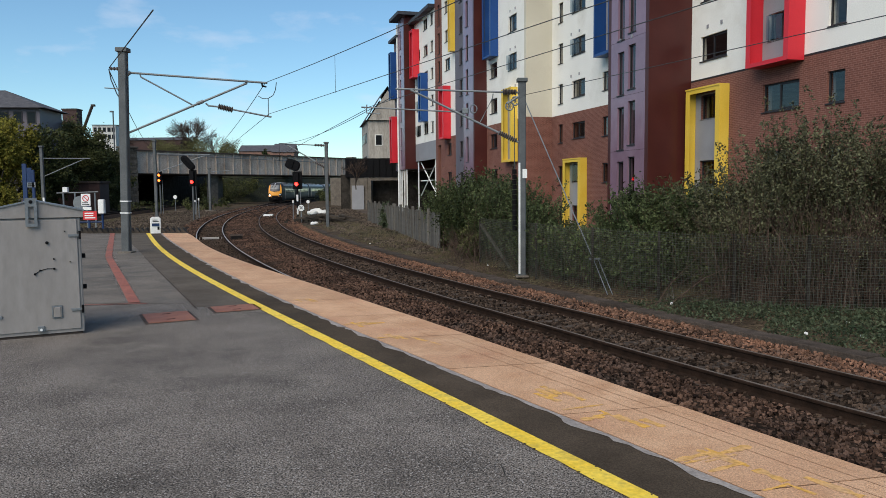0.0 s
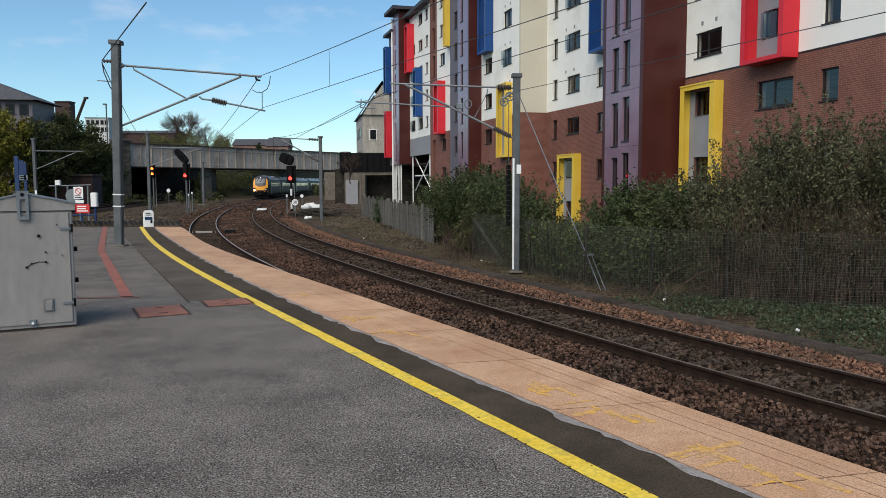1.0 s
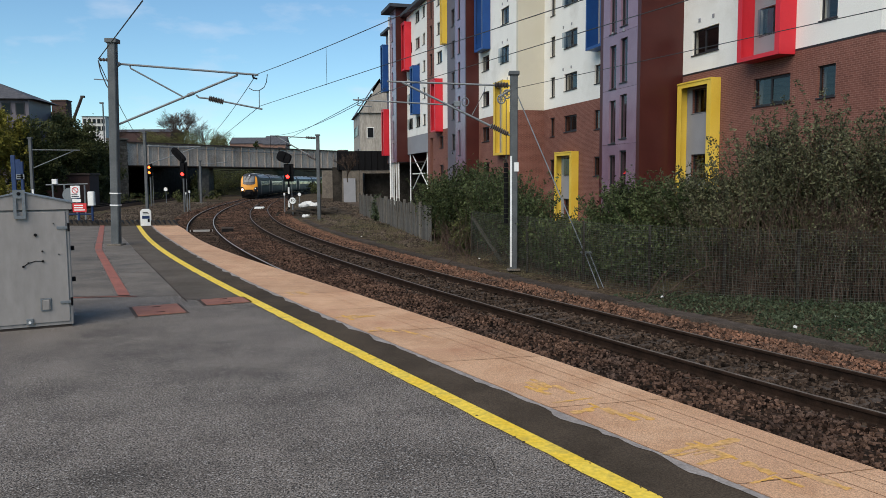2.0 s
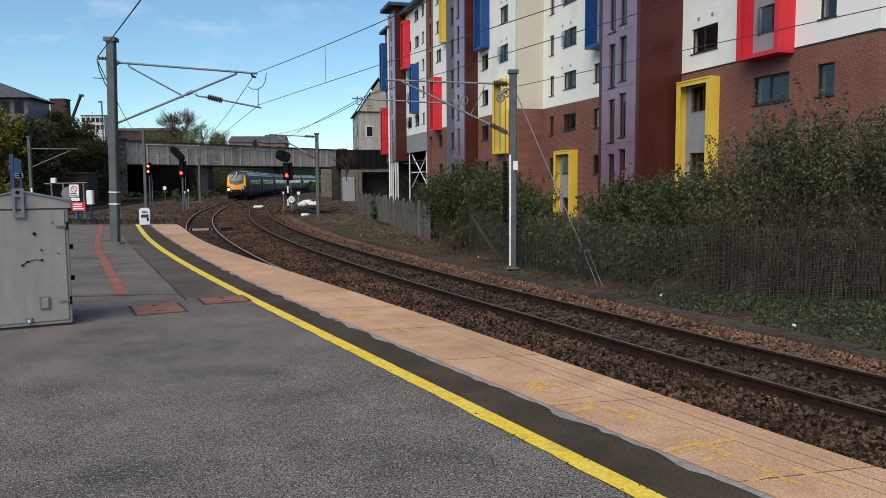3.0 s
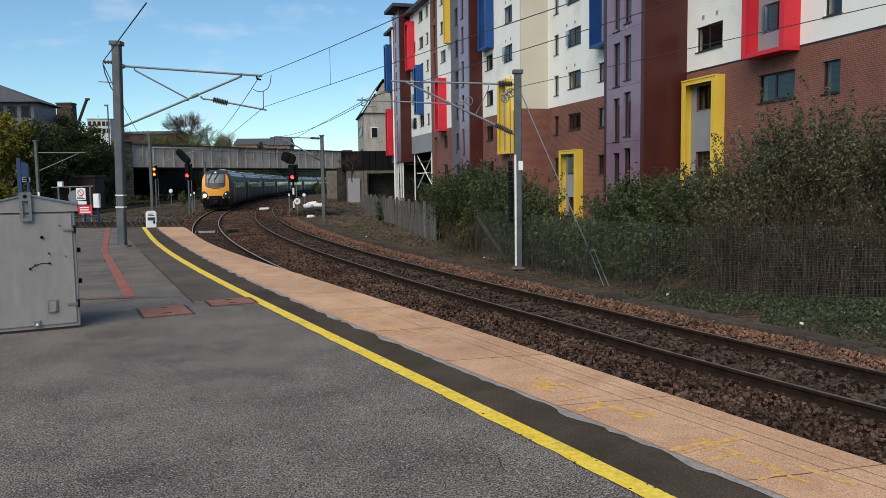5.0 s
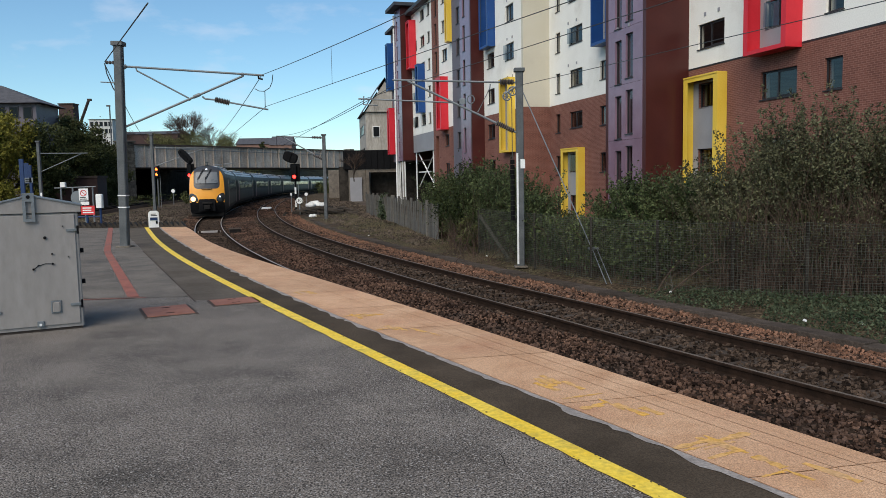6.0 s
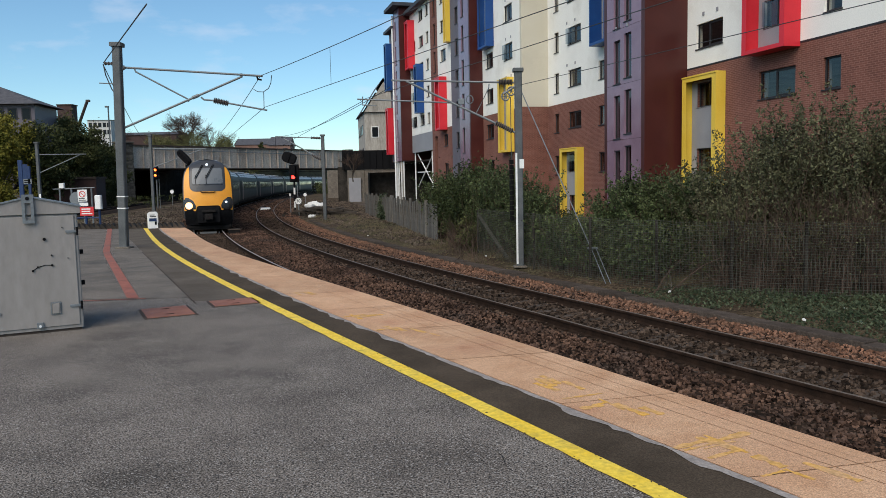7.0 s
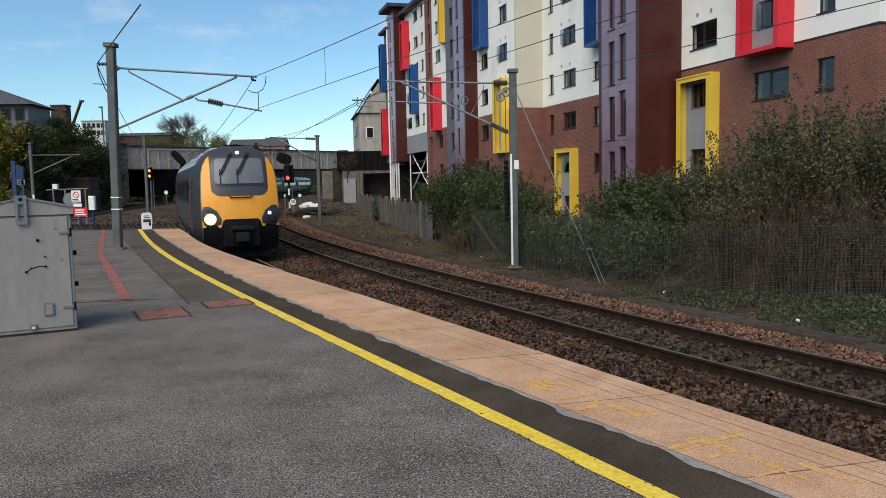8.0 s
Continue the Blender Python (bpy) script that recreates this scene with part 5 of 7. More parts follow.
def car_body(front, end_cab=False):
    """One vehicle; its middle is at the origin, its front towards +y, z from the rail."""
    hl = CAR_LEN / 2
    c = thing("train_car", Matrix(), "diesel express train carriage, silver sides darkened for shade, with a dark window band" if not front else "leading train car with shade-darkened silver sides, a yellow front and lit headlamps", "train car", "cars of the train")
    y_front = hl - (2.6 if front else 0.0)
    body = Shape()
    stations = [-hl, -hl + 0.25] + list(np.linspace(-hl + 1, y_front, 12))
    rings = [ring_at(y, 0.93 if i == 0 else 1.0) for i, y in enumerate(stations)]
    if front:
        # the cab tapers to the outline of the nose
        for t in (0.35, 0.7, 1.0):
            ring = []
            for x, _, z in ring_at(0):
                k = 1 - 0.065 * t ** 2
                ye = hl + nose_y(x * 0.935, z)
                ring.append((x * k, y_front + (ye - y_front) * t, z))
            rings.append(ring)
    else:
        rings[-1] = ring_at(y_front, 0.93)
    n = len(rings[0])
    v = [p for r in rings for p in r]
    body.add(v, [(i * n + k, (i + 1) * n + k, (i + 1) * n + k + 1, i * n + k + 1) for i in range(len(rings) - 1) for k in range(n - 1)])
    body.add(rings[0], [tuple(range(n))])
    if not front:
        body.add(rings[-1], [tuple(range(n - 1, -1, -1))])
    b = part("body", body, TRAIN_SHADED, c, smooth=True)
    if front:
        zs = np.linspace(0.42, 3.77, 30)
        g, m = [], 17
        for z in zs:
            w = half_width(z) * 0.935
            for i in range(m):
                x = -w + 2 * w * i / (m - 1)
                g.append((x, hl + nose_y(x, z), z))
        part("nose", Shape().add(g, [(j * m + i, j * m + i + 1, (j + 1) * m + i + 1, (j + 1) * m + i) for j in range(len(zs) - 1) for i in range(m - 1)]), TRAIN_MASK, c, "charcoal nose moulding", smooth=True)
    # roof, sides
    for y in (-hl * 0.55, hl * 0.05, hl * 0.5):
        part("roof_unit", Shape().box(-0.62, y - 1.5, 3.6, 0.62, y + 1.5, 3.86, 0.05), TRAIN_ROOF, c, "grey roof equipment box")
    y1 = y_front - 1.0
    for sgn in (-1, 1):
        x = lambda z: sgn * (half_width(z) + 0.006)
        # silver band under the windows
        def panel(y0, y2, z0, z1, d=0.0):
            zz = np.linspace(z0, z1, 4)
            vv = [(x(z) + sgn * d, y, z) for z in zz for y in (y0, y2)]
            ff = [(2 * i, 2 * i + 1, 2 * i + 3, 2 * i + 2) if sgn > 0 else (2 * i, 2 * i + 2, 2 * i + 3, 2 * i + 1) for i in range(3)]
            return Shape().add(vv, ff)
        part("silver_band", panel(-hl + 0.4, y1, 0.75, 1.72), TRAIN_SILVER_SHADED, c, "silver lower side panel, darkened for shade")
        band = part("window_band", panel(-hl + 0.4, y1, 1.80, 2.75), BAND_GREY, c, "dark window band")
        k = 0
        for yy in np.arange(-hl + 2.6, y1 - 2.4, 1.95):
            part("window", panel(yy, yy + 1.5, 1.92, 2.62, 0.006), TRAIN_GLASS, band)
        for yy in (-hl + 1.0, y1 - 1.9):
            part("door", panel(yy, yy + 1.1, 0.62, 2.78, 0.012), DOOR_MAROON, c, "dark maroon sliding door")
        # bright streak of sky along the roof curve, laid on as a pale panel
        part("roof_skin", panel(-hl + 0.4, y1, 3.2, 3.62, 0.006), TRAIN_ROOF, c, "pale strip painted as the roof edge's highlight")
        part("gutter", Shape().tube([(sgn * 1.2, -hl + 0.3, 3.12), (sgn * 1.2, y1 + 0.4, 3.12)], 0.025, 5), TRAIN_MASK, c)
    if front:
        part("lower_fairing", Shape().box(-1.18, hl - 2.2, 0.02, 1.18, hl - 0.5, 0.6, 0.12), UNDERFRAME, c, "black lower fairing")
    part("underframe", Shape().box(-1.12, -hl + 0.2, 0.2, 1.12, hl - (1.2 if front else 0.2), 0.7, 0.05), UNDERFRAME, c, "black underframe")
    for yb in (-8.0, 7.2 if front else 8.0):
        bg = part("bogie", Shape().box(-1.05, yb - 1.7, 0.35, 1.05, yb + 1.7, 0.75, 0.05), UNDERFRAME, c, "black bogie")
        for ya in (yb - 1.15, yb + 1.15):
            for xs in (-0.745, 0.745):
                part("wheel", Shape().tube([(xs - 0.065, ya, 0.39), (xs + 0.065, ya, 0.39)], 0.39, 18), RAIL_DULL, bg, "steel wheel")
    if not front:
        part("gangway", Shape().box(-0.55, hl - 0.02, 0.9, 0.55, hl + 0.33, 2.95, 0.06), BLACK, c, "black rubber gangway")
        return c
    # nose panels: yellow shell first, then mask, windscreen, lamps
    base = Matrix.Translation((0, hl, 0))
    nose = lambda nm, sh, ma, lb="", pa=c: part(nm, sh.moved(base), ma, pa, lb, smooth=True)
    w = lambda z: half_width(z) * 0.935 - 0.03
    # yellow: a U that rises each side of the mask
    out = [(-w(z), z) for z in np.linspace(3.32, 1.2, 10)] + [(-w(1.1), 1.07), (-0.66, 1.06), (-0.6, 1.28)] + [(x, 1.33) for x in np.linspace(-0.5, 0.5, 7)] + [(0.6, 1.28), (0.66, 1.06), (w(1.1), 1.07)] + [(w(z), z) for z in np.linspace(1.2, 3.32, 10)]
    inn = [(-0.925, z) for z in np.linspace(3.42, 2.36, 10)] + [(-0.9, 2.24), (-0.82, 2.16), (-0.7, 2.12)] + [(x, 2.1) for x in np.linspace(-0.5, 0.5, 7)] + [(0.7, 2.12), (0.82, 2.16), (0.9, 2.24)] + [(0.925, z) for z in np.linspace(2.36, 3.42, 10)]
    v, f, n = [], [], len(out)
    levels = 6
    for k in range(levels + 1):
        t = k / levels
        v += [on_nose(o[0] + (q[0] - o[0]) * t, o[1] + (q[1] - o[1]) * t, 0.022) for o, q in zip(out, inn)]
    f = [(k * n + j, k * n + j + 1, (k + 1) * n + j + 1, (k + 1) * n + j) for k in range(levels) for j in range(n - 1)]
    nose("yellow_panel", Shape().add(v, f), TRAIN_YELLOW, "warning-yellow front panel")
    mask = nose("mask", nose_patch(rounded(-0.9, 2.09, 0.9, 3.68, 0.26, -0.05), 0.03, 7), TRAIN_MASK, "charcoal windscreen surround")
    scr = nose("windscreen", nose_patch(rounded(-0.8, 2.5, 0.8, 3.34, 0.1, 0.03), 0.045, 6), SCREEN_SKY_GLASS, "windscreen with the sky's reflection put into its pale colour", mask)
    nose("sill_strip", nose_patch(rounded(-0.78, 2.42, 0.78, 2.49, 0.03), 0.046, 2), CHROME, "grey strip under the windscreen", mask)
    for x0 in (0.25, -0.3):
        for d in (0.0, 0.07):
            nose("wiper", Shape().tube([on_nose(x0 - d + 0.4 * k / 5, 3.52 - 0.72 * k / 5, 0.09) for k in range(6)], 0.016, 5), BLACK, "", mask)
        nose("wiper_blade", Shape().tube([on_nose(x0 + 0.37, 2.98, 0.075), on_nose(x0 + 0.36, 2.5, 0.07)], 0.014, 5), BLACK, "", mask)
    nose("grab_rail", Shape().tube([on_nose(-0.36, 2.1, 0.05), on_nose(-0.34, 2.04, 0.09), on_nose(0.34, 2.04, 0.09), on_nose(0.36, 2.1, 0.05)], 0.025, 6), BLACK, "black handrail")
    nose("marker_lamp", nose_patch(rounded(-0.065, 3.48, 0.065, 3.59, 0.05), 0.05, 2), HEADLIGHT_COOL, "high central lamp", mask)
    for sgn in (-1, 1):
        ol = [(sgn * a, z) for a, z in ((0.66, 1.17), (0.65, 1.34), (0.78, 1.6), (1.02, 1.76), (1.18, 1.76), (1.245, 1.62), (1.245, 1.3), (1.19, 1.14), (0.95, 1.1))]
        if sgn < 0:
            ol = ol[::-1]
        ol = ol[::-1]
        hl_ = nose("headlamp", nose_patch(ol, 0.035, 3), CHROME, "dark headlamp cluster")
        bright = sgn > 0
        disc = lambda cx, cz, r: [(cx + r * math.cos(6.2832 * k / 12), cz + r * math.sin(6.2832 * k / 12)) for k in range(12)]
        nose("lamp", nose_patch(disc(sgn * 1.0, 1.34, 0.12), 0.07, 2), HEADLIGHT if bright else CHROME, "lit headlamp" if bright else "headlamp lens", hl_)
        if bright:
            # orange halo of the lit lamp, made as a wider emissive disc behind it
            nose("reflector", nose_patch(disc(sgn * 1.0, 1.34, 0.19), 0.055, 2), HEADLIGHT_WARM, "glowing disc painted as the headlamp's warm halo", hl_)
        if not bright:
            nose("lamp", nose_patch(disc(sgn * 0.92, 1.5, 0.06), 0.06, 2), HEADLIGHT_COOL, "", hl_)
    nose("valance", nose_patch(rounded(-1.22, 0.3, 1.22, 1.32, 0.1), 0.012, 5), BLACK, "black lower valance")
    nose("coupler_recess", Shape().box(-0.6, -0.35, 0.42, 0.6, 0.03, 1.27, 0.05), BLACK)
    nose("coupler", Shape().box(-0.22, -0.05, 0.6, 0.22, 0.3, 0.9, 0.04), UNDERFRAME, "grey steel coupler")
    nose("coupler_head", Shape().box(-0.36, -0.05, 0.98, 0.36, 0.2, 1.1, 0.02), UNDERFRAME)
    for sgn in (-1, 1):
        nose("air_hose", Shape().tube([(sgn * 0.3, 0.02, 0.75), (sgn * 0.33, 0.14, 0.55), (sgn * 0.2, 0.12, 0.45), (sgn * 0.1, 0.05, 0.6)], 0.022, 6), BLACK)
    nose("snowplough", Shape().box(-1.15, -0.6, 0.12, 1.15, -0.45, 0.42, 0.02), UNDERFRAME)
    return c


CARS = [car_body(True)]
first = car_body(False)
CARS.append(first)
for _ in range(6):
    CARS.append(copy_thing(first, Matrix()))


def train_front(t):
    """Metres up the line at which the nose stands."""
    return 147.65 - 13.97 * t - 0.1874 * t * t


def car_pose(i, t):
    s = train_front(t) + CAR_LEN / 2 + CAR_PITCH * i
    # the cars sway a hand's width across the rails on the bend
    sway = lambda q: float(np.interp(q, (20, 32, 41, 49, 57, 81, 96, 126, 150), (0.36, 0.36, 0.2, 0.0, -0.2, -0.45, -0.45, -0.1, 0.0)))
    xa, ya, _, _ = on_line(s - 8.0, sway(s - 8.0))
    xb, yb, _, _ = on_line(s + 8.0, sway(s + 8.0))
    fx, fy = xa - xb, ya - yb
    return pose((xa + xb) / 2, (ya + yb) / 2, RAIL_Z + 0.08, 0, 0, math.degrees(math.atan2(-fx, fy)))

# ---- on the platform ----
DARK_WOOD = mat("dark_timber", ((0.028, 0.023, 0.018), (0.06, 0.048, 0.038)), 0.9, scale=3, fine=40, fine_amount=0.3, random_object=0.3)
SIGN_BLUE = mat("sign_blue", ((0.012, 0.03, 0.09), (0.016, 0.04, 0.11)), 0.5, scale=3, fine=30, fine_amount=0.08)
SIGN_RED = mat("sign_red", ((0.55, 0.03, 0.035), (0.6, 0.04, 0.045)), 0.5, scale=3, fine=30, fine_amount=0.08)
HUT_BROWN = mat("hut_brown", ((0.045, 0.024, 0.022), (0.062, 0.034, 0.03)), 0.75, scale=1.2, fine=20, fine_amount=0.15)
RED_LAMP, AMBER_LAMP = glow("red_lamp", (1.0, 0.02, 0.015), 9.0), glow("amber_lamp", (1.0, 0.13, 0.02), 6.0)
SACK = mat("white_sack", ((0.62, 0.62, 0.6), (0.74, 0.74, 0.72)), 0.8, scale=4, fine=30, fine_amount=0.15)
WEATHERED = mat("weathered_wood", ((0.075, 0.069, 0.06), (0.125, 0.115, 0.10)), 0.9, scale=2, fine=30, fine_amount=0.3, random_object=0.25, stretch=(1, 1, 0.3))


def build_cabinet():
    c = thing("equipment_cabinet", pose(-4.05, 8.52, 0, 0, 0, 27.2), "scuffed light-grey steel equipment cabinet with a gabled lid", "cabinet")
    W, D, H = 0.93, 0.72, 1.31
    part("plinth", Shape().box(-W + 0.02, 0.02, 0, -0.02, D, 0.035), BRIDGE_DARK, c)
    part("body", Shape().box(-W, 0, 0.03, 0, D, H, 0.012), CABINET, c)
    lid = []
    for y, k in ((-0.025, 0), (D + 0.025, 0)):
        lid.append([(-W - 0.03, y, H + 0.004), (0.03, y, H + 0.004), (0.03, y, H + 0.075), (-W / 2, y, H + 0.185), (-W - 0.03, y, H + 0.075)])
    part("lid", Shape().loft(lid), CABINET, c, "gabled steel lid")
    cap = [[(0.045, y, H + 0.07), (0.045, y, H + 0.085), (-W / 2, y, H + 0.2), (-W - 0.045, y, H + 0.085), (-W - 0.045, y, H + 0.07), (-W / 2, y, H + 0.187)] for y in (-0.04, D + 0.04)]
    part("lid_cap", Shape().loft(cap), GALV, c, "bright lid flashing")
    door = part("door", Shape().box(-W + 0.05, -0.018, 0.07, -0.035, 0.0, H - 0.02, 0.006), CABINET, c, "scuffed grey door")
    for z in (0.27, 1.10):
        part("hinge", Shape().box(-0.13, -0.034, z, -0.02, -0.018, z + 0.028, 0.004), GALV, door, "galvanised strap hinge")
        part("hinge_pin", Shape().tube([(-0.012, -0.025, z - 0.03), (-0.012, -0.025, z + 0.06)], 0.012, 8), BLACK, door)
        part("hinge", Shape().box(-W + 0.02, -0.034, z - 0.03, -W + 0.13, -0.018, z - 0.002, 0.004), GALV, door, "galvanised strap hinge")
    for x, z, r in ((-0.34, 1.04, 0.017), (-0.47, 0.7, 0.012), (-0.42, 0.74, 0.009), (-0.28, 0.75, 0.012), (-0.28, 0.86, 0.009), (-0.16, 1.16, 0.006), (-0.12, 0.82, 0.006)):
        part("bolt", Shape().tube([(x, -0.036, z), (x, -0.015, z)], r, 10), BLACK, door)
    part("cable_scar", Shape().tube([(-0.47, -0.022, 0.7), (-0.42, -0.022, 0.735), (-0.35, -0.022, 0.755), (-0.28, -0.022, 0.75)], 0.004, 5), BLACK, door)
    part("vent_plate", Shape().box(-0.325, -0.03, 0.2, -0.215, -0.018, 0.34, 0.006), GALV, door)
    part("vent_cover", Shape().box(-0.31, -0.042, 0.215, -0.23, -0.03, 0.325, 0.01), CABINET, door)
    part("latch", Shape().box(-0.47, -0.036, 0.06, -0.40, -0.018, 0.125, 0.005), GALV, door)
    part("latch_knob", Shape().tube([(-0.435, -0.05, 0.085), (-0.435, -0.03, 0.085)], 0.014, 10), WHITE_PAINT, door)
    for y in (-0.06, 0.30):
        lug = Shape()
        x0 = -0.535
        lug.box(x0, y, H - 0.09, x0 + 0.03, y + 0.025, H + 0.22); lug.box(x0 + 0.085, y, H - 0.09, x0 + 0.115, y + 0.025, H + 0.22)
        lug.box(x0 + 0.03, y, H - 0.09, x0 + 0.085, y + 0.025, H - 0.055); lug.box(x0 + 0.03, y, H + 0.13, x0 + 0.085, y + 0.025, H + 0.22)
        part("lifting_lug", lug, GALV, c, "galvanised lifting lug")
        part("lug_hole", Shape().tube([(x0 + 0.058, y - 0.004, H + 0.18), (x0 + 0.058, y + 0.029, H + 0.18)], 0.02, 10), BLACK, c)
    for z in (0.5, 0.85):
        part("side_catch", Shape().box(0.0, 0.06, z, 0.04, 0.1, z + 0.05, 0.006), BLACK, c)


build_cabinet()


def build_end_guard():
    g = thing("trespass_guard", Matrix(), "row of dark wedge-shaped timbers across the platform's end", "trespass guard")
    a, b = Vector((-16.5, 29.75, 0)), Vector((-9.7, 28.75, 0))
    d = (b - a).normalized()
    n = 34
    w = Shape()
    w.add([(x, y, z) for y in (-0.3, 0.3) for x, z in ((-0.1, 0), (0.1, 0), (-0.06, 0.2), (-0.1, 0.19))],
          [(0, 1, 2, 3), (7, 6, 5, 4), (0, 4, 5, 1), (1, 5, 6, 2), (2, 6, 7, 3), (3, 7, 4, 0)])
    me = w.mesh("timber", DARK_WOOD)
    rnd = random.Random(8)
    for i in range(n):
        p = a + (b - a) * (i / (n - 1))
        ob = new("timber", me)
        ob.parent = g
        ob.matrix_world = pose(p.x, p.y - 0.1, 0.003, rnd.uniform(-3, 3), 0, 12 + rnd.uniform(-5, 5))


build_end_guard()


def bars(parent, x0, x1, z0, z1, y, rows, material, ragged=0.25, seed=1):
    """Writing that cannot be read: plain bars."""
    rnd = random.Random(seed)
    h = (z1 - z0) / rows
    for k in range(rows):
        part("lettering", Shape().box(x0, y - 0.004, z0 + h * (k + 0.25), x1 - (x1 - x0) * rnd.uniform(0, ragged), y, z0 + h * (k + 0.75)), material, parent)


def small_sign():
    t = thing("marker_box", pose(-10.75, 28.55, 0, 0, 0, 20), "white painted marker cabinet with a dark panel at the platform's end", "marker box")
    part("body", Shape().box(-0.19, -0.1, 0.0, 0.19, 0.12, 0.55, 0.02), WHITE_PAINT, t)
    part("top", Shape().loft([[(-0.19, y, 0.551), (0.19, y, 0.551), (0.12, y, 0.62), (-0.12, y, 0.62)] for y in (-0.1, 0.12)]), WHITE_PAINT, t)
    part("panel", Shape().box(-0.13, -0.112, 0.27, 0.13, -0.1, 0.38), SIGN_BLUE, t, "dark blue label")
    bars(t, -0.1, 0.12, 0.42, 0.53, -0.1, 2, BLACK)
    part("keyhole", Shape().box(0.06, -0.108, 0.14, 0.13, -0.1, 0.26), BLACK, t)


small_sign()


def post_sign():
    t = thing("warning_signs", pose(-13.45, 29.2, 0), "white and red warning notices on dark posts by the fence", "sign")
    for x in (-0.1, 0.42):
        part("post", Shape().tube([(x, 0.05, -0.1), (x, 0.05, 1.25 if x < 0.5 else 1.35)], 0.045, 8), SIGN_BLUE, t, "dark blue post")
    part("white_panel", Shape().box(-0.35, -0.01, 1.05, 0.0, 0.02, 1.5), WHITE_PAINT, t, "white prohibition notice")
    part("ring", Shape().tube([(-0.175 + 0.11 * math.cos(a), -0.016, 1.33 + 0.11 * math.sin(a)) for a in np.linspace(0, 6.2832, 25)], 0.014, 5), SIGN_RED, t)
    part("bar", Shape().tube([(-0.25, -0.018, 1.40), (-0.10, -0.018, 1.26)], 0.012, 5), SIGN_RED, t)
    bars(t, -0.32, -0.03, 1.07, 1.19, -0.01, 2, BLACK)
    part("small_panel", Shape().box(-0.3, -0.01, 0.88, 0.02, 0.02, 1.0), WHITE_PAINT, t)
    part("red_panel", Shape().box(-0.3, -0.01, 0.5, 0.22, 0.02, 0.84), SIGN_RED, t, "red warning notice")
    bars(t, -0.24, 0.18, 0.54, 0.80, -0.01, 3, WHITE_PAINT)
    part("lamp_box", Shape().box(0.30, -0.08, 0.75, 0.54, 0.1, 1.28, 0.03), WHITE_PAINT, t, "white lamp box")
    part("rail", Shape().tube([(-1.5, 0.05, 0.42), (0.42, 0.05, 0.42)], 0.03, 6), SIGN_BLUE, t)


post_sign()


def totem():
    t = thing("station_sign", pose(-15.3, 28.3, -0.22), "dark blue station sign frame with a small pale panel", "sign")
    for x in (-0.22, 0.12):
        part("post", Shape().box(x, 0, 0.22, x + (0.16 if x < 0 else 0.1), 0.08, 2.85 if x < 0 else 2.62, 0.01), SIGN_BLUE, t)
    part("board", Shape().box(-0.06, 0.02, 1.95, 0.12, 0.06, 2.7), SIGN_BLUE, t)
    part("panel", Shape().box(-0.04, -0.0, 1.98, 0.26, 0.02, 2.16), GALV, t, "pale grey panel")
    bars(t, -0.01, 0.24, 2.0, 2.14, 0.0, 2, BLACK)


totem()


def scuffs():
    """Worn yellow marks on the coping."""
    t = thing("paint_marks", Matrix(), "worn yellow paint scribbles on the coping slabs", "paint mark", kind="structure")
    rnd = random.Random(4)
    z = 0.0142
    for y, n in ((4.0, 5), (4.45, 7), (5.2, 6), (5.75, 4), (7.9, 6), (8.8, 5), (10.8, 4)):
        for k in range(n):
            yy = y + rnd.uniform(-0.2, 0.2)
            x = along(COPE_IN, yy) + rnd.uniform(0.12, 0.5)
            a = radians(rnd.choice((-62, -62, -58, 25, 28)) + rnd.uniform(-5, 5))
            L, w = rnd.uniform(0.14, 0.36), rnd.uniform(0.01, 0.03)
            q = []
            m = 7
            z += 0.00002
            for i in range(m + 1):
                s = (i / m - 0.5) * L
                ww = w * (0.5 + rnd.random())
                q += [(x + s * math.cos(a) - ww * math.sin(a), yy + s * math.sin(a) + ww * math.cos(a), z), (x + s * math.cos(a) + ww * math.sin(a), yy + s * math.sin(a) - ww * math.cos(a), z)]
            part("paint_stroke", Shape().add(q, [(2 * i, 2 * i + 1, 2 * i + 3, 2 * i + 2) for i in range(m)]), YELLOW_WORN, t)


scuffs()

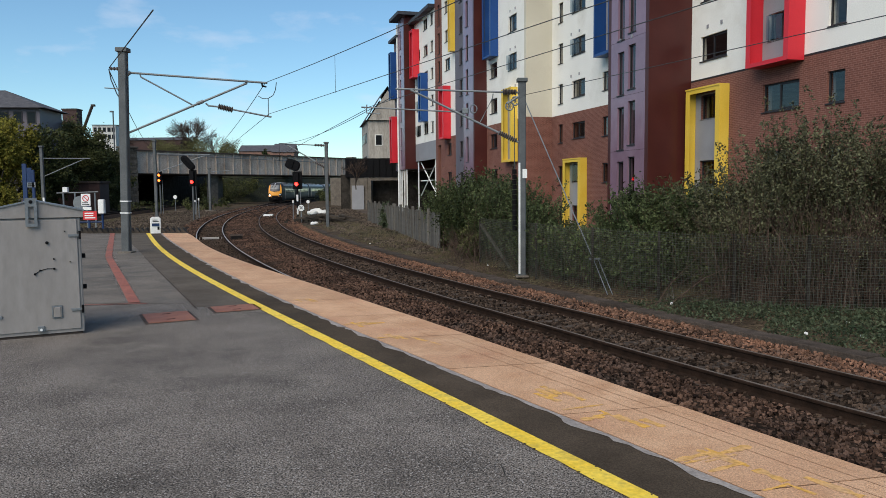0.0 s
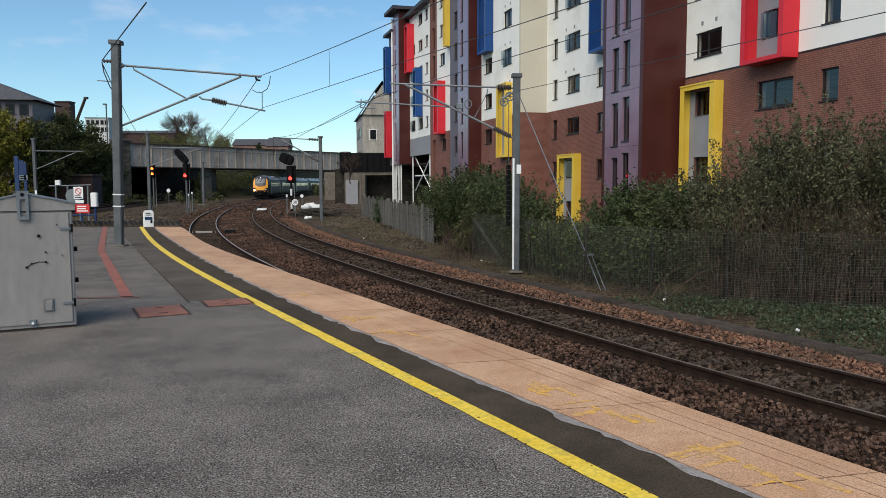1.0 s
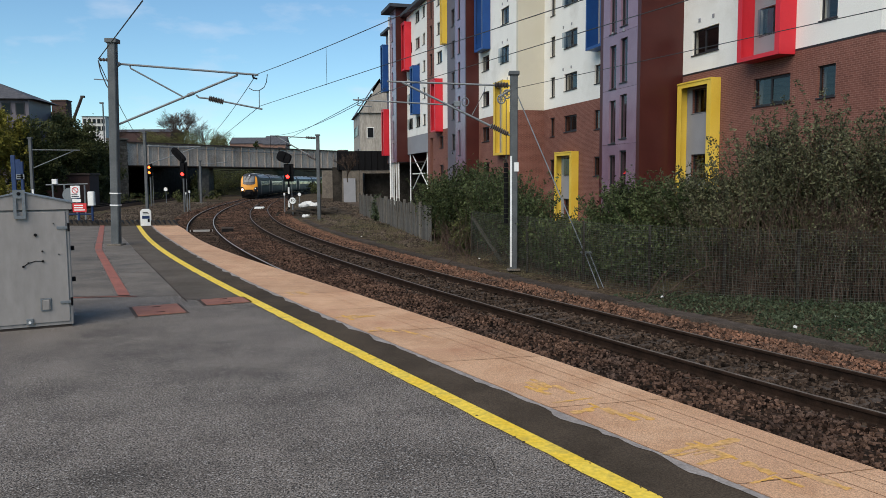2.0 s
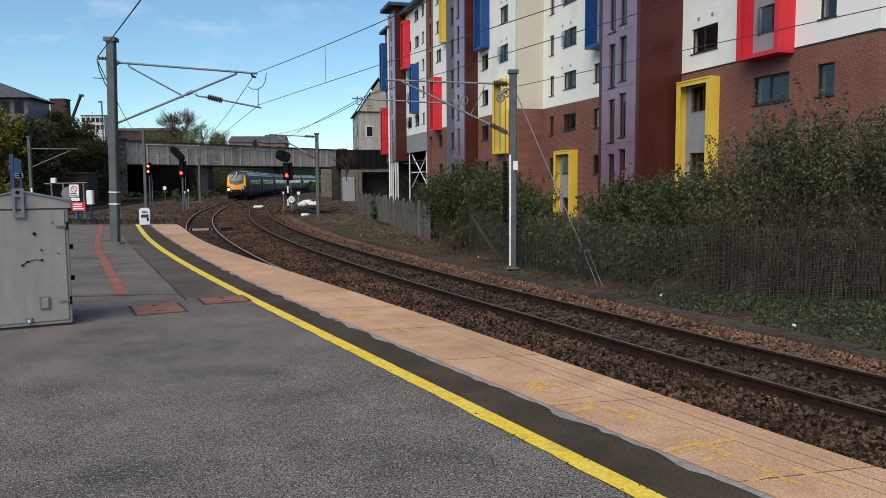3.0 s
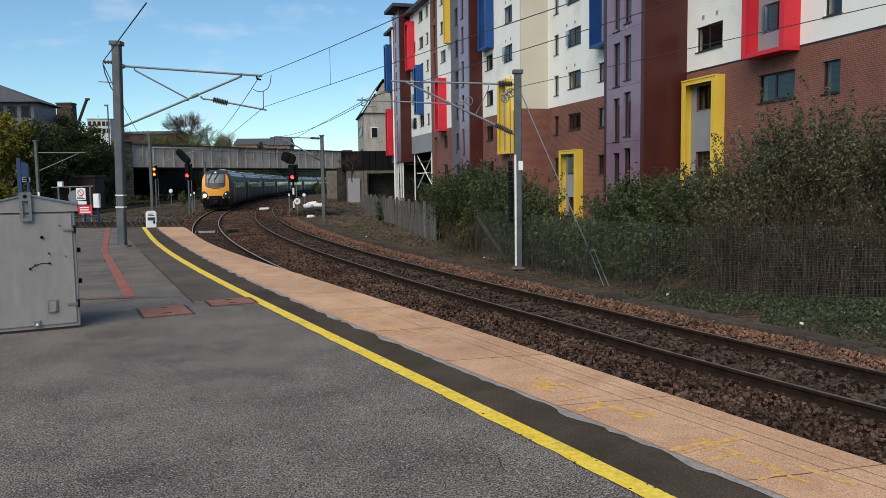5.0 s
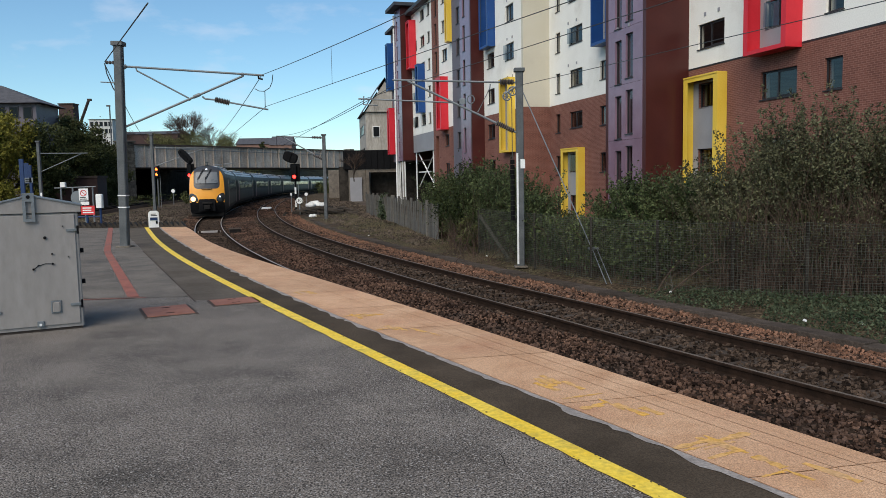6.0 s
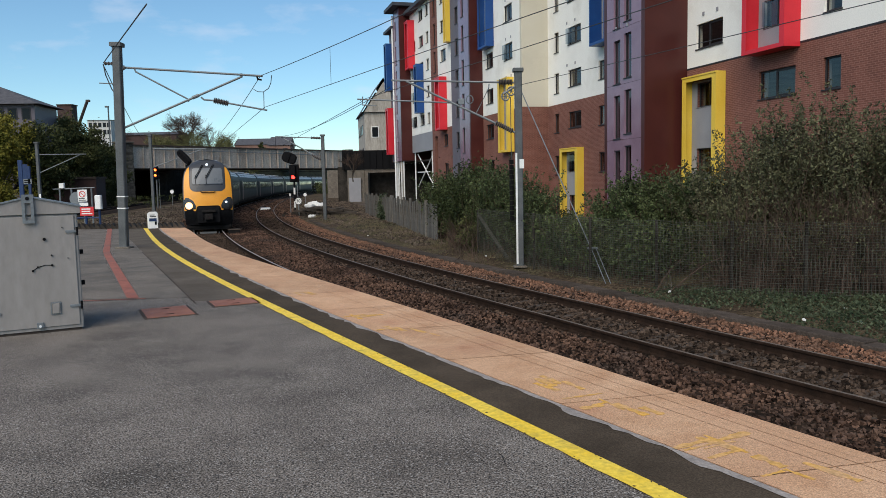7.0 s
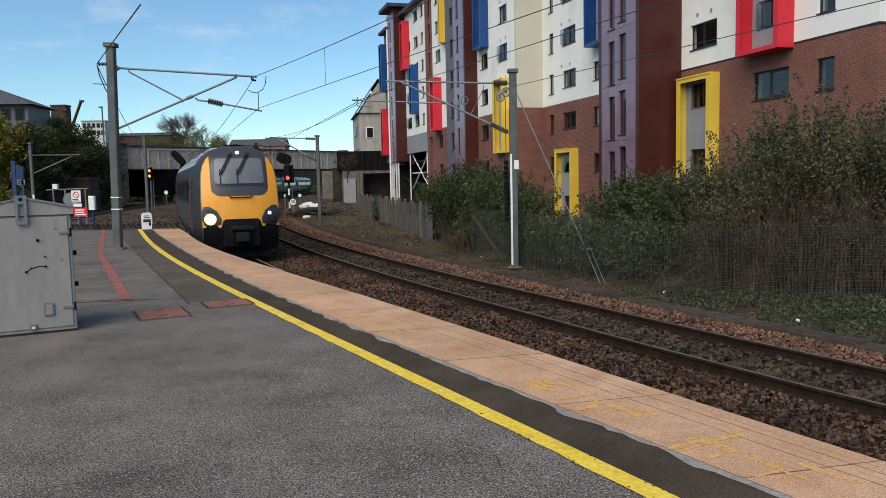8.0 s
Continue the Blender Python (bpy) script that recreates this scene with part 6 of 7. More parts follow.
# ---- beside the tracks ----
def signal(x, y, lamp_z, label, lamps, feather, head_w=0.42, board=(0.3, 0.75), striped=False):
    t = thing("railway_signal", pose(x, y, 0, 0, 0, -8), label, "signal", "railway signals")
    for k, z in enumerate(np.arange(-1.05, lamp_z - 0.6, 0.55)):
        part("post_section", Shape().tube([(0, 0, z), (0, 0, min(z + 0.55, lamp_z - 0.4))], 0.085, 8), (WHITE_PAINT if k % 2 else BLACK) if striped else MAST_GREY, t)
    part("backboard", Shape().box(-head_w, 0.05, lamp_z - 0.42, head_w, 0.12, lamp_z + 1.05, 0.04), BLACK, t, "black backboard")
    part("head", Shape().box(-0.17, -0.2, lamp_z - 0.3, 0.17, 0.05, lamp_z + 0.95, 0.04), BLACK, t)
    for k, (dz, m) in enumerate(lamps):
        part("lamp", Shape().tube([(0, -0.24, lamp_z + dz), (0, -0.19, lamp_z + dz)], 0.15, 12), m, t, "lit lamp")
        part("hood", Shape().loft([[(0.17 * math.cos(a), y_, lamp_z + dz + 0.17 * math.sin(a)) for a in np.linspace(0.1, 3.04, 8)] + [(0.155 * math.cos(a), y_, lamp_z + dz + 0.155 * math.sin(a)) for a in np.linspace(3.04, 0.1, 8)] for y_ in (-0.2, -0.34)], False), BLACK, t)
    if feather:
        # a deep case with a rounded outline
        outline = [(board[0] * math.copysign(abs(math.cos(a)) ** 0.62, math.cos(a)), board[1] * math.copysign(abs(math.sin(a)) ** 0.62, math.sin(a))) for a in (6.2832 * i / 20 for i in range(20))]
        s = Shape().loft([[(x_ * k, y_, z_ * k) for x_, z_ in outline] for y_, k in ((0.14, 0.85), (0.1, 1.0), (-0.08, 1.0), (-0.14, 0.9))])
        f = part("route_indicator", s, BLACK, t, "tilted black route indicator")
        f.matrix_local = pose(feather[0], 0, lamp_z + feather[1], 0, feather[2], 0)
        for k in range(5):
            part("indicator_hood", Shape().tube([(0, -0.22, board[1] * (-0.72 + 0.36 * k)), (0, -0.12, board[1] * (-0.72 + 0.36 * k))], 0.08, 8), BLACK, f)
    part("ladder", Shape().box(0.2, 0.12, -1.05, 0.24, 0.16, lamp_z), GALV, t)
    return t


signal(-12.14, 64.0, 2.04, "railway signal showing red beside the far track", [(0.0, RED_LAMP)], (-0.35, 1.6, 22), 0.42, (0.62, 0.44), True)
signal(-22.49, 69.0, 2.36, "railway signal showing red between the tracks", [(0.0, RED_LAMP)], (-0.4, 1.7, -44), 0.36, (0.32, 0.8))
signal(-32.45, 88.0, 2.76, "small railway signal with two lit amber lamps", [(0.0, AMBER_LAMP), (0.6, AMBER_LAMP)], None, 0.24)


def speed_sign(x, y, z, r, text):
    t = thing("speed_sign", pose(x, y, 0, 0, 0, -8), "round white speed sign with black figures on a post", "sign")
    part("post", Shape().tube([(0, 0.05, -1.05), (0, 0.05, z)], 0.04, 8), GALV, t)
    part("disc", Shape().tube([(0, -0.02, z), (0, 0.01, z)], r, 24), WHITE_PAINT, t)
    part("rim", Shape().tube([(r * 0.93 * math.cos(a), -0.025, z + r * 0.93 * math.sin(a)) for a in np.linspace(0, 6.2832, 33)], r * 0.08, 5), BLACK, t)
    if text:
        cu = bpy.data.curves.new("figures", "FONT")
        cu.body, cu.size, cu.align_x, cu.align_y, cu.extrude = text, r * 1.15, "CENTER", "CENTER", 0.004
        o = new("figures", cu)
        o.parent = t
        o.matrix_local = pose(0, -0.03, z, 90, 0, 0)
        cu.materials.append(BLACK)


speed_sign(-11.2, 60.5, 0.12, 0.3, "30")
speed_sign(-16.2, 92.0, 0.1, 0.24, "")
speed_sign(-34.96, 100.0, 0.74, 0.3, "")


def rubbish():
    rnd = random.Random(2)
    for i in range(26):
        m = pose(rnd.gauss(-9.0, 1.15), rnd.gauss(60.0, 0.8), -1.05 + 0.032 * i * rnd.random(), rnd.uniform(-10, 10), rnd.uniform(-12, 12), rnd.uniform(-25, 25))
        l_ = rnd.uniform(0.5, 1.2)
        solid("old_sleeper", Shape().box(-l_, -0.12, 0, l_, 0.12, 0.15, 0.02), DARK_WOOD, "old black timber sleeper dumped on a heap", "sleeper", group="discarded sleepers", m=m)
    for k, (x, y, z, r) in enumerate(((-10.6, 62.0, -0.42, 0.4), (-10.2, 62.3, -0.38, 0.4), (-9.75, 62.0, -0.42, 0.38), (-9.5, 56.0, -1.02, 0.2), (-9.3, 56.1, -1.0, 0.17))):
        s = Shape()
        rings = []
        for i in range(7):
            a = math.pi * (i + 0.3) / 7.6
            rings.append([(r * math.sin(a) * math.cos(b) * (1 + 0.8 * noise.noise((math.cos(b) * 2.1, math.sin(b) * 2.1 + i * 1.3, k * 3))), r * 0.7 * math.sin(a) * math.sin(b), -r * (0.72 + 0.5 * noise.noise((math.cos(b) * 2.6, math.sin(b) * 2.6, k * 5))) * math.cos(a) * (1 + 0.35 * noise.noise((b, i * 2, k + 9)))) for b in (6.2832 * j / 12 for j in range(12))])
        solid("sack", s.loft(rings), SACK, "crumpled white rubble sack on a heap", "sack", group="rubble sacks", smooth=False, m=pose(x, y, z + 0.1))
    s = Shape()
    for i in range(420):
        x, y = rnd.gauss(-9.6, 1.0), rnd.gauss(61, 0.9)
        z, w = rnd.uniform(-1.05, -0.95 + 0.5 * math.exp(-((x + 9.8) / 1.3) ** 2)), rnd.uniform(0.08, 0.26)
        s.box(x, y, z, x + w, y + w, z + w * 0.7, 0.01)
    tagged(solid("rubble", s, STONE_DARK, "heap of dark rubble under old timbers", "rubble"), kind="stuff")


rubbish()


def trackside_bits():
    """Small fittings on and beside the rails."""
    x, y, dx, dy = on_line(41.5)
    turn = math.degrees(math.atan2(-dx, dy))
    t = thing("treadle_bar", pose(x, y, RAIL_Z, 0, 0, turn), "pale steel bar lying across the sleepers between the rails", "rail fitting")
    part("bar", Shape().box(-0.6, -0.07, -0.14, 0.6, 0.07, -0.03, 0.02), RAIL_TOP, t)
    for k in (-0.5, 0.5):
        part("clamp", Shape().box(k - 0.06, -0.1, -0.16, k + 0.06, 0.1, -0.02, 0.02), RAIL_RUST, t)
    x, y, dx, dy = on_line(41.0, 1.35)
    t = thing("track_box", pose(x, y, -1.1, 0, 0, turn), "low dark junction box beside the rail", "junction box")
    part("box", Shape().box(-0.3, -0.35, 0, 0.3, 0.35, 0.2, 0.03), UNDERFRAME, t)
    part("lid", Shape().box(-0.33, -0.38, 0.2, 0.33, 0.38, 0.24, 0.01), SLEEPER, t)
    x, y, dx, dy = on_line(77.0, float(far_off(77.0)) - 0.1)
    t = thing("point_motor", pose(x, y, RAIL_Z, 0, 0, math.degrees(math.atan2(-dx, dy))), "whitish point motor cover between the rails", "point motor")
    part("cover", Shape().box(-0.5, -1.1, -0.15, 0.45, 1.0, 0.06, 0.06), WHITE_PAINT, t)
    part("rod", Shape().tube([(-1.6, 0.4, -0.1), (1.6, 0.4, -0.1)], 0.04, 6), RAIL_RUST, t)
    for x, y, h in ((-23.8, 74.6, 1.8), (-13.3, 68.0, 1.6), (-27.2, 84.0, 1.5)):
        t = thing("marker_post", pose(x, y, -1.2), "slim white marker post beside the track", "post", "marker posts")
        part("post", Shape().tube([(0, 0, 0), (0, 0, h)], 0.045, 6), GALV, t)
        part("cap", Shape().box(-0.07, -0.07, h, 0.07, 0.07, h + 0.22, 0.02), WHITE_PAINT, t)
    # a bleached dead branch against the fence
    t = thing("dead_branch", pose(4.95, 16.75, -1.0, 0, 0, 20), "bleached forked dead branch leaning on the fence", "branch")
    part("stem", Shape().tube([(0.0, -0.2, 0.0), (0.1, -0.1, 0.15), (0.2, 0.1, 0.38), (0.16, 0.2, 0.6)], 0.011, 5, 0.005), WEATHERED, t)
    part("fork", Shape().tube([(0.1, -0.1, 0.15), (0.02, 0.0, 0.22), (-0.1, -0.1, 0.06)], 0.008, 5, 0.004), WEATHERED, t)


trackside_bits()


def trough():
    """Concrete cable trough along the shoulder."""
    t = thing("cable_trough", Matrix(), "dark concrete cable trough lids along the trackside", "cable trough", kind="structure")
    me = Shape().box(-0.19, -0.47, -0.1, 0.19, 0.47, 0.06, 0.012).mesh("trough_lid", SLEEPER)
    rnd = random.Random(5)
    for s in np.arange(2.0, 62, 0.96):
        x, y, dx, dy = on_line(s, float(far_off(s)) + 2.22 + 0.012 * s)
        ob = new("trough_lid", me)
        ob.parent = t
        ob.matrix_world = pose(x, y, -1.075 + rnd.uniform(-0.02, 0.015), 0, 0, math.degrees(math.atan2(-dx, dy)) + rnd.uniform(-1, 1))


trough()


# ---- fences ----
FENCE = ((-5.94, 60.9), (-2.86, 46.1), (-0.61, 34.2), (1.27, 26.0), (2.65, 21.6), (3.75, 19.0), (4.9, 17.2), (6.2, 16.1), (7.5, 15.5), (9.5, 15.0), (15, 14.0))
MESH_WIRE = mat("mesh_wire", ((0.06, 0.063, 0.053), (0.09, 0.094, 0.08)), 0.8, scale=2, fine=20, spec=0.1)


def fence_at(k0, k1):
    return [Vector((*FENCE[k], 0)) for k in range(k0, k1 + 1)]


def chain_link():
    f = thing("wire_fence", Matrix(), "sagging square-mesh wire fence on concrete posts in front of bushes", "fence")
    pts = fence_at(3, 10)
    s, z0, z1 = Shape(), -1.0, 0.58
    for a, b in zip(pts, pts[1:]):
        L = (b - a).length
        d = (b - a) / L
        H = z1 - z0
        # square netting: upright wires and level ones that sag between the posts
        for k in range(int(L / 0.075)):
            p = a + d * (k * 0.075)
            s.tube([p + Vector((0, 0, z0)), p + Vector((0, 0, z1))], 0.0028, 3)
        for z in np.arange(z0 + 0.03, z1 + 0.02, 0.055):
            pts_ = [a + (b - a) * q + Vector((0, 0, z - 0.05 * math.sin(math.pi * q) * (0.4 + 0.6 * (z - z0) / H))) for q in (0, 0.25, 0.5, 0.75, 1)]
            s.tube(pts_, 0.0042, 3)
        n = max(int(L / 5.0), 1)
        for k in range(n):
            p = a + (b - a) * (k / n)
            part("post", Shape().box(p.x - 0.028, p.y + 0.03, -1.25, p.x + 0.028, p.y + 0.09, 0.58, 0.012), STONE_DARK, f, "dark mossy concrete fence post")
    tagged(part("mesh", s, MESH_WIRE, f, "rusty wire mesh"), kind="stuff")
    part("brace", Shape().tube([(1.3, 26.1, 0.35), (2.15, 24.4, -1.0)], 0.06, 6), MOSSY, f, "slanting concrete brace")


chain_link()


def paling():
    f = thing("paling_fence", Matrix(), "weathered grey paling fence patched with ivy beside the tracks", "fence")
    pts = fence_at(0, 2) + [Vector((-0.1, 32.0, 0))]
    me = Shape().box(-0.066, -0.012, 0, 0.066, 0.012, 1.55, 0.004).mesh("pale", WEATHERED)
    rnd = random.Random(6)
    for a, b in zip(pts, pts[1:]):
        L = (b - a).length
        ang = math.degrees(math.atan2((b - a).y, (b - a).x))
        n = int(L / 0.145)
        for k in range(n):
            p = a + (b - a) * (k / n)
            ob = new("pale", me)
            ob.parent = f
            ob.matrix_world = pose(p.x, p.y, -1.02 + rnd.uniform(-0.05, 0.04), rnd.uniform(-1.5, 1.5), rnd.uniform(-2, 2), ang)
        for k in range(int(L / 2.4) + 1):
            p = a + (b - a) * (k * 2.4 / L)
            part("post", Shape().box(p.x - 0.07, p.y, -1.25, p.x + 0.07, p.y + 0.14, 0.68, 0.02), WEATHERED, f)
        for z in (-0.6, 0.25):
            part("rail", Shape().tube([a + Vector((0.03, 0.03, z)), b + Vector((0.03, 0.03, z))], 0.035, 4), WEATHERED, f)


paling()


def hut():
    t = thing("relay_hut", pose(-47.0, 97, -1.55, 0, 0, 2), "dark brown flat-roofed relay hut beyond the platform", "hut")
    part("shell", Shape().box(-3.7, 0, 0, 3.5, 3, 4.15, 0.03), HUT_BROWN, t)
    part("roof", Shape().box(-3.85, -0.15, 4.15, 3.65, 3.2, 4.4, 0.03), BRIDGE_DARK, t)
    for x in (-3.5, -2.1, -0.7, 0.7, 2.1, 3.3):
        part("cover_strip", Shape().box(x - 0.04, -0.03, 0, x + 0.04, 0, 4.15), HUT_BROWN, t)
    k = thing("pipe_rack", pose(-21.9, 46, -0.6), "pale pipework and brackets on a low frame", "pipework")
    for x in (-0.9, -0.2, 0.5, 1.0):
        part("leg", Shape().tube([(x, 0, -0.7), (x, 0, 2.1)], 0.05, 6), GALV, k)
    part("rail", Shape().tube([(-1.3, 0, 2.1), (1.2, 0, 2.15)], 0.035, 6), GALV, k)
    part("box", Shape().box(-0.9, -0.1, 2.15, -0.6, 0.1, 2.45, 0.02), WHITE_PAINT, k)
    part("hose_reel", Shape().tube([(0.1, -0.06, 1.5), (0.1, 0.06, 1.5)], 0.42, 16), GALV, k)


hut()

# ---- plants ----
LEAF = mat("leaf_green", ((0.018, 0.027, 0.010), (0.044, 0.054, 0.020)), 0.6, scale=1.2, fine=20, fine_amount=0.2, island=0.5, bump=0, spec=0.1)
LEAF_SAGE = mat("leaf_sage", ((0.047, 0.050, 0.026), (0.108, 0.107, 0.057)), 0.6, scale=0.8, fine=20, fine_amount=0.2, island=0.55, bump=0, spec=0.15)
LEAF_FRESH = mat("leaf_fresh", ((0.036, 0.052, 0.020), (0.088, 0.108, 0.044)), 0.6, scale=0.9, fine=20, fine_amount=0.2, island=0.55, bump=0, spec=0.15)
LEAF_DARK = mat("leaf_dark", ((0.036, 0.046, 0.018), (0.088, 0.094, 0.036)), 0.6, scale=0.5, fine=20, fine_amount=0.2, island=0.5, bump=0, spec=0.1)
LEAF_OLIVE = mat("leaf_olive", ((0.080, 0.084, 0.034), (0.14, 0.132, 0.055)), 0.7, scale=0.5, fine=20, fine_amount=0.2, island=0.5, bump=0, spec=0.1)
LEAF_YELLOW = mat("leaf_yellow", ((0.14, 0.13, 0.025), (0.20, 0.175, 0.03)), 0.7, scale=0.6, fine=20, fine_amount=0.2, island=0.45, bump=0, spec=0.1)
IVY = mat("ivy_leaf", ((0.028, 0.042, 0.022), (0.070, 0.084, 0.048)), 0.5, scale=1.2, fine=20, fine_amount=0.2, island=0.5, bump=0, spec=0.1)
TWIG = mat("twig", ((0.045, 0.030, 0.023), (0.105, 0.073, 0.056)), 0.85, scale=2, fine=30, fine_amount=0.25, island=0.4, spec=0.1)
BARK = mat("bark", ((0.05, 0.042, 0.034), (0.085, 0.072, 0.06)), 0.9, scale=3, fine=25, fine_amount=0.35, spec=0.1)
STRAW = mat("dry_grass", ((0.14, 0.112, 0.07), (0.075, 0.075, 0.038)), 0.8, scale=0.8, fine=20, fine_amount=0.2, island=0.4, bump=0, spec=0.1)


def leaf_mesh(name, pos, size, rnd, material, droop=0.0):
    """Small folded leaves at the places given."""
    n = len(pos)
    a = rnd.normal(size=(n, 3)); a[:, 2] -= droop; a /= np.linalg.norm(a, axis=1)[:, None]
    b = np.cross(a, rnd.normal(size=(n, 3))); b /= np.linalg.norm(b, axis=1)[:, None]
    c = np.cross(a, b)
    s = (size * rnd.uniform(0.55, 1.35, n))[:, None]
    tip, root = pos + a * s, pos - a * s
    l, r = pos + b * s * 0.5 + c * s * 0.18, pos - b * s * 0.5 + c * s * 0.18
    v = np.stack([root, l, tip, r], 1).reshape(-1, 3)
    k = np.arange(n)[:, None] * 4
    f = np.concatenate([k + np.array([[0, 1, 2]]), k + np.array([[0, 2, 3]])], 1).reshape(-1, 3)
    me = bpy.data.meshes.new(name)
    me.from_pydata(v, [], f)
    me.materials.append(material)
    return me


def cloud(blobs, count, rnd, lumps=0.9, hollow=0.45):
    """Places in a crown made of many small clumps that hug the given blobs."""
    vol = np.array([b[3] * b[4] * b[5] for b in blobs]) ** 0.75
    vol /= vol.sum()
    out = []
    per = 34
    for b, w in zip(blobs, vol):
        c, r = np.array(b[:3]), np.array(b[3:6])
        m = max(int(count * w / per), 1)
        d = rnd.normal(size=(m, 3)); d /= np.linalg.norm(d, axis=1)[:, None]
        rad = (hollow + (1 - hollow) * rnd.random(m) ** 0.6)[:, None] * rnd.uniform(0.82, 1.12, (m, 1))
        centre = c + d * rad * r
        spread = lumps * rnd.uniform(0.5, 1.2, (m, 1, 1)) * 0.22 * r.mean()
        out.append((centre[:, None, :] + rnd.normal(size=(m, per, 3)) * spread).reshape(-1, 3))
    return np.concatenate(out)


def bush(blobs, base, count, size, material, label, seed, stems=30, stem_r=0.012, floor=-1.0):
    rnd = np.random.default_rng(seed)
    t = thing("bush", Matrix(), label, "bush", "bushes behind the fence")
    p = cloud(blobs, count, rnd)
    p = p[p[:, 2] > floor]
    o = new("leaves", leaf_mesh("leaves", p, size, rnd, material))
    o.parent = t
    s = Shape()
    for k in range(stems):
        b = blobs[rnd.integers(len(blobs))]
        x0, y0 = base[0] + rnd.normal() * base[2], base[1] + rnd.normal() * base[3]
        tx, ty, tz = b[0] + rnd.normal() * b[3] * 0.55, b[1] + rnd.normal() * b[4] * 0.5, b[2] + rnd.uniform(-0.3, 1.05) * b[5]
        pts = []
        for i in range(6):
            q = i / 5
            pts.append((x0 + (tx - x0) * q ** 1.4 + rnd.normal() * 0.05, y0 + (ty - y0) * q ** 1.4 + rnd.normal() * 0.05, floor - 0.1 + (tz - floor) * q))
        s.tube(pts, stem_r * rnd.uniform(0.7, 1.7), 4, 0.003)
        for j in range(3):
            q = pts[2 + j]
            s.tube([q, (q[0] + rnd.normal() * 0.3, q[1] + rnd.normal() * 0.3, q[2] + rnd.uniform(0.1, 0.6))], 0.006, 3, 0.002)
    tagged(part("stem_tangle", s, TWIG, t, "brown tangled stems"), kind="stuff")
    return t


def thicket(x0, x1, y_at, depth, top, count, leaves, size, material, label, seed, bare=0.35, floor=-1.0, twig=0.007):
    """Many arching shoots, bare and brown below, leafy above, and of uneven height."""
    rnd = np.random.default_rng(seed)
    t = thing("bush", Matrix(), label, "bush", "bushes behind the fence")
    s, pos = Shape(), []
    for k in range(count):
        x = rnd.uniform(x0, x1)
        y = y_at(x) + depth * rnd.random()
        lump = 0.5 + 0.5 * noise.noise((x * 1.1, y * 1.1, seed))
        h = top(x) * (0.45 + 0.38 * rnd.random() ** 0.7 + 0.3 * lump) * (1.15 if rnd.random() < 0.05 else 1.0)
        a, lean = rnd.uniform(0, 6.283), rnd.uniform(0.05, 0.42) * h
        pts = []
        for i in range(6):
            q = i / 5
            pts.append(Vector((x + lean * math.cos(a) * q ** 1.7 + rnd.normal() * 0.03, y + lean * 0.7 * math.sin(a) * q ** 1.7 + rnd.normal() * 0.03, floor - 0.08 + h * q)))
        s.tube(pts, twig * rnd.uniform(0.6, 1.5), 3, 0.0022)
        for j in range(3):
            i = int(rnd.integers(1, 5))
            e = pts[i] + Vector((rnd.normal() * 0.26, rnd.normal() * 0.22, rnd.uniform(0.05, 0.5)))
            s.tube([pts[i], e], 0.0045, 3, 0.0018)
            for q in rnd.random(leaves // 6):
                pos.append(pts[i].lerp(e, 0.3 + 0.7 * q) + Vector(rnd.normal(size=3) * 0.035))
        for q in bare + (1.02 - bare) * rnd.random(leaves) ** 0.8:
            f = min(q, 0.999) * 5
            c = pts[int(f)].lerp(pts[min(int(f) + 1, 5)], f % 1)
            pos.append(c + Vector(rnd.normal(size=3) * (0.085 - 0.05 * q)))
    o = new("leaves", leaf_mesh("leaves", np.array([tuple(v) for v in pos]), size, rnd, material))
    o.parent = t
    tagged(part("shoot_tangle", s, TWIG, t, "brown bare shoots"), kind="stuff")


def behind_fence(x):
    xs = [q[0] for q in FENCE]
    return float(np.interp(x, xs, [q[1] for q in FENCE]))


thicket(6.2, 13.5, lambda x: behind_fence(x) + 0.5, 2.2, lambda x: float(np.interp(x, (6.2, 6.8, 7.4, 8.5, 10, 13.5), (2.7, 3.3, 4.0, 4.2, 4.1, 4.1))), 880, 80, 0.038, LEAF_SAGE, "tall straggling bush with sage-green leaves on brown shoots", 71, 0.6, twig=0.009)
thicket(6.0, 12.0, lambda x: behind_fence(x) + 0.15, 0.5, lambda x: 2.5, 620, 6, 0.03, LEAF_SAGE, "tangle of bare brown shoots against the wire fence", 72, 0.5, twig=0.008)
thicket(4.5, 7.6, lambda x: behind_fence(x) + 2.2, 1.8, lambda x: float(np.interp(x, (4.5, 5.2, 6.3, 7.6), (2.3, 2.85, 2.75, 2.5))), 360, 110, 0.042, LEAF_FRESH, "leafy mid-green bush rising over the wire fence", 73, 0.15)
thicket(-0.4, 3.2, lambda x: behind_fence(x) + 1.6, 2.2, lambda x: float(np.interp(x, (-0.4, 0.6, 1.6, 2.4, 3.2), (2.5, 3.1, 3.4, 3.0, 2.3))), 420, 100, 0.045, LEAF_FRESH, "dense green bush with fine upright sprigs", 74, 0.15)
thicket(2.4, 5.2, lambda x: behind_fence(x) + 0.6, 1.6, lambda x: 1.7, 260, 40, 0.05, LEAF_FRESH, "low scrubby bush behind the wire fence", 75, 0.2)
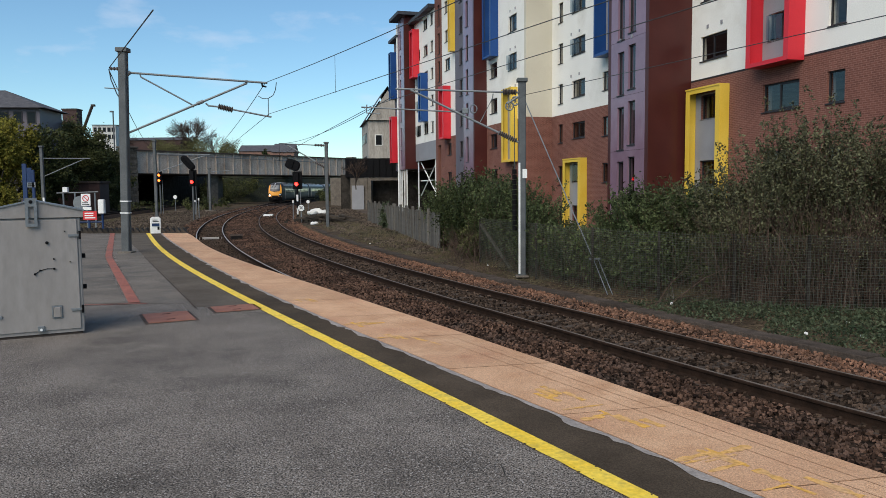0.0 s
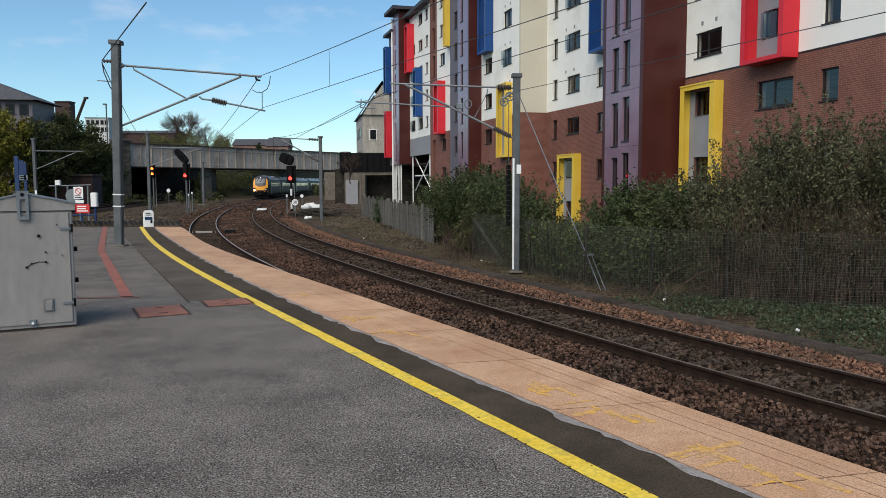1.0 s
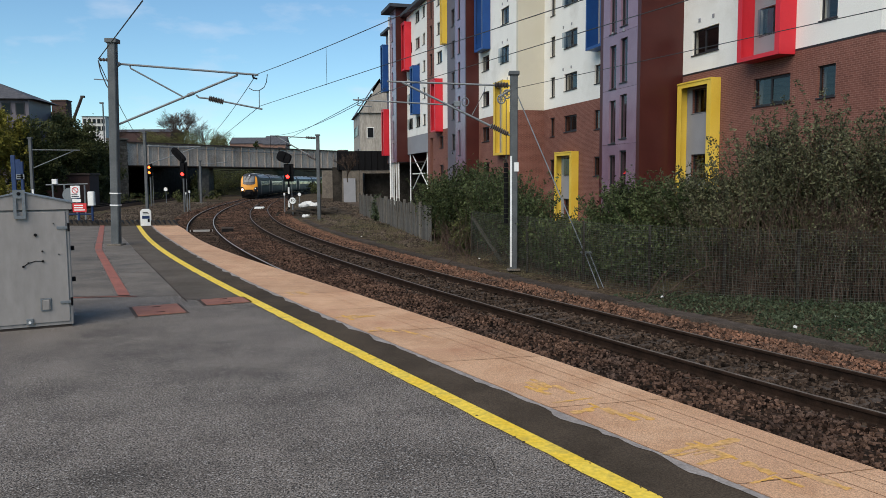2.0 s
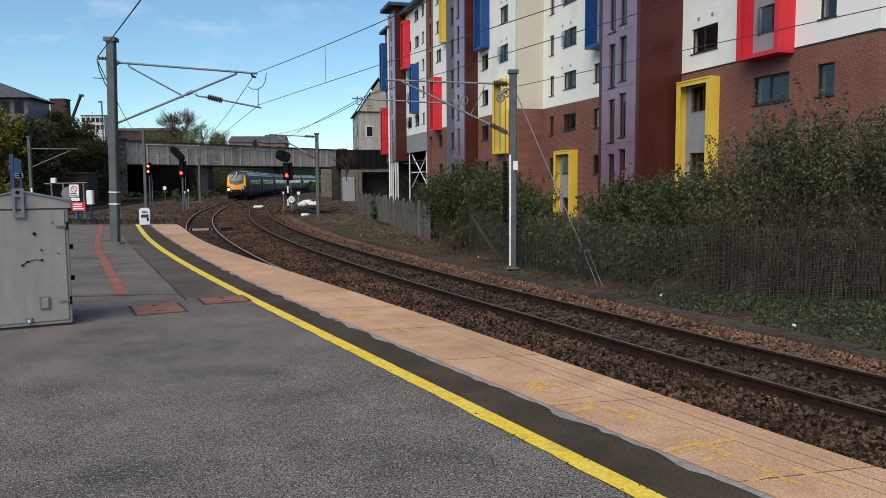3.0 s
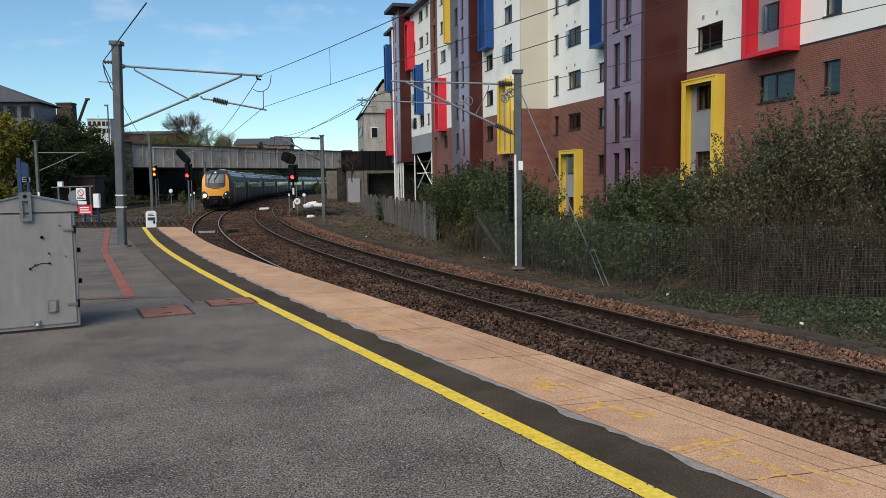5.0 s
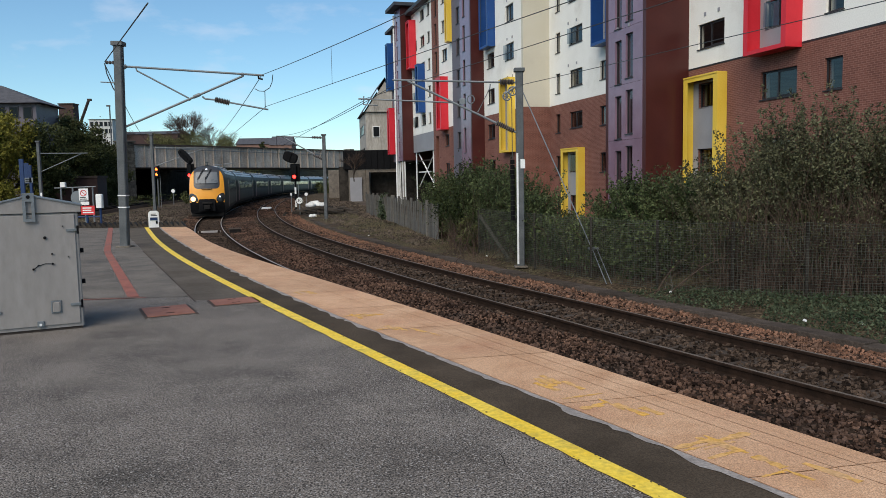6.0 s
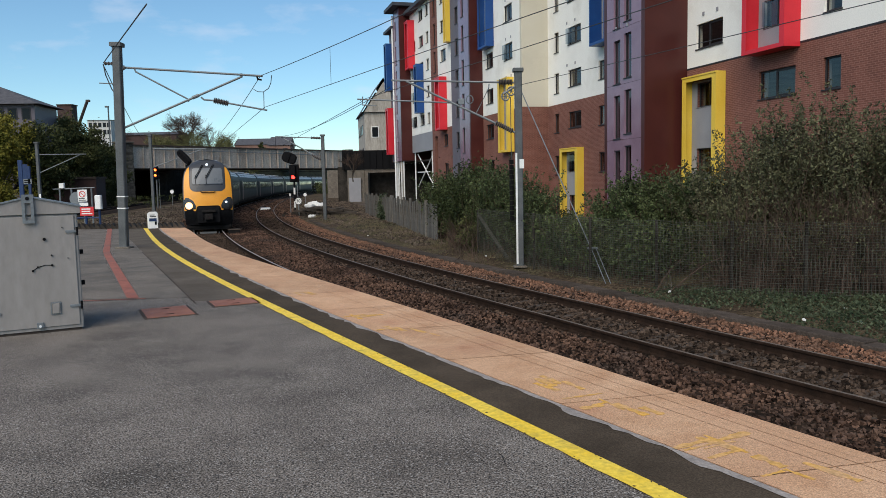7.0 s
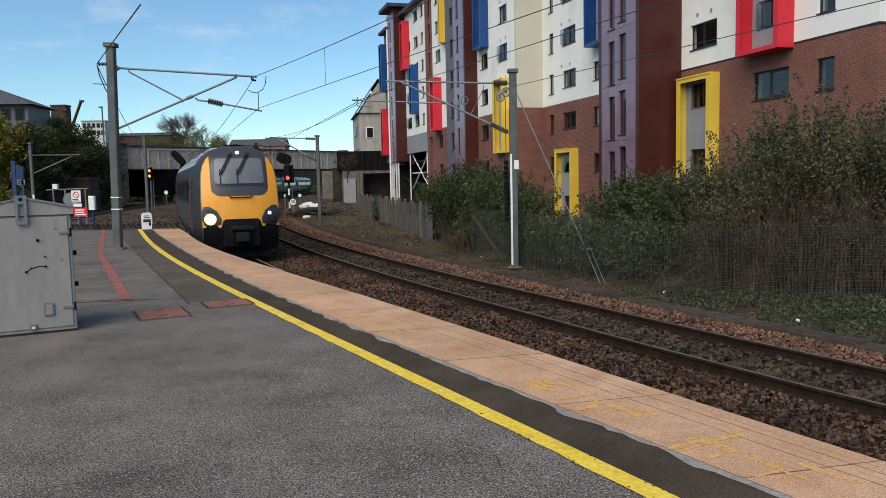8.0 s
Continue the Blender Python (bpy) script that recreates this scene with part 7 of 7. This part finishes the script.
# along the wire fence, from the far end to the near one
bush([(0.15, 34.6, 0.75, 0.9, 1.2, 0.7), (1.3, 29.5, 0.9, 1.5, 1.6, 1.2), (0.9, 32.2, 0.7, 1.1, 1.4, 0.8), (2.4, 28.0, 0.6, 1.1, 1.3, 1.2), (3.0, 27.5, -0.1, 1.0, 1.2, 0.9), (1.9, 29.8, -0.3, 0.9, 1.0, 0.7)], (1.6, 29.6, 0.8, 1.0), 24000, 0.055, LEAF, "dense dark green bush rising over the fence", 11, 40)
bush([(3.6, 24.5, -0.2, 1.2, 1.0, 0.8), (4.6, 23.0, -0.3, 1.2, 1.0, 0.7)], (4.0, 23.6, 0.8, 0.6), 6000, 0.055, LEAF_DARK, "low dark green bush behind the wire fence", 12, 25)
bush([(5.6, 20.6, 0.75, 1.0, 1.0, 0.95), (6.7, 20.0, 0.65, 1.0, 1.0, 0.95), (7.4, 20.4, 0.45, 0.9, 1.0, 0.8), (5.3, 20.0, 0.0, 1.0, 0.9, 0.8), (6.6, 19.6, -0.1, 1.3, 0.9, 0.8)], (6.2, 20.0, 0.9, 0.5), 15000, 0.055, LEAF, "leafy green bush leaning on the wire fence", 13, 40)
bush([(6.6, 16.9, 0.1, 0.9, 0.5, 0.8), (8.2, 16.4, 0.0, 1.0, 0.5, 0.8), (9.8, 16.0, 0.0, 1.1, 0.5, 0.8)], (8.2, 16.4, 1.6, 0.25), 7000, 0.045, LEAF_DARK, "tangle of bare brown twigs behind the fence", 15, 120, 0.008)
bush([(7.0, 18.9, 0.2, 1.2, 0.6, 0.9), (8.6, 18.7, 0.5, 1.3, 0.6, 1.0), (10.2, 18.3, 0.6, 1.3, 0.6, 1.1), (11.8, 18.0, 0.6, 1.2, 0.6, 1.1), (8.4, 18.6, -0.5, 2.2, 0.5, 0.6), (11.0, 18.2, -0.4, 1.8, 0.5, 0.6)], (9.2, 18.5, 1.4, 0.3), 15000, 0.06, LEAF_DARK, "dense dark undergrowth behind the tall bush", 17, 60, 0.01)
bush([(0.35, 30.2, -0.4, 0.3, 0.9, 0.6), (0.85, 28.0, -0.4, 0.3, 1.0, 0.6), (1.15, 26.7, -0.4, 0.25, 0.5, 0.6)], (0.75, 28.6, 0.35, 2.0), 1500, 0.05, LEAF_DARK, "tangle of bare brown twigs between the two fences", 18, 120, 0.009)
bush([(-3.75, 51.0, -0.15, 0.35, 1.0, 0.75), (-3.6, 50.0, -0.75, 0.5, 1.0, 0.25)], (-3.7, 51, 0.2, 0.6), 3500, 0.07, IVY, "ivy grown over the paling fence", 16, 8)


def ground_cover():
    rnd = np.random.default_rng(21)

    def scatter(name, n, x0, x1, y0, y1, size, material, label, lo, hi, keep):
        p = np.stack([rnd.uniform(x0, x1, n), rnd.uniform(y0, y1, n), np.zeros(n)], 1)
        p = np.array([q for q in p if keep(q[0], q[1])])
        p[:, 2] = np.array([ground_height(q[0], q[1]) for q in p]) + rnd.uniform(lo, hi, len(p))
        tagged(new(name, leaf_mesh(name, p, size, rnd, material)), label, "plants", kind="stuff")

    side = lambda x, y: line_side(x, y)
    scatter("ivy", 46000, 3.6, 12.5, 8.8, 17.5, 0.034, IVY, "low ivy covering the bank below the fence", 0.0, 0.12,
            lambda x, y: side(x, y) > 5.95 and noise.noise((x * 0.8, y * 0.8, 4)) > -0.42 + max(0, (5.2 - x)) * 0.35 and y < 17.2 - (x - 4) * 0.2)
    scatter("dead_leaves", 48000, -6, 12, 9, 50, 0.03, STRAW, "dry leaves and litter along the trackside", 0.0, 0.03, lambda x, y: side(x, y) > 6.1 and side(x, y) < 10.5)
    # litter of stones and dead stems beyond the platform's end
    scatter("trackside_litter", 16000, -36, -13, 31, 75, 0.05, STRAW, "brown dead stems and litter beyond the platform's end", 0.0, 0.1, lambda x, y: side(x, y) < -2.6 and noise.noise((x * 0.5, y * 0.3, 6)) > -0.1 and abs(x - side_x(y - 50)) > 2.0)
    # tufts of grass and dead stalks
    s = Shape()
    for k in range(2600):
        y = 13 + 42 * rnd.random() ** 1.3
        o = rnd.uniform(7.2, 10.2)
        i = np.argmin(np.abs(LINE[:, 1] - y))
        x, yy = LINE[i, 0] + o * TANGENT[i, 1], LINE[i, 1] - o * TANGENT[i, 0]
        if noise.noise((x * 0.7, yy * 0.7, 9)) < 0.0:
            continue
        z = ground_height(x, yy)
        for j in range(5):
            a, h, l = rnd.uniform(0, 6.28), rnd.uniform(0.08, 0.28), rnd.uniform(0.02, 0.16)
            bx, by = x + rnd.normal() * 0.07, yy + rnd.normal() * 0.07
            s.add([(bx - 0.005, by, z), (bx + 0.005, by, z), (bx + l * math.cos(a), by + l * math.sin(a), z + h)], [(0, 1, 2)])
    tagged(solid("grass", s, STRAW, "straw-coloured tufts of grass along the trackside", "grass"), kind="stuff")
    # bits of litter
    for x, y in ((1.45, 24.6), (7.45, 13.9), (6.35, 13.2), (-3.4, 35.5), (4.95, 16.4), (7.0, 12.6), (3.6, 17.5)):
        solid("litter", Shape().box(-0.035, -0.025, 0, 0.035, 0.025, 0.03, 0.008), SACK, "scrap of white litter on the bank", "litter", group="litter", m=pose(x, y, ground_height(x, y) + 0.06, 10, 15, x * 50))


ground_cover()


def tree(x, y, z, h, blobs, count, size, material, label, seed, lean=0.0):
    """Trunk, limbs and a crown of leaves; the blobs are given from the foot."""
    rnd = np.random.default_rng(seed)
    t = thing("tree", pose(x, y, z), label, "tree", "trees by the railway")
    s = Shape().tube([(0, 0, -0.3), (0.1, 0, h * 0.25), (-0.05, 0.1, h * 0.5), (lean, 0, h * 0.8)], h * 0.03, 8, h * 0.008)
    part("trunk", s, BARK, t, smooth=True)
    for b in blobs:
        part("limb", Shape().tube([(0, 0, h * 0.2), (b[0] * 0.5, b[1] * 0.5, b[2] * 0.6), (b[0], b[1], b[2])], h * 0.012, 6, h * 0.003), BARK, t)
    o = new("crown", leaf_mesh("crown", cloud(blobs, count, rnd, 0.8, 0.5), size, rnd, material))
    o.parent = t
    return t


def crown_blobs(w, h, n, seed, low=0.12):
    r = random.Random(seed)
    out = []
    for k in range(n):
        q = low + (1 - low) * (k + 0.5) / n
        wide = w * (0.55 + 0.45 * math.sin(math.pi * min(q * 0.9 + 0.1, 1)))
        a = r.uniform(0, 6.28)
        rr = wide * r.uniform(0.25, 0.6)
        s = w * r.uniform(0.34, 0.5)
        out.append((rr * math.cos(a), rr * math.sin(a), h * q * 0.9, s, s, s * 0.85))
    return out


for k, (x, y, w, h, ma, lb) in enumerate((
        (-48.4, 104, 5.0, 12.0, LEAF_DARK, "dense dark evergreen tree on the railway bank"),
        (-52.0, 104, 5.4, 12.4, LEAF_OLIVE, "broad olive green tree on the railway bank"),
        (-54.5, 101, 5.0, 11.6, LEAF_OLIVE, "olive-green budding tree on the railway bank"),
        (-50.0, 88, 4.4, 11.4, LEAF_YELLOW, "budding tree with yellow-green spring leaves above the hut"),
        (-46.8, 80, 3.6, 9.8, LEAF_YELLOW, "tree with yellow-green spring leaves"),
        (-48.3, 92, 4.2, 10.6, LEAF_DARK, "tall dark tree behind the platform sign"),
        (-48.8, 110, 4.4, 9.4, LEAF_DARK, "dark evergreen shrub beside the relay hut"),
        (-54.5, 116, 5.0, 11.4, LEAF_OLIVE, "dull green tree near the bridge"))):
    tree(x, y, -1.2, h, crown_blobs(w, h, 15, k + 40), 19000, 0.17, ma, lb, k + 60)


def bare_tree(x, y, z, h, seed, label, spread=0.55, last=6):
    rnd = random.Random(seed)
    t = thing("bare_tree", pose(x, y, z), label, "tree", "bare trees on the skyline")
    trunk, twigs = Shape(), Shape()

    def grow(p, d, l, r, depth):
        q = p + d * l
        r = max(r, h * 0.0007)
        (trunk if depth < 2 else twigs).tube([p, (p + q) / 2 + Vector((rnd.gauss(0, l * 0.04), 0, rnd.gauss(0, l * 0.03))), q], r, 5 if depth < 2 else 3, r * 0.65)
        if depth == last:
            return
        for _ in range(3 if depth < last - 1 else 2):
            e = (d + Vector((rnd.gauss(0, spread * (1.1 - 0.07 * depth)), rnd.gauss(0, spread * (1.1 - 0.07 * depth)), rnd.gauss(0.05, 0.2)))).normalized()
            grow(p + d * l * rnd.uniform(0.45, 1.0), e, l * rnd.uniform(0.7, 0.88), r * 0.6, depth + 1)

    grow(Vector((0, 0, 0)), Vector((0, 0, 1)), h * 0.2, h * 0.012, 0)
    part("trunk", trunk, BARK, t)
    tagged(part("twig_crown", twigs, TWIG, t, "bare spring twigs"), kind="stuff")


bare_tree(-61.5, 192, 6, 20, 1, "large bare tree on the skyline behind the bridge", 0.44, 8)
bare_tree(-57.5, 195, 6, 16, 7, "bare tree on the skyline behind the bridge", 0.42, 7)
bare_tree(-77, 185, 6, 17, 2, "bare tree beside the bridge's stone pillar")
bare_tree(-58, 210, 7, 14, 3, "small bare tree on the skyline")
bare_tree(-10.5, 93, 1.5, 6.6, 5, "slender pale birch by the old mill", 0.4)

# ---- skyline ----
ROOF_SLATE = mat("roof_slate", ((0.06, 0.06, 0.068), (0.10, 0.098, 0.105)), 0.75, scale=2, fine=14, fine_amount=0.2)
FAR_BRICK = mat("far_brick", ((0.19, 0.11, 0.085), (0.25, 0.15, 0.115)), 0.85, scale=1, fine=12, fine_amount=0.25)
FAR_STONE = mat("far_stone", ((0.30, 0.275, 0.24), (0.42, 0.39, 0.345)), 0.85, scale=0.6, fine=8, fine_amount=0.25, stain=(0.17, 0.15, 0.13), stretch=(1, 1, 0.2))
FAR_WHITE = mat("far_white", ((0.5, 0.49, 0.46), (0.58, 0.57, 0.54)), 0.8, scale=1, fine=10, fine_amount=0.1)


def pitched_house(name, m, w, d, wall_h, roof_h, wall, label, windows=(), hip=0.0, over=0.3, storeys=1):
    t = thing(name, m, label, "building")
    part("shell", Shape().box(-w / 2, 0, 0, w / 2, d, wall_h), wall, t)
    e = over
    part("roof", Shape().add([(-w / 2 - e, -e, wall_h), (w / 2 + e, -e, wall_h), (w / 2 + e, d + e, wall_h), (-w / 2 - e, d + e, wall_h), (-w / 2 + hip, d / 2, wall_h + roof_h), (w / 2 - hip, d / 2, wall_h + roof_h)],
                             [(0, 1, 5, 4), (2, 3, 4, 5), (3, 2, 1, 0)] + ([(1, 2, 5), (3, 0, 4)] if hip else [])), ROOF_SLATE, t)
    if not hip:
        for x in (-w / 2, w / 2):
            part("gable", Shape().loft([[(x + k, 0, wall_h + 0.005), (x + k, d, wall_h + 0.005), (x + k, d / 2, wall_h + roof_h * d / (d + 2 * e) - 0.06)] for k in (-0.12, 0.12)]), wall, t)
    for x, z, ww, hh in windows:
        o = new("window")
        o.parent = t
        part("frame", Shape().box(x - ww / 2, -0.06, z, x + ww / 2, -0.004, z + hh), FRAME_DARK, o)
        part("pane", Shape().box(x - ww / 2 + 0.12, -0.08, z + 0.12, x + ww / 2 - 0.12, -0.06, z + hh - 0.12), TRAIN_GLASS, o)
    return t


pitched_house("signal_box", pose(-55.8, 95, -1.3, 0, 0, 6), 12.0, 7, 13.2, 2.6, SLATE_PANEL, "timber lookout building with a hipped slate roof among trees",
              [(x, 11.3, 1.1, 1.5) for x in (-4.6, -3.0, -1.4, 0.2, 1.8, 3.4, 5.0)], hip=5.4, over=0.9)
pitched_house("terrace", pose(-52, 225, 6, 0, 0, 3), 15, 9, 6.8, 2.0, FAR_BRICK, "row of brick buildings on the skyline", [(x, 1.2, 1.2, 1.6) for x in range(-6, 7, 3)])
pitched_house("terrace", pose(-44.5, 215, 6, 0, 0, 3), 6, 9, 6.0, 2.6, FAR_BRICK, "brick house behind the bridge parapet", [(x, 3.6, 1.2, 1.6) for x in (-1.6, 1.6)])
pitched_house("terrace", pose(-78, 205, 6, 0, 0, -3), 17, 9, 9.0, 1.0, HUT_BROWN, "long low dark building on the skyline", [])
pitched_house("white_block", pose(-76.8, 175, 6, 0, 0, 8), 5, 9, 10.6, 0.3, FAR_WHITE, "pale flat-roofed building beyond the trees", [(x, z, 0.7, 1.0) for x in (-1.9, -0.9, 0.1, 1.1, 2.0) for z in (7.4, 9.0)])
t = thing("chimney_block", pose(-62.5, 130, 0), "brown square chimney block above the trees", "chimney")
part("shaft", Shape().box(-1.45, 0, -1.4, 0.95, 2.0, 15.3), HUT_BROWN, t)
part("cap", Shape().box(-1.55, -0.12, 15.3, 1.05, 2.1, 15.5), BRIDGE_DARK, t)
t = thing("jib", pose(-59.2, 130, 0), "leaning dark steel jib above the trees", "crane")
part("jib_arm", Shape().tube([(-6.9, 0, -1.3), (0.4, 0, 16.0)], 0.26, 4), BRIDGE_DARK, t)
part("jib_head", Shape().box(0.2, -0.25, 15.8, 0.8, 0.25, 16.15), BRIDGE_DARK, t)
t = thing("street_lamp", pose(-55.4, 130, 3), "slim grey street lamp on the skyline", "street lamp")
part("pole", Shape().tube([(0, 0, 0), (0, 0, 11.9)], 0.11, 6), MAST_GREY, t)
part("lantern", Shape().box(-0.5, -0.15, 11.8, 0.1, 0.15, 12.05), MAST_GREY, t)

SCRUB = mat("scrub_ground", ((0.016, 0.018, 0.010), (0.034, 0.034, 0.018)), 0.95, scale=0.3, fine=4, fine_amount=0.6, bump=1.0, bump_dist=0.2, spec=0.1)
# planted rise behind the bridge
rise = np.random.default_rng(77)
hill = Shape()
hx, hy = np.linspace(-130, 40, 60), np.linspace(168, 420, 30)
hz = lambda x, y: -1.3 + min((y - 168) / 12, 1) * (8.0 + 1.2 * noise.noise((x * 0.05, y * 0.05, 2))) - max(0, (x + 40) / 14) * 4.0
hill.add([(float(x), float(y), -1.6 + (max(hz(x, y), -1.6) + 1.6) * min(max((abs(line_side(x, y) - 1.7) - 7) / 7, 0), 1) if y < 360 else max(hz(x, y), -1.6)) for y in hy for x in hx], [(j * 60 + i, j * 60 + i + 1, (j + 1) * 60 + i + 1, (j + 1) * 60 + i) for j in range(29) for i in range(59)])
solid("hillside", hill, SCRUB, "scrubby rising ground beyond the bridge", "ground", "structure", smooth=True)
for k, (x, y, n, w, h, ma) in enumerate(((-66, 184, 9, 6, 7.4, LEAF_OLIVE), (-59.5, 186, 9, 6, 7.2, LEAF_OLIVE), (-53.5, 188, 8, 5, 6.4, LEAF_OLIVE), (-76, 182, 6, 5, 4.6, LEAF_DARK))):
    tree(x, y, 5.5, h, crown_blobs(w, h + 0.4, n, k + 90, 0.05), 22000, 0.12, ma, "scrubby olive thicket on the rise behind the bridge", k + 95)
# dark conifer by the brick house
tree(-48.3, 210, 6.6, 7.9, [(0, 0, 1 + k, 1.9 - 0.3 * k, 1.9 - 0.3 * k, 0.8) for k in range(6)], 4000, 0.25, LEAF_DARK, "dark conifer on the skyline", 120)


def tracks_scrub():
    """Low growth under the bridge and along the far bank."""
    rnd = np.random.default_rng(31)
    blobs = [(-40 + 1.6 * k + rnd.normal(), 99 + 3.2 * k, -0.4 + rnd.random() * 0.6, 1.6, 1.6, 1.1) for k in range(5)] + [(-26.5 + 1.1 * k, 165 + rnd.normal() * 3, 0.3, 1.6, 2, 1.9) for k in range(0, 6)] + [(-62 + 2.2 * k, 160 + rnd.normal() * 2, 1.0, 2.2, 2, 2.6) for k in range(9)]
    blobs += [(x, 172 + rnd.normal() * 2, 1.2 + rnd.random() * 2.2, 2.2, 2, 2.4) for x in np.arange(-60, -18, 1.9) if abs(line_side(x, 172) - 1.7) > 8]
    o = new("scrub", leaf_mesh("scrub", cloud(blobs, 24000, rnd), 0.17, rnd, LEAF_DARK))
    tagged(o, "low green scrub along the railway bank", "plants", kind="stuff")


tracks_scrub()

# ---- by the bridge's far end ----
mill = pitched_house("old_mill", pose(-11.0, 109.9, -1.5, 0, 0, -80), 12, 5.4, 12.3, 4.6, FAR_STONE, "old pale stone mill with a steep slate gable", [(x, z, 0.9, 1.4) for x in (-4.2, -1.8, 0.6, 3.0) for z in (3.0, 6.2, 9.4)], over=0.35)
for y, z in ((1.4, 5.6), (3.9, 5.6), (1.4, 8.9), (3.9, 8.9), (2.65, 12.6)):
    o = new("window")
    o.parent = mill
    part("frame", Shape().box(6.004, y - 0.5, z, 6.06, y + 0.5, z + 1.5), WHITE_PAINT, o)
    part("pane", Shape().box(6.06, y - 0.4, z + 0.1, 6.08, y + 0.4, z + 1.4), TRAIN_GLASS, o)
t = thing("retaining_wall", Matrix(), "concrete wall with a dark opening and pale sheeting below the mill", "wall", kind="structure")
part("pier", Shape().box(-11.6, 96.5, -1.2, -9.4, 97.2, 3.0, 0.05), CONCRETE, t, "stained concrete pier")
part("sheeting", Shape().box(-11.4, 96.3, -1.1, -9.9, 96.5, 2.0), GREY_PANEL, t, "pale corrugated sheet")
part("lintel", Shape().box(-9.4, 96.5, 2.65, -5.0, 97.2, 3.0, 0.05), CONCRETE, t)
part("recess", Shape().box(-9.35, 99, -1.2, -5.0, 99.3, 2.65), STONE_DARK, t)
part("side", Shape().box(-9.4, 96.5, -1.2, -9.0, 99, 2.65), CONCRETE, t)
part("parapet", Shape().box(-12.2, 96.4, 3.02, -5.0, 97.4, 5.4, 0.05), BLACK, t, "black parapet")
for k in range(9):
    part("parapet_rib", Shape().box(-12.0 + 0.8 * k, 96.3, 3.1, -11.9 + 0.8 * k, 96.4, 5.3), BLACK, t)
part("wing_wall", Shape().box(-12.9, 97.2, -1.2, -11.6, 125, 3.4), STONE_DARK, t)
part("apron", Shape().box(-13.0, 76, -1.1, -7.0, 96.3, -1.0), RUBBLE_DIRT, t, "brown beaten apron")


def motions():
    """The train runs in along the near track."""
    for i, c in enumerate(CARS):
        walk(c, [(k * 0.25, car_pose(i, k * 0.25)) for k in range(33)])


motions()
